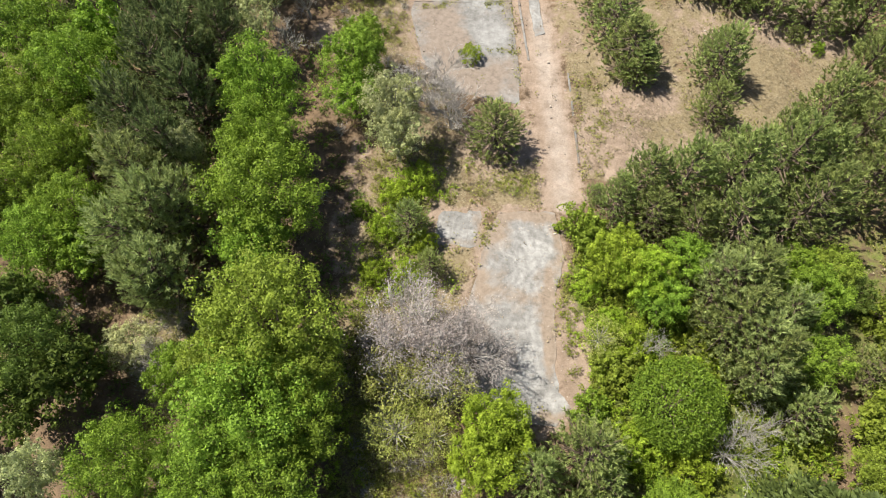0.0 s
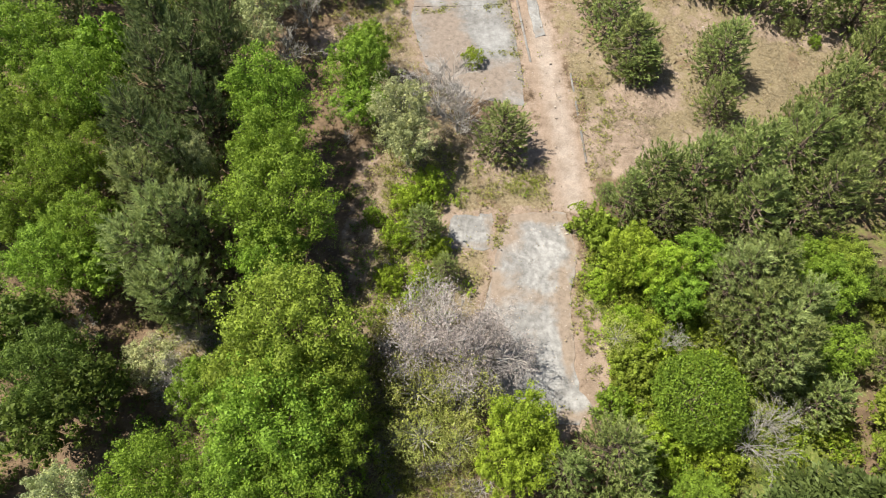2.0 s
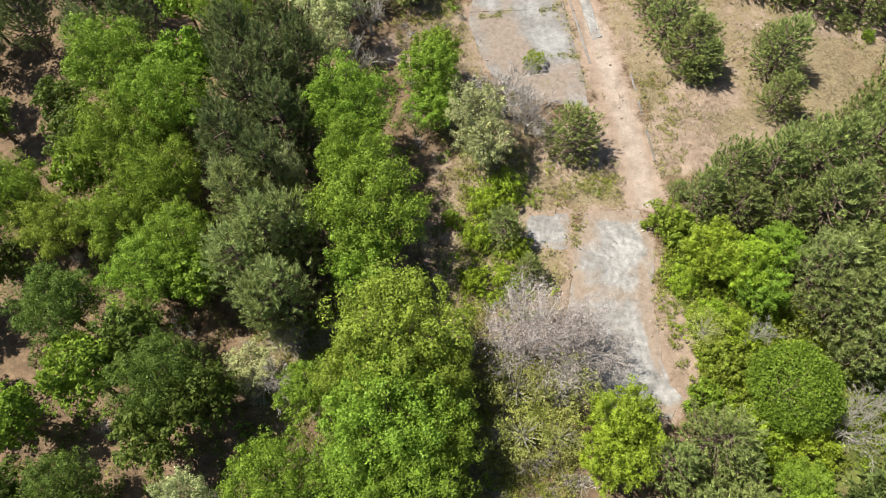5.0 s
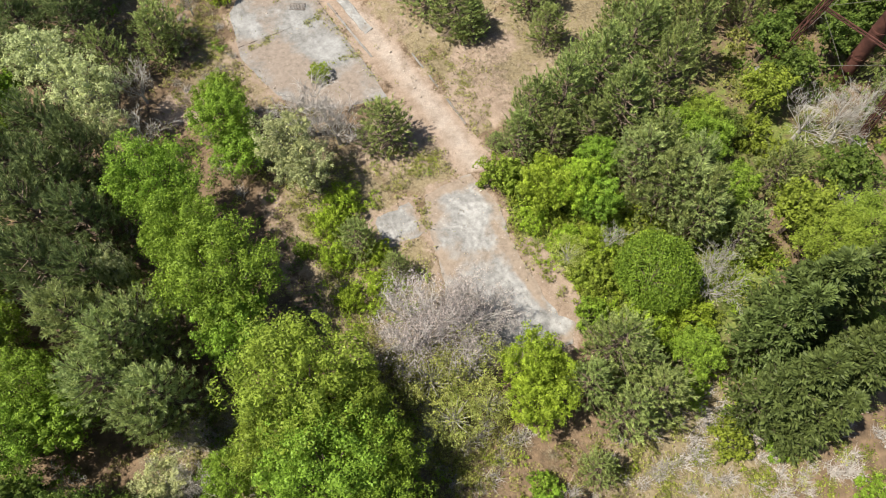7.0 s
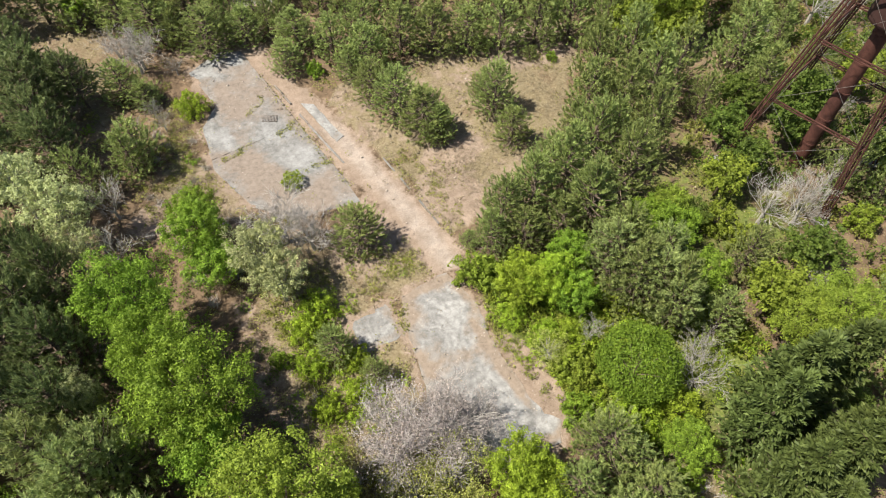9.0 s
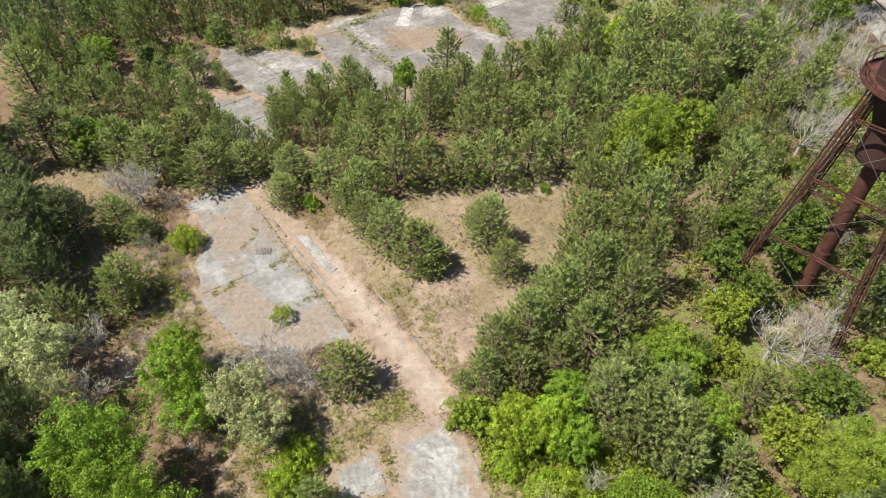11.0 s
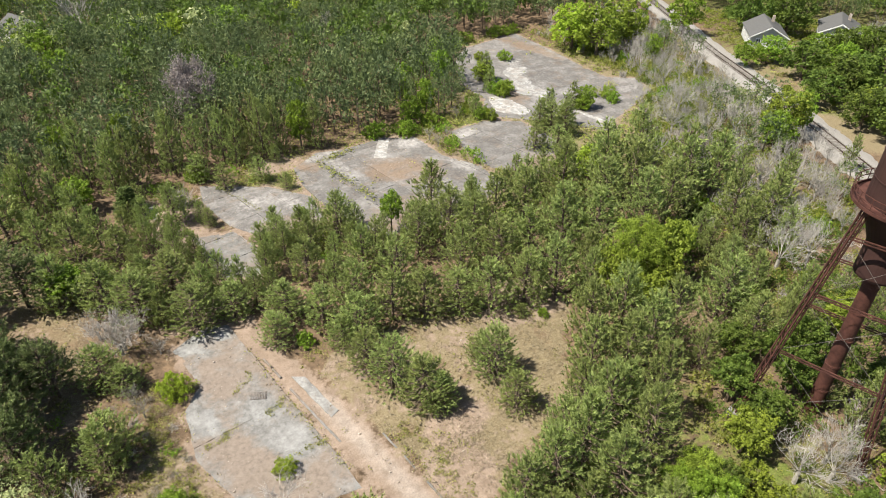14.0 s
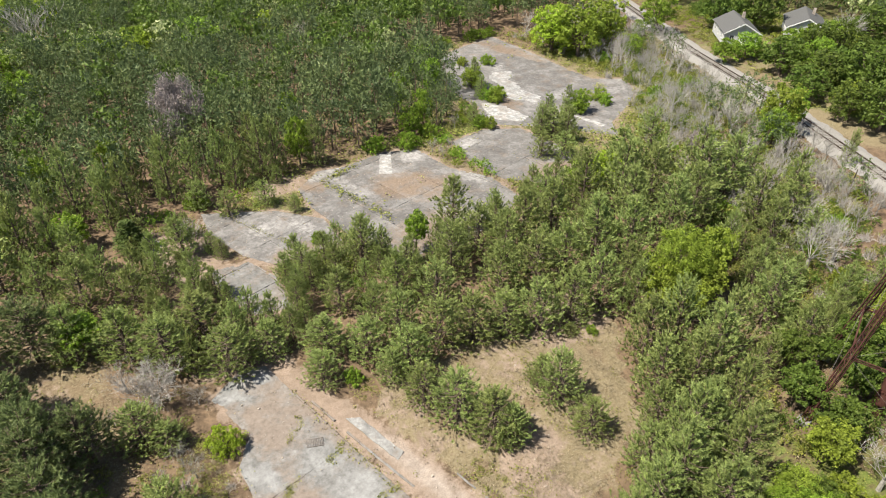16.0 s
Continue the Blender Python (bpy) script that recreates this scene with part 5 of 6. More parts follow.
plant("lush", 84.4, 95.2, 2.6, 2.0)
plant("olive", 94.1, 34.5, 9.0, 3.8)
plant("lush", 88.8, 32.6, 6.5, 3.1)
plant("lush", 98.4, 34.3, 7.3, 2.9)
plant("lush", 129.9, 58.6, 6.0, 3.8)
plant("lush", 124.0, 60.5, 5.6, 3.2)
plant("lush", 133.3, 84.3, 9.9, 4.9)
plant("lush", -1.6, 141.1, 8.6, 4.5)
plant("lush", -0.8, 127.9, 8.1, 3.8)
plant("lush", 25.0, 140.6, 9.0, 5.0)
plant("lush", 36.6, 137.3, 9.1, 5.1)
plant("lush", 16.1, 139.0, 8.4, 4.8)
plant("dark", 41.1, 1.7, 5.2, 2.1)
plant("lush", -11.9, 55.1, 4.9, 2.4)
plant("darkpine", -25.9, 16.6, 11.3, 2.9)
plant("darkpine", -23.3, 14.3, 10.5, 3.1)
plant("darkpine", -25.0, 11.5, 11.3, 3.2)
plant("darkpine", -21.9, 10.0, 10.5, 2.9)
plant("darkpine", -25.6, 7.3, 11.3, 3.0)
plant("darkpine", -22.5, 5.9, 10.5, 2.6)
plant("oldpine", -23.8, 2.9, 10.5, 3.1)
plant("oldpine", -20.7, 0.7, 9.7, 2.9)
plant("oldpine", -23.5, -1.7, 9.7, 3.0)
plant("oldpine", -20.8, -3.6, 9.7, 2.8)
plant("oldpine", -22.2, -4.7, 8.9, 2.2)
plant("darkpine", -21.2, 16.1, 9.7, 2.7)
plant("oldpine", 16.5, -2.3, 8.1, 2.8)
plant("oldpine", 17.8, -5.8, 8.1, 2.7)
plant("oldpine", 18.3, -8.2, 7.3, 2.3)
plant("oldpine", 20.3, -4.4, 7.7, 2.2)
plant("darkpine", -23.2, 19.9, 9.7, 3.0)
plant("oldpine", -22.6, 0.0, 10.5, 2.8)
plant("darkpine", -19.4, 33.0, 7.3, 3.0)
plant("darkpine", -23.1, 34.1, 7.3, 2.9)
plant("darkpine", -19.5, 39.9, 8.1, 3.9)
plant("darkpine", -16.1, 57.6, 7.7, 4.1)
plant("darkpine", -20.0, 47.4, 7.7, 3.4)
plant("darkpine", -18.9, 43.1, 7.7, 3.6)
plant("darkpine", -15.5, 41.0, 6.9, 2.9)
plant("darkpine", -19.3, 35.9, 7.7, 3.3)
plant("olive", -13.2, -7.6, 10.4, 4.9)
plant("olive", -14.9, -9.6, 8.0, 3.1)
plant("olive", -10.7, -9.3, 7.9, 3.0)
plant("olive", 7.7, 3.4, 3.1, 2.1)
plant("olive", 9.2, -7.4, 2.6, 1.7)
plant("olive", 11.3, -22.3, 2.6, 1.7)
plant("pale", -19.9, 19.4, 6.6, 2.0)
plant("pale", -21.0, 5.1, 9.0, 1.2)
plant("pale", -25.6, -16.6, 7.4, 1.8)
plant("pale", -23.6, -7.9, 3.5, 1.9)
plant("pale", -7.4, 11.6, 7.3, 2.6)
plant("pale", -6.8, 9.6, 5.7, 2.2)
plant("pale", -22.4, 27.6, 7.9, 3.0)
plant("pale", -19.9, 23.5, 7.4, 3.0)
plant("pale", -22.5, 7.1, 6.4, 1.2)
plant("pale", 65.6, 107.9, 8.4, 3.0)
plant("pine", 1.0, 11.4, 5.1, 2.9)
plant("pine", -5.4, 2.8, 4.3, 1.9)
plant("pine", -3.5, -0.4, 3.3, 1.4)
plant("pine", 7.0, -13.6, 8.2, 2.8)
plant("pine", 4.2, -14.9, 7.1, 2.2)
plant("pine", 7.6, -15.4, 6.7, 2.0)
plant("pine", 9.0, 6.7, 2.0, 1.0)
plant("pine", 7.6, -17.5, 8.2, 2.8)
plant("pine", 5.4, -17.8, 7.1, 2.4)
plant("pine", 2.0, -19.8, 4.3, 1.6)
plant("pine", 14.8, 5.9, 8.8, 3.0)
plant("pine", 12.0, 6.5, 7.8, 2.5)
plant("pine", 18.2, 6.3, 9.8, 3.3)
plant("pine", 18.3, 2.4, 9.8, 3.2)
plant("pine", 18.1, -2.0, 8.8, 3.1)
plant("pine", 17.0, -5.0, 8.8, 3.0)
plant("pine", 18.1, -7.7, 8.8, 2.5)
plant("pine", 22.1, 7.9, 9.8, 3.2)
plant("pine", 22.8, 4.0, 9.8, 3.1)
plant("pine", 15.6, 2.5, 6.9, 2.3)
plant("pine", 10.2, 5.0, 5.9, 1.9)
plant("pine", 12.7, 3.8, 5.9, 2.3)
plant("pine", -13.5, 29.5, 5.9, 2.7)
plant("pine", 11.3, 24.4, 6.0, 3.1)
plant("pine", 12.6, 20.6, 5.7, 3.3)
plant("pine", 13.3, 19.1, 4.5, 2.2)
plant("pine", 20.0, 19.7, 6.0, 2.9)
plant("pine", 19.2, 15.1, 4.5, 2.2)
plant("pine", 20.4, 22.1, 3.5, 1.9)
plant("pine", -12.5, 31.1, 5.1, 2.9)
plant("pine", -11.6, 40.4, 4.7, 2.8)
plant("pine", -10.0, 38.5, 3.1, 2.2)
plant("pine", -2.2, 49.3, 6.3, 4.3)
plant("pine", -1.8, 43.5, 5.5, 3.5)
plant("pine", -6.2, 47.9, 6.3, 3.8)
plant("pine", 2.3, 43.1, 4.3, 2.9)
plant("pine", 7.0, 39.4, 4.8, 3.3)
plant("pine", 4.5, 36.4, 3.9, 2.4)
plant("pine", 9.8, 36.3, 5.2, 3.0)
plant("pine", 11.7, 31.8, 5.9, 3.3)
plant("pine", 10.6, 28.1, 4.7, 2.6)
plant("pine", 9.9, 32.2, 3.9, 2.3)
plant("pine", 16.2, 32.5, 6.6, 3.2)
plant("pine", 19.4, 30.9, 6.2, 3.5)
plant("pine", 23.0, 29.7, 5.2, 3.1)
plant("pine", 13.9, 36.3, 6.6, 3.1)
plant("pine", 26.0, 27.5, 6.9, 3.2)
plant("pine", 29.8, 26.5, 6.9, 3.4)
plant("pine", 33.7, 25.4, 7.8, 3.3)
plant("pine", 28.0, 24.7, 1.6, 1.0)
plant("pine", 26.9, 13.7, 7.8, 3.1)
plant("pine", 30.7, 17.4, 8.8, 3.2)
plant("pine", 34.0, 16.1, 9.4, 3.3)
plant("pine", 29.1, 11.6, 9.0, 3.2)
plant("pine", 23.7, 11.4, 6.3, 2.4)
plant("pine", 32.3, 11.3, 9.4, 3.2)
plant("pine", 24.9, 7.8, 8.6, 3.0)
plant("pine", 28.5, 6.8, 9.4, 3.0)
plant("pine", 19.6, 9.5, 5.9, 2.4)
plant("pine", 37.4, 12.5, 8.8, 3.1)
plant("pine", 18.7, 50.0, 6.9, 2.9)
plant("pine", 17.8, 41.5, 6.9, 3.1)
plant("pine", 11.7, 44.3, 6.2, 2.9)
plant("pine", 11.5, 51.4, 5.2, 2.4)
plant("pine", 2.7, 65.9, 5.9, 3.0)
plant("pine", -5.5, 59.2, 5.9, 3.1)
plant("pine", -8.8, 51.6, 6.7, 3.4)
plant("pine", -12.8, 54.9, 7.1, 3.4)
plant("pine", -9.9, 62.3, 7.8, 3.4)
plant("pine", -16.1, 72.4, 7.8, 4.0)
plant("pine", 31.8, 47.9, 8.0, 3.7)
plant("pine", 30.8, 42.1, 7.6, 3.6)
plant("pine", 25.1, 40.8, 7.6, 3.4)
plant("pine", 20.1, 37.3, 6.9, 3.2)
plant("pine", 26.6, 34.2, 7.6, 3.6)
plant("pine", 31.0, 32.5, 8.0, 3.6)
plant("pine", 35.2, 31.5, 8.0, 3.7)
plant("pine", 35.9, 39.5, 8.7, 3.8)
plant("pine", 40.5, 38.4, 8.7, 3.8)
plant("pine", 39.8, 30.9, 9.8, 3.7)
plant("pine", 42.7, 28.1, 9.4, 3.7)
plant("pine", 31.6, 38.1, 8.0, 3.5)
plant("pine", 47.9, 39.4, 9.8, 3.8)
plant("pine", 53.3, 37.6, 10.2, 4.2)
plant("pine", 56.1, 34.1, 10.2, 4.2)
plant("pine", 55.7, 27.8, 9.8, 3.9)
plant("pine", 48.3, 32.2, 9.8, 3.8)
plant("pine", 50.5, 27.6, 9.8, 3.7)
plant("pine", 64.2, 32.6, 10.6, 4.1)
plant("pine", -17.8, 28.8, 5.9, 2.6)
plant("pine", 8.8, 75.7, 4.3, 2.4)
plant("pine", 11.3, 71.4, 3.9, 2.3)
plant("pine", 16.5, 70.7, 3.9, 2.2)
plant("pine", 18.6, 66.2, 2.7, 1.3)
plant("pine", 20.1, 51.9, 5.2, 2.4)
plant("pine", 71.4, 86.5, 4.2, 2.6)
plant("pine", 64.2, 58.8, 5.2, 3.6)
plant("pine", 57.6, 55.4, 4.2, 2.6)
plant("pine", 60.5, 53.2, 4.2, 2.8)
plant("pine", 91.7, 21.9, 5.9, 1.5)
plant("pine", 66.5, 41.4, 9.8, 4.0)
plant("pine", 57.9, 40.6, 9.8, 3.8)
plant("pine", 62.5, 30.4, 9.8, 4.1)
plant("pine", 67.2, 29.0, 9.8, 3.9)
plant("pine", 62.0, 22.1, 8.8, 3.6)
plant("pine", 66.4, 19.8, 7.8, 3.3)
plant("pine", 45.2, 12.3, 8.8, 3.3)
plant("pine", 44.1, 7.5, 7.1, 2.8)
plant("pink", -4.2, -6.8, 7.4, 4.4)
plant("pink", -0.9, -7.2, 6.5, 3.5)
plant("pink", 13.8, 92.4, 13.2, 3.9)
plant("pink", 15.6, 94.0, 12.4, 3.2)
plant("pink", 73.6, 37.5, 6.0, 2.6)
plant("sparse", -5.2, -9.8, 5.2, 2.7)
plant("sparse", -2.2, -10.0, 5.2, 2.7)
plant("sparse", -5.0, -12.6, 4.3, 2.3)
plant("sparse", -2.5, -12.7, 3.4, 1.8)
plant("sparse", 8.6, -5.4, 2.6, 1.8)
plant("thin", -17.5, 19.3, 5.2, 2.9)
plant("thin", -28.9, -5.7, 4.5, 1.9)
plant("thin", 12.0, -6.0, 3.6, 1.5)
plant("thin", 18.2, -11.2, 3.6, 2.2)
plant("thin", 34.9, -5.9, 5.9, 3.2)
plant("thin", -16.4, 24.9, 4.5, 2.7)
plant("thin", -21.1, -5.8, 3.6, 1.5)
plant("thin", -8.9, 44.1, 4.9, 3.6)
plant("dry", -9.3, 43.6, 5.0, 3.2)
plant("thin", -10.7, 47.4, 4.0, 2.5)
plant("thin", 4.0, 66.9, 4.7, 2.8)
plant("thin", 58.6, 13.4, 7.3, 4.6)
plant("thin", 63.0, 12.0, 6.4, 3.6)
plant("thin", 66.4, 18.0, 6.1, 3.5)
plant("thin", 32.6, -4.3, 5.7, 3.6)
plant("thin", 36.4, -4.7, 5.1, 2.8)
plant("thin", 89.1, 51.5, 7.5, 4.6)
plant("thin", 94.1, 47.7, 7.5, 4.6)
plant("thin", 87.9, 39.2, 7.2, 4.3)
plant("thin", 82.1, 40.6, 6.3, 3.8)
plant("thin", 78.7, 32.3, 6.1, 3.5)
plant("thin", 75.3, 26.5, 6.0, 3.3)
plant("thin", 77.5, 22.6, 5.9, 3.3)
plant("thin", 78.4, 19.7, 5.9, 3.2)
plant("thin", 109.4, 62.7, 7.6, 4.7)
plant("thin", 99.7, 63.3, 7.0, 4.0)
plant("thin", 80.6, 46.3, 6.0, 3.4)
plant("thin", 9.0, 160.7, 13.8, 9.0)
plant("thin", 116.9, 70.6, 7.8, 3.8)
plant("thin", 154.8, 47.4, 8.9, 5.2)
plant("yellow", -5.0, 6.9, 3.5, 1.8)
plant("yellow", -6.6, 5.5, 2.9, 1.6)
plant("yellow", -7.3, 2.6, 2.6, 1.5)
plant("yellow", -4.2, 1.6, 2.4, 1.4)
plant("yellow", -5.3, -1.0, 2.3, 1.4)
plant("yellow", -7.8, -1.0, 2.0, 1.3)
plant("yellow", 1.0, -12.0, 5.7, 2.5)
plant("yellow", 0.4, -14.3, 4.9, 2.5)
plant("yellow", 2.3, -12.6, 4.3, 1.6)
plant("yellow", 9.9, 0.1, 5.0, 2.6)
plant("olive", 8.6, 2.6, 3.0, 1.9)
plant("olive", 10.4, -8.0, 2.8, 1.9)
plant("yellow", 11.8, -1.1, 5.3, 2.2)
plant("yellow", 9.6, -3.8, 2.6, 1.3)
plant("yellow", 10.8, -5.4, 3.1, 1.9)
plant("yellow", 8.0, -1.5, 2.2, 1.4)
plant("yellow", 10.8, -12.7, 3.9, 2.1)
plant("yellow", 13.9, -13.9, 3.7, 2.1)
plant("yellow", -6.5, 35.3, 2.6, 1.9)
plant("olive", 103.1, 85.0, 12.3, 6.6)
plant("yellow", 102.0, 91.8, 10.7, 5.9)
plant("olive", 113.8, 85.8, 10.8, 5.4)
plant("yellow", 56.2, 42.2, 6.4, 3.0)


def free_spot(x, y, r, keep):
    if any((x - a) ** 2 + (y - b) ** 2 < (keep * (r + c)) ** 2 for a, b, c in PLANTED):
        return False
    if any(inside(x, y, p) for p in FLOORS) or inside(x, y, SAND):
        return False
    return line_gap(x, y, TRACK) > 3.0 and line_gap(x, y, RAILWAY) > 5.5


UNDER = {}
spots = {"pine": [], "lush": [], "yellow": [], "pale": []}


def fill(poly, spacing, mixture, seed, keep=0.6, low=False, over=False):
    """Woodland: plants of a mixture of (kind, share, height, radius) over an area, wherever there is room."""
    rng = random.Random(seed)
    xs, ys = [p[0] for p in poly], [p[1] for p in poly]
    y = min(ys)
    while y < max(ys):
        x = min(xs)
        while x < max(xs):
            px, py = x + rng.uniform(-0.45, 0.45) * spacing, y + rng.uniform(-0.45, 0.45) * spacing
            roll, what = rng.random(), mixture[-1]
            for row in mixture:
                roll -= row[1]
                if roll <= 0:
                    what = row
                    break
            s = rng.uniform(0.78, 1.18)
            if inside(px, py, poly) and (over or free_spot(px, py, what[3] * s, keep)):
                if low and what[0] not in ("pine", "thin"):
                    UNDER.setdefault(what[0], []).append((px, py, what[2] * s, what[3] * s))
                    PLANTED.append((px, py, what[3] * s))
                elif what[0] == "pine" and math.hypot(px - 2, py - 8) > 76:
                    spots["pine"].append((px, py, what[2] * s, what[3] * s))
                    PLANTED.append((px, py, what[3] * s))
                else:
                    plant(what[0], px, py, what[2] * s, what[3] * s)
            x += spacing
        y += spacing


YOUNG = [("pine", 0.9, 6.6, 2.4), ("lush", 0.06, 5.0, 1.8), ("dry", 0.04, 4.0, 1.6)]
fill([(22, 2), (36, 8), (60, 14), (64, 30), (56, 44), (40, 38), (36, 24), (28, 15)], 3.2, YOUNG, 1)
fill([(24, 34), (40, 34), (60, 40), (58, 46), (46, 46), (30, 44), (18, 44), (10, 42), (10, 36)], 3.2, YOUNG, 2)
fill([(-12, 44), (2, 46), (2, 66), (-6, 72), (-14, 70)], 3.3, YOUNG, 3)
fill([(-62, 20), (-18, 18), (-20, 40), (-19, 66), (-30, 70), (-50, 60)], 4.0, [("darkpine", 0.7, 8.5, 2.6), ("lush", 0.3, 6.0, 2.4)], 4)
fill([(-62, -30), (-16, -18), (-14, 14), (-24, 22), (-62, 20)], 4.2, [("lush", 0.4, 7.0, 2.6), ("dark", 0.5, 6.5, 2.6), ("olive", 0.1, 6.0, 2.6)], 5, 0.66)
fill([(14, -12), (30, -24), (46, -16), (60, 0), (58, 12), (40, 8), (26, 2), (20, -2)], 3.6, [("pine", 0.5, 6.5, 2.2), ("dark", 0.16, 4.5, 2.0), ("olive", 0.24, 4.0, 2.0), ("thin", 0.10, 4.5, 2.2)], 6, 0.5)
fill([(24, -12), (44, -14), (60, 0), (60, 14), (44, 14), (34, 8)], 2.4, [("dark", 0.62, 2.4, 1.3), ("weed", 0.2, 1.8, 1.3), ("lush", 0.04, 2.2, 1.3), ("dry", 0.14, 2.2, 1.4)], 16, 0.42, True)
fill([(62, 12), (84, 12), (96, 34), (110, 56), (102, 66), (88, 56), (70, 46), (64, 30)], 3.8, [("thin", 0.62, 5.0, 2.4), ("lush", 0.18, 3.5, 1.8), ("pine", 0.2, 7.0, 2.2)], 7, 0.6)
fill([(-16, 70), (-2, 76), (10, 76), (22, 76), (34, 76), (48, 74), (56, 74), (62, 80), (66, 92), (50, 96), (10, 98), (-20, 92)], 3.3, [("pine", 0.97, 9.5, 2.5), ("lush", 0.03, 7.0, 2.0)], 8, 0.52)
fill([(-24, -40), (24, -40), (30, -34), (18, -33), (4, -27), (-1, -21), (-8, -18), (-24, -18)], 4.0, [("lush", 0.5, 6.0, 2.3), ("pine", 0.5, 7.0, 2.2)], 9)
fill([(102, 66), (112, 62), (136, 92), (130, 104), (104, 108), (98, 92), (99, 76)], 4.2, [("lush", 0.2, 5.0, 2.2), ("thin", 0.72, 6.5, 2.6), ("pine", 0.08, 7.0, 2.2)], 10, 0.55)
fill([(112, 30), (128, 24), (150, 40), (152, 52), (136, 56), (122, 46)], 4.6, [("lush", 0.55, 6.5, 3.0), ("dark", 0.25, 8.0, 3.2), ("olive", 0.2, 5.5, 2.8)], 11, 0.6)

fill([(-9.5, -17), (-1.5, -17), (-1.5, -10), (-8.5, 4), (-4, 5), (-2.5, 10), (-9, 12), (-10, 0)], 1.5, [("yellow", 0.45, 1.0, 0.75), ("sparse", 0.35, 1.1, 0.8), ("olive", 0.2, 0.9, 0.7)], 21, 0.5, True)
fill([(-9, -3), (-1, -3), (-1, 2), (-4, 5), (-9, 5)], 1.4, [("yellow", 0.5, 1.1, 0.8), ("sparse", 0.25, 1.1, 0.8), ("olive", 0.25, 1.0, 0.8)], 22, 0.45, True)
fill([(6.6, 1), (9, 3), (13, -4), (12, -12), (8.2, -10), (8.2, -4)], 1.3, [("yellow", 0.5, 1.1, 0.9), ("olive", 0.3, 1.0, 0.8), ("sparse", 0.2, 1.1, 0.8)], 23, 0.4, True)
fill([(6, -18), (14, -22), (24, -20), (24, -4), (14, 2), (10, -4), (8, -12)], 1.7, [("yellow", 0.4, 1.6, 1.0), ("olive", 0.35, 1.5, 1.0), ("lush", 0.25, 1.6, 1.0)], 26, 0.36, True)
fill([(44, 4), (62, 4), (66, 26), (56, 30), (46, 18)], 2.3, [("dark", 0.45, 2.2, 1.4), ("weed", 0.25, 1.8, 1.4), ("lush", 0.05, 2.0, 1.3), ("pine", 0.25, 5.5, 1.9)], 24, 0.42, True)
fill([(-1, 6), (4, 6.5), (4.2, 10), (1, 11), (-2, 10)], 1.3, [("sparse", 0.7, 0.8, 0.7), ("yellow", 0.3, 0.8, 0.6)], 25, 0.4, True)

fill([(6.5, 1.0), (7.6, 4.2), (9.5, 3), (9.5, -9), (7.0, -8.2), (6.0, -4.5), (6.2, -1.0)], 1.0, [("olive", 0.6, 0.7, 0.7), ("sparse", 0.25, 0.7, 0.7), ("yellow", 0.15, 0.6, 0.6)], 37, 0.4, True, True)
fill([(0.2, 6.2), (4.8, 6.2), (4.6, 8.6), (1.0, 9.0)], 1.0, [("sparse", 0.7, 0.6, 0.6), ("olive", 0.3, 0.5, 0.6)], 38, 0.4, True, True)
fill([(112, 24), (122, 42), (131, 56), (134, 60), (140, 55), (150, 52), (168, 66), (176, 56), (150, 24), (128, 10)], 2.5, [("dark", 0.7, 3.0, 1.9), ("olive", 0.2, 2.2, 1.6), ("lush", 0.1, 2.4, 1.6)], 39, 0.3, True)
fill([(146, 74), (150, 66), (170, 72), (180, 90), (158, 92)], 2.6, [("dark", 0.75, 3.4, 2.0), ("olive", 0.25, 2.2, 1.6)], 40, 0.3, True)
fill([(-40, -26), (-9, -20), (-8.5, 12), (-14, 22), (-40, 20)], 1.75, [("dark", 0.5, 0.9, 0.95), ("sparse", 0.2, 0.8, 0.8), ("lush", 0.2, 0.8, 0.9), ("dry", 0.1, 1.0, 0.9)], 41, 0.0, True)

fill([(8.6, 4.4), (12, 3.4), (14.5, -4), (16, -12), (12, -15.5), (9.0, -12.5), (7.8, -9.5), (7.6, -4)], 1.05, [("olive", 0.55, 1.5, 1.1), ("yellow", 0.35, 1.6, 1.1), ("sparse", 0.10, 1.4, 1.0)], 43, 0.4, True, True)
fill([(14, 0), (20, -9), (23, -9), (25, -12), (23, -13.5), (18, -13.5), (14.5, -13), (14.5, -8)], 1.5, [("olive", 0.6, 2.2, 1.3), ("yellow", 0.25, 2.0, 1.3), ("lush", 0.15, 2.2, 1.3)], 44, 0.4, True, True)


def low_template(seed, what):
    """Corners of the small faces of one low bush of height 1 and radius 1."""
    rng = np.random.default_rng(seed)
    q = Quads()
    if what in ("dry", "straw"):
        for k in range(90):
            d = Vector((rng.normal(), rng.normal(), abs(rng.normal()) + 0.5)).normalized()
            e = d.cross(Vector(rng.normal(size=3))).normalized() * 0.022
            c = Vector((rng.normal() * 0.25, rng.normal() * 0.25, 0.05))
            q.add([c - e, c + e, c + Vector((d.x, d.y, d.z * 0.9)) * rng.uniform(0.6, 1.1)])
        return np.array([tuple(p) for p in q.v])
    clumps = []
    for k in range(26):
        a, w = rng.uniform(0, 6.283), math.sqrt(rng.uniform(0, 1)) * 0.85
        clumps.append(((w * math.cos(a), w * math.sin(a), (0.25 + 0.5 * rng.random()) * (1.05 - 0.5 * w)), rng.uniform(0.14, 0.3)))
    pts, nrm = crown_points(rng, clumps, 12 if what != "sparse" else 9, 0.6, -0.4)
    leaf_quads(q, rng, pts, nrm, 0.15 if what != "sparse" else 0.12)
    return np.array([tuple(p) for p in q.v])


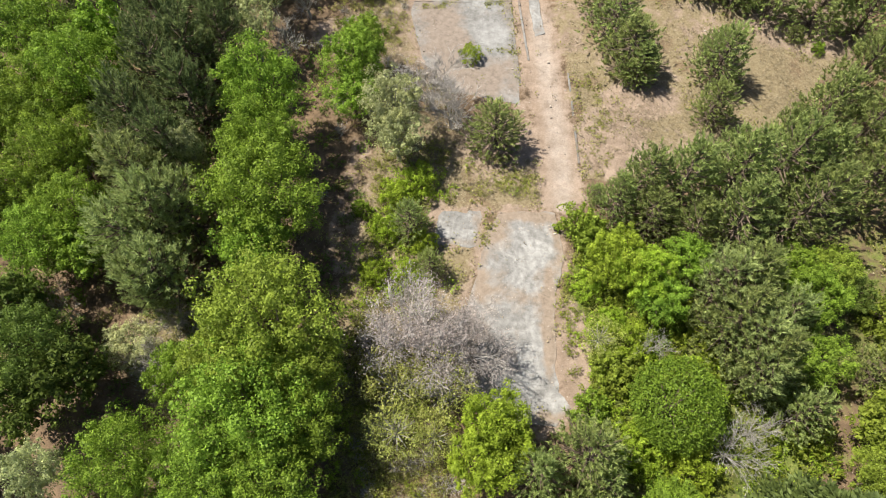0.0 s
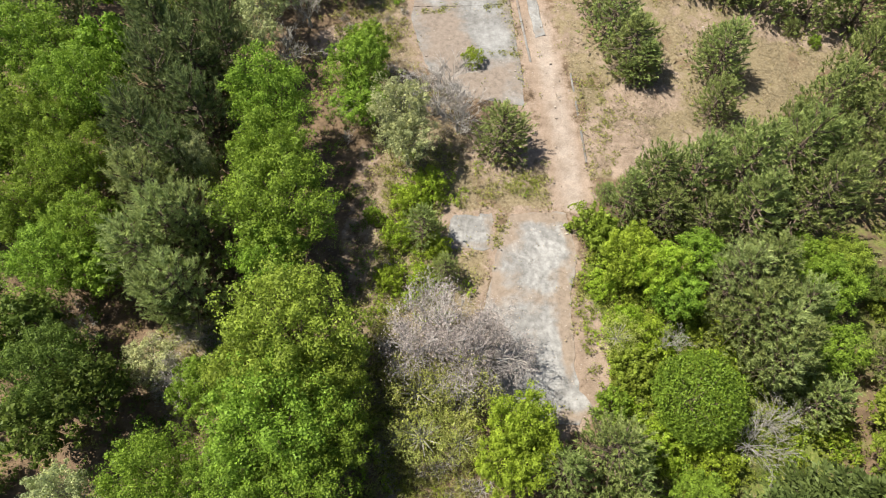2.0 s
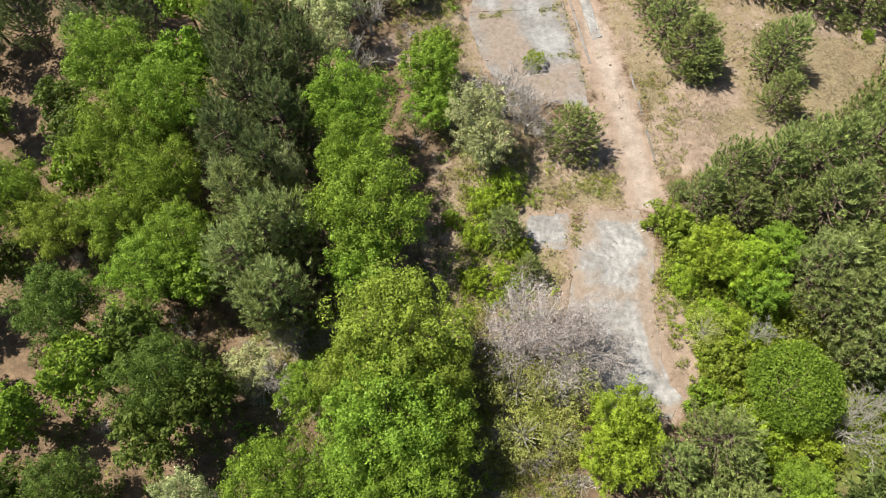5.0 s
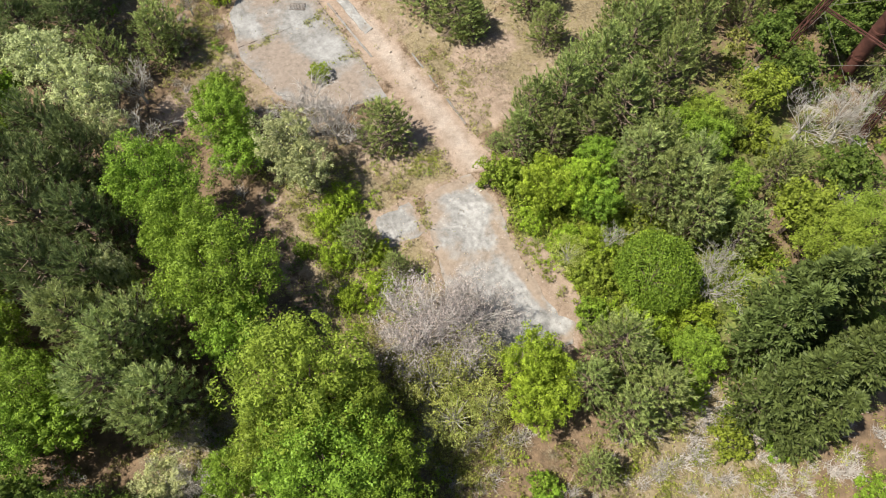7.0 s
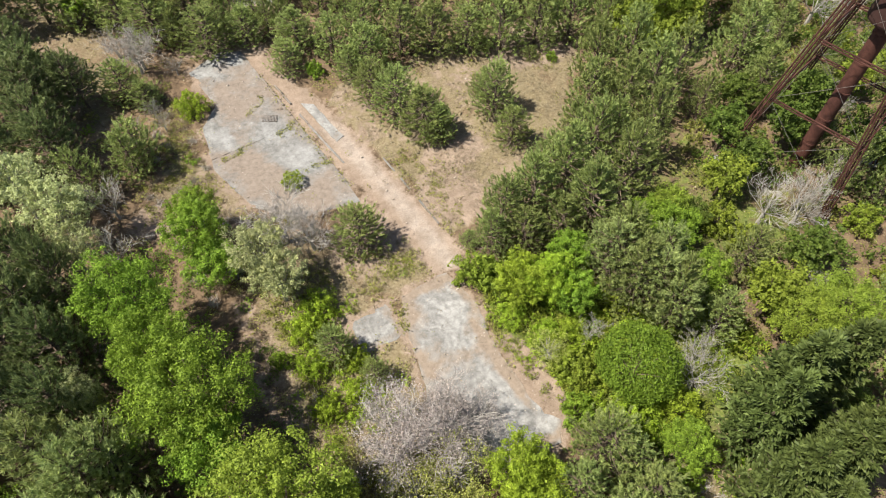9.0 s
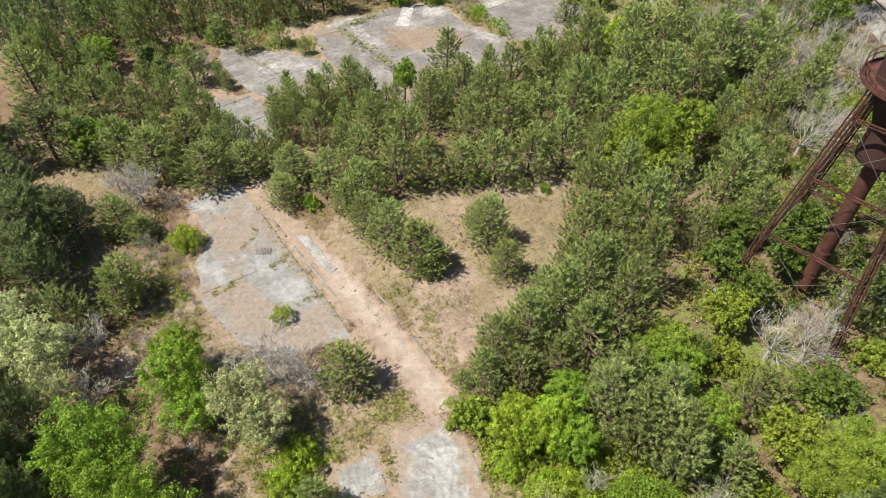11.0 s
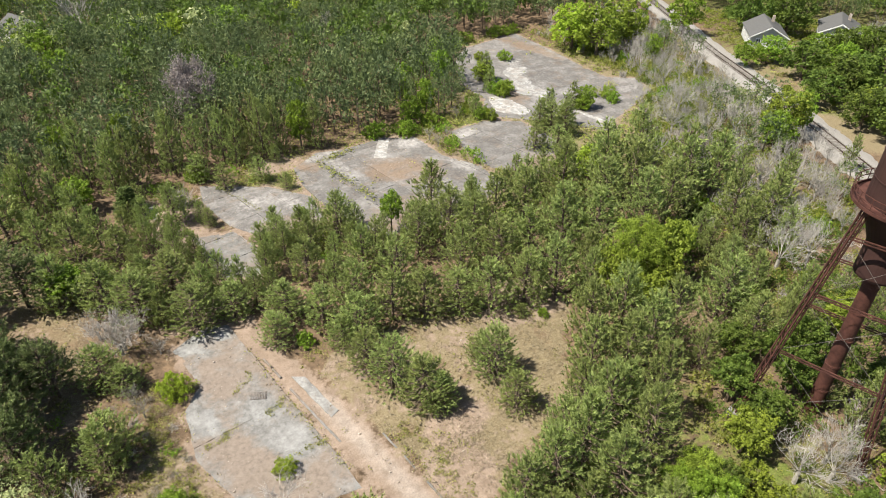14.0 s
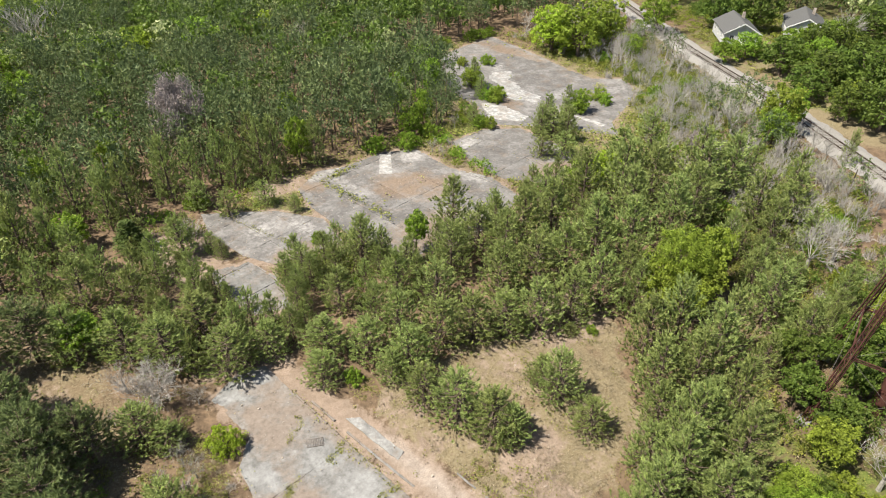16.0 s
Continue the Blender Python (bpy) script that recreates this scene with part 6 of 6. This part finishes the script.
def undergrowth():
    words = {"yellow": "yellow-green", "olive": "olive-green", "lush": "fresh green", "sparse": "sparse pale green", "dry": "leafless grey", "dark": "dark green", "weed": "dull green", "straw": "dry straw-coloured"}
    for what, rows in UNDER.items():
        rng = np.random.default_rng(len(what))
        shapes = [low_template(40 + k, what) for k in range(6)]
        out = []
        for x, y, h, r in rows:
            v = shapes[int(rng.integers(6))]
            a = rng.uniform(0, 6.283)
            ca, sa = math.cos(a), math.sin(a)
            out.append(np.stack([x + r * (v[:, 0] * ca - v[:, 1] * sa), y + r * (v[:, 0] * sa + v[:, 1] * ca), gz(x, y) + h * v[:, 2]], 1))
        v = np.concatenate(out)
        q = Quads()
        q.v, q.f = v.tolist(), np.arange(len(v)).reshape(-1, 3).tolist()
        tagged(new("undergrowth", q.mesh("undergrowth", GREY_BARK if what == "dry" else LEAF[what])), words[what] + " low undergrowth between the trees", "undergrowth", kind="stuff")


fill([(-18, 24), (-8, 23), (-7.5, 33), (-5, 43), (-8, 49), (-16, 45)], 2.1, [("pine", 0.08, 3.6, 1.4), ("sparse", 0.28, 0.8, 0.9), ("weed", 0.46, 0.8, 0.9), ("lush", 0.06, 1.4, 1.0), ("thin", 0.12, 2.4, 1.2)], 27, 0.5, True)
fill([(-8, 43.5), (10, 43), (14, 50), (2, 58), (-8, 56)], 2.6, [("pine", 0.85, 5.6, 1.9), ("lush", 0.15, 2.4, 1.2)], 28, 0.5, True)
fill([(-12, 12), (-2, 12), (-2, 17), (-8, 21), (-13, 20)], 1.8, [("dry", 0.45, 1.6, 1.0), ("sparse", 0.35, 1.0, 0.8), ("lush", 0.2, 1.0, 0.8)], 29, 0.45, True)

fill([(-8, -18), (8, -17), (24, -22), (24, -31), (0, -26)], 1.7, [("sparse", 0.4, 1.0, 0.8), ("dry", 0.3, 1.2, 0.9), ("olive", 0.3, 1.0, 0.8)], 30, 0.4, True)
fill([(62, 14), (84, 12), (100, 40), (112, 58), (124, 80), (132, 96), (104, 108), (99, 74), (86, 58), (72, 46), (64, 30)], 2.3, [("thin", 0.5, 4.0, 1.7), ("sparse", 0.25, 1.8, 1.3), ("olive", 0.15, 1.8, 1.2), ("lush", 0.1, 2.0, 1.2)], 31, 0.42, True)
fill([(44.5, 56), (49, 52), (48, 64), (51, 72), (58, 72), (62, 78), (56, 78), (46, 76), (38, 76), (44, 71)], 2.0, [("lush", 0.5, 2.2, 1.3), ("olive", 0.25, 1.8, 1.2), ("thin", 0.25, 2.6, 1.3)], 32, 0.4, True)
fill([(60, 80), (66, 90), (74, 102), (82, 110), (102, 113), (100, 108), (80, 116), (60, 100)], 2.6, [("lush", 0.55, 3.8, 2.0), ("pine", 0.3, 6.0, 2.0), ("olive", 0.15, 3.0, 1.8)], 33, 0.42)
fill([(10, 55), (20, 54), (24, 46), (46, 46), (46, 50), (60, 47), (60, 40), (10, 42)], 2.2, [("pine", 0.6, 5.0, 1.8), ("lush", 0.25, 2.0, 1.1), ("olive", 0.15, 1.6, 1.1)], 34, 0.45, True)
fill([(-3, 62), (7, 62), (8, 76), (20, 73), (22, 78), (-4, 78)], 2.2, [("pine", 0.4, 3.2, 1.4), ("lush", 0.3, 1.8, 1.1), ("olive", 0.3, 1.2, 1.0)], 35, 0.5, True)
fill([(104, 26), (112, 30), (126, 50), (134, 60), (128, 64), (112, 44)], 2.6, [("weed", 0.6, 1.0, 1.2), ("sparse", 0.4, 1.0, 1.2)], 36, 0.4, True)
fill([(62, 14), (84, 12), (100, 40), (112, 58), (124, 80), (132, 96), (104, 108), (99, 74), (86, 58), (72, 46), (64, 30)], 1.7, [("dry", 0.2, 2.6, 1.4), ("olive", 0.3, 1.6, 1.3), ("weed", 0.35, 1.6, 1.3), ("dark", 0.15, 1.8, 1.3)], 45, 0.22, True)
fill([(5, -18), (12, -19), (18, -24), (20, -30), (10, -29), (4, -23)], 1.1, [("dry", 0.55, 1.0, 1.0), ("sparse", 0.35, 0.8, 0.8), ("olive", 0.1, 0.8, 0.8)], 46, 0.4, True, True)
fill([(8.7, 20), (10.4, 20), (10.6, 9.5), (9.0, 8.5)], 0.85, [("sparse", 0.4, 0.3, 0.5), ("weed", 0.6, 0.3, 0.5)], 47, 0.4, True, True)
fill([(5.6, 32.0), (8.8, 31.6), (8.6, 34.4), (6.0, 35.0)], 0.8, [("sparse", 0.5, 0.4, 0.55), ("weed", 0.5, 0.35, 0.5)], 48, 0.4, True, True)
fill([(-24, -3.5), (-19, -3), (-18, -11), (-23, -11)], 0.9, [("sparse", 0.5, 0.7, 0.7), ("weed", 0.35, 0.7, 0.7), ("dry", 0.15, 1.2, 0.9)], 51, 0.4, True, True)
fill([(116, 64), (150, 50), (176, 58), (170, 90), (150, 98), (126, 86)], 2.2, [("weed", 0.7, 1.0, 1.5), ("olive", 0.3, 1.4, 1.5)], 52, 0.15, True)
fill([(-9.4, -18), (-0.5, -16.5), (-1.6, -9.5), (-8.6, -4)], 0.75, [("sparse", 0.6, 0.9, 0.75), ("dry", 0.2, 1.3, 0.9), ("weed", 0.2, 0.8, 0.7)], 49, 0.4, True, True)
fill([(-8.6, 12), (-3, 11.5), (-1.8, 5.8), (-4, 5.4), (-4, 0), (-1.6, -4), (-8.8, -4)], 0.9, [("weed", 0.4, 0.7, 0.7), ("yellow", 0.3, 0.8, 0.7), ("sparse", 0.3, 0.8, 0.7)], 50, 0.4, True, True)
for (x0, y0), (x1, y1), n in (((-5.9, 27.4), (-3.2, 28.3), 9), ((0.1, 28.3), (2.0, 29.4), 8), ((-1.6, 32.2), (0.6, 34.4), 7), ((1.4, 22.3), (3.0, 22.6), 6), ((0.5, 2.2), (1.2, 4.8), 6)):
    for k in range(n):
        UNDER["sparse" if k % 3 else "weed"].append((x0 + (x1 - x0) * k / (n - 1) + 0.25 * math.sin(5 * k), y0 + (y1 - y0) * k / (n - 1) + 0.25 * math.cos(7 * k), 0.28, 0.42))
STRAWY = [("straw", 0.5, 0.45, 0.7), ("sparse", 0.22, 0.6, 0.6), ("weed", 0.2, 0.6, 0.6), ("dry", 0.08, 0.9, 0.8)]
fill([(-14, 22), (-7.6, 20.5), (-7.8, 33), (-6.4, 36), (-10, 38), (-14, 31)], 0.85, STRAWY, 53, 0.4, True, True)
fill([(-12, 12.5), (-8.5, 11), (-3, 16.2), (-2.8, 17.6), (-6, 20.2), (-11, 22)], 0.85, STRAWY, 54, 0.4, True, True)
fill([(-9.2, -18), (-0.5, -16.5), (-1.6, -9.5), (-8.2, 2), (-9.4, -6)], 0.8, STRAWY, 55, 0.4, True, True)
fill([(-1.6, 6.6), (5.0, 6.4), (4.6, 10.2), (0.4, 10.4)], 0.75, [("straw", 0.5, 0.35, 0.6), ("weed", 0.3, 0.4, 0.5), ("sparse", 0.2, 0.4, 0.5)], 56, 0.4, True, True)
fill([(-24, -3.5), (-18.6, -3), (-17.6, -11), (-24, -12), (-27, -18), (-22, -20), (-17, -13)], 0.9, STRAWY, 57, 0.4, True, True)
fill([(-2, -17), (6, -18), (8, -22), (4, -27), (-3, -24)], 0.85, STRAWY, 58, 0.4, True, True)
fill([(45, 5), (70, 3), (78, 14), (76, 26), (62, 30), (50, 20)], 1.7, [("weed", 0.45, 1.3, 1.2), ("dark", 0.4, 1.6, 1.3), ("dry", 0.15, 2.0, 1.3)], 59, 0.4, True, True)
undergrowth()
for what, x, y, h, r in (("olive", 70.6, 85.8, 4.4, 2.6), ("pine", 72.4, 86.8, 5.6, 2.0), ("olive", 69.0, 77.4, 3.2, 2.1), ("lush", 71.4, 79.2, 3.0, 1.8), ("pine", 68.0, 80.4, 4.6, 1.7),
                         ("pine", 57.6, 71.4, 4.2, 1.7), ("olive", 58.9, 68.8, 2.4, 1.6), ("lush", 77.2, 64.0, 4.0, 2.1), ("pine", 76.2, 65.4, 5.0, 1.8), ("olive", 86.0, 65.6, 2.6, 1.9), ("sparse", 84.2, 67.2, 1.8, 1.6),
                         ("pine", 63.2, 60.6, 5.6, 2.4), ("pine", 66.6, 62.4, 6.2, 2.6), ("pine", 68.4, 59.4, 5.8, 2.4), ("pine", 65.2, 56.4, 6.0, 2.6), ("olive", 79.4, 98.4, 2.0, 1.6), ("sparse", 90.6, 69.0, 1.4, 1.3)):
    plant(what, x, y, h, r)
edge_rng = random.Random(19)
for k in range(330):
    x, y = edge_rng.uniform(44, 132), edge_rng.uniform(92, 136)
    if inside(x, y, [(46, 96), (64, 94), (74, 106), (84, 113), (106, 114), (118, 104), (132, 112), (132, 136), (44, 136)]) and free_spot(x, y, 2.6, 0.5):
        what = "pine" if edge_rng.random() < 0.4 else "lush"
        s = edge_rng.uniform(0.75, 1.2)
        spots[what].append((x, y, 8.5 * s, 3.0 * s))
        PLANTED.append((x, y, 2.6 * s))

# distant woods: one mass of small crowns -------------------------------------


def tree_template(seed, cone):
    """Corners of the small faces of one distant crown of height 1 and radius 1."""
    rng = np.random.default_rng(seed)
    q = Quads()
    if cone:
        for k in range(46):
            z = 1 - 1.9 * (k + rng.uniform(0.2, 0.8)) / 46
            a = k * 2.4 + rng.uniform(-0.4, 0.4)
            w = math.sqrt(max(0.0, 1 - z * z))
            axis = Vector((w * math.cos(a), w * math.sin(a), z))
            c = Vector((axis.x, axis.y, axis.z * 0.95)) * rng.uniform(0.55, 0.95) + Vector((0, 0, 1.36))
            for j in range(13):
                d = (axis * 0.7 + Vector(rng.normal(size=3)) * 0.6).normalized()
                e = d.cross(Vector(rng.normal(size=3))).normalized() * 0.032
                o = c + Vector(rng.normal(size=3)) * 0.075
                q.add([o - e, o + e, o + d * 0.15])
        v = np.array([tuple(p) for p in q.v]) / (1, 1, 2.4)
    else:
        clumps = [(tuple(np.array(c) + rng.normal(size=3) * 0.22), r * rng.uniform(0.4, 0.7)) for c, r in make_lobes(rng, 14, 0.9, 0.4) for _ in range(3)]
        pts, nrm = crown_points(rng, clumps, 8, 0.5, -0.3)
        leaf_quads(q, rng, pts, nrm, 0.2)
        v = np.array([tuple(p) for p in q.v])
        v[:, 2] = (v[:, 2] + 1.4) / 2.2
    return v


def far_woods(name, spots, mat, label, seed, cone):
    rng = np.random.default_rng(seed)
    shapes = [tree_template(seed * 10 + k, cone) for k in range(5)]
    out = []
    for x, y, h, r in spots:
        grown = rng.uniform(0.78, 1.3) if cone else 1.0
        h, r = h * grown, r * (1.22 * grown if cone else 1.0)
        v = shapes[int(rng.integers(5))]
        a = rng.uniform(0, 6.283)
        ca, sa = math.cos(a), math.sin(a)
        out.append(np.stack([x + r * (v[:, 0] * ca - v[:, 1] * sa), y + r * (v[:, 0] * sa + v[:, 1] * ca), h * v[:, 2]], 1))
    v = np.concatenate(out)
    q = Quads()
    q.v, q.f = v.tolist(), np.arange(len(v)).reshape(-1, 3).tolist()
    tagged(new(name, q.mesh(name, mat)), label, "woods", kind="stuff")
    if cone:
        q = Quads()
        for x, y, h, r in spots:
            q.tube([(x, y, -0.1), (x, y, h * 0.7)], [0.16, 0.08], 3)
        tagged(new("distant_trunks", q.mesh("distant_trunks", BARK)), "bare lower trunks of the distant pines", "woods", kind="stuff")


wood_rng = random.Random(9)
for gx in range(-70, 300, 4):
    for gy in range(-30, 310, 4):
        x, y = gx + wood_rng.uniform(-1.8, 1.8), gy + wood_rng.uniform(-1.8, 1.8)
        far = math.hypot(x + 12, y + 10)
        way = math.degrees(math.atan2(x + 12, y + 10))
        if far < 100 or far > 250 or way < -8 or way > 84:
            continue
        if inside(x, y, [(60, -10), (84, 0), (112, 50), (140, 92), (126, 112), (60, 108), (66, 92), (-24, 94), (-24, 66), (10, 50), (62, 40)]) or not free_spot(x, y, 2.2, 0.62) or line_gap(x, y, RAILWAY) < 8:
            continue
        if math.hypot(x - 140.5, y - 67.5) < 10 or math.hypot(x - 158, y - 58.5) < 11 or math.hypot(x + 2, y - 170) < 10 or inside(x, y, [(124, 56), (140, 50), (136, 68), (128, 72)]):
            continue
        west = line_gap(x, y, [(-30, 100), (60, 98), (100, 130)]) < 46 and x < 100
        roll = wood_rng.random()
        what = ("pine" if roll < 0.9 else "lush") if west and far < 150 else ("pine" if roll < 0.5 else "lush" if roll < 0.88 else "yellow" if roll < 0.96 else "pale")
        s = wood_rng.uniform(0.8, 1.25)
        spots[what].append((x, y, (9.0 if what == "pine" else 8.0) * s, (2.4 if what == "pine" else 3.1) * s))
far_woods("distant_pines", spots["pine"], LEAF["woods"], "distant dense pine woods", 1, True)
far_woods("distant_broadleaf_woods", spots["lush"], LEAF["dark"], "distant fresh green broadleaf woods", 2, False)
far_woods("distant_yellow_woods", spots["yellow"], LEAF["yellow"], "distant yellow-green tree crowns", 3, False)
far_woods("distant_pale_woods", spots["pale"], LEAF["pale"], "distant pale budding tree crowns", 4, False)

# weeds, straw and rubble ----------------------------------------------------


def scatter_ground(name, mat, label, count, seed, accept, size, tall, category="weeds", area=(-24, 60, -30, 76)):
    rng = np.random.default_rng(seed)
    q = Quads()
    made = 0
    for _ in range(count * 6):
        if made >= count:
            break
        x, y = rng.uniform(area[0], area[1]), rng.uniform(area[2], area[3])
        if rng.random() > accept(x, y):
            continue
        made += 1
        n = 7
        s = size * rng.uniform(0.5, 1.5)
        c = np.array([x, y, gz(x, y)]) + rng.normal(size=(n, 3)) * (s, s, 0) + np.abs(rng.normal(size=(n, 1))) * (0, 0, tall * s) + (0, 0, 0.05)
        leaf_quads(q, rng, c, np.tile((0.0, 0.0, 0.9), (n, 1)) + 0.3 * rng.normal(size=(n, 3)), s * 0.75)
    tagged(new(name, q.mesh(name, mat)), label, category, kind="stuff")


BOUNDS = [(min(a for a, _ in p), max(a for a, _ in p), min(b for _, b in p), max(b for _, b in p), p) for p in FLOORS]


def off_floor(x, y):
    return not any(x0 < x < x1 and y0 < y < y1 and inside(x, y, p) for x0, x1, y0, y1, p in BOUNDS) and (not -2 < x < 10 or line_gap(x, y, TRACK) > 1.6)


JOINTS = [[(1.5, 37.0), (3.1, 18.5)], [(26.1, 71.1), (27.6, 55.3)], [(26.1, 71.1), (32.2, 71.9)], [(-6.5, 27.0), (-3.0, 29.0)], [(0.2, 28.2), (2.4, 27.6)], [(0.0, 22.6), (3.0, 22.2)], [(0.2, 2.2), (0.4, 5.0)], [(8.0, 20.0), (8.4, 8.0)], [(10.5, 72.0), (14.0, 60.0)]]


def weed_chance(x, y):
    if -8 < x < 34 and min(line_gap(x, y, j) for j in JOINTS) < 0.3:
        return 0.8
    if not off_floor(x, y):
        return 0.03 if noise.noise(Vector((x * 0.5, y * 0.5, 2))) > 0.35 else 0.0
    d, s, g = cover_near(x, y)
    n = noise.noise(Vector((x * 0.3, y * 0.3, 7.0)))
    if inside(x, y, SAND):
        return max(0.0, 0.04 + 0.6 * n)
    return max(0.0, (0.15 + 0.6 * g + 0.35 * s) * (1 - 0.85 * d) * (0.6 + 1.4 * n))


def straw_chance(x, y):
    if not off_floor(x, y):
        return 0.02
    d, s, g = cover_near(x, y)
    n = noise.noise(Vector((x * 0.35, y * 0.35, 17.0)))
    if inside(x, y, SAND):
        return max(0.02, 0.22 + 0.7 * n)
    return max(0.0, (0.08 + 0.7 * s) * (1 - 0.6 * d) * (0.6 + 1.3 * n))


scatter_ground("weeds", LEAF["weed"], "low green and yellowish weeds", 14000, 1, weed_chance, 0.17, 1.1)
scatter_ground("dry_grass", LEAF["straw"], "tufts of dry straw-coloured grass", 13000, 2, straw_chance, 0.14, 0.9, "grass")


scatter_ground("sand_grass", LEAF["straw"], "thin dry grass on the sandy clearing", 15000, 6, lambda x, y: max(0.05, 0.35 + 0.9 * noise.noise(Vector((x * 0.25, y * 0.25, 27.0)))) if inside(x, y, SAND) and line_gap(x, y, TRACK) > 2.2 else 0.0, 0.06, 1.0, "grass", (6, 36, 7, 34))
scatter_ground("far_weeds", LEAF["weed"], "weeds and low brush round the far floors", 6000, 4, weed_chance, 0.4, 1.0, "weeds", (14, 112, 42, 112))


def scatter_rubble(name, label, count, seed, accept, lo, hi):
    rng = random.Random(seed)
    verts, faces = [], []
    made = 0
    while made < count:
        x, y = rng.uniform(-10, 48), rng.uniform(-14, 75)
        if rng.random() > accept(x, y):
            continue
        made += 1
        s = rng.uniform(lo, hi) * (2.2 if rng.random() < 0.06 else 1)
        z = gz(x, y) + (0.07 if not off_floor(x, y) else 0.02)
        b = len(verts)
        a = rng.uniform(0, 6.28)
        for k in range(4):
            t = a + k * 1.571 + rng.uniform(-0.3, 0.3)
            verts.append((x + s * math.cos(t), y + s * math.sin(t) * 0.7, z))
        for k in range(4):
            t = a + k * 1.571 + rng.uniform(-0.3, 0.3)
            verts.append((x + 0.7 * s * math.cos(t), y + 0.5 * s * math.sin(t), z + s * rng.uniform(0.4, 0.8)))
        faces += [(b, b + 1, b + 5, b + 4), (b + 1, b + 2, b + 6, b + 5), (b + 2, b + 3, b + 7, b + 6), (b + 3, b, b + 4, b + 7), (b + 4, b + 5, b + 6, b + 7)]
    tagged(new(name, mesh_from(name, verts, faces, RUBBLE)), label, "rubble", kind="stuff")


def rubble_chance(x, y):
    d, s, g = cover_near(x, y)
    on = any(inside(x, y, p) for p in (SOUTH_FLOOR, SOUTH_ANNEX, NORTH_FLOOR, FAR_BIG, FAR_MID))
    return (0.35 if on else 0.0) * (0.5 + noise.noise(Vector((x * 0.4, y * 0.4, 1.0)))) + (0.3 if line_gap(x, y, [(6.2, 0), (6.6, -9)]) < 1.2 else 0) + (0.12 * d if not on else 0)


scatter_rubble("rubble", "small pieces of broken pale concrete and stone", 1500, 3, rubble_chance, 0.03, 0.08)
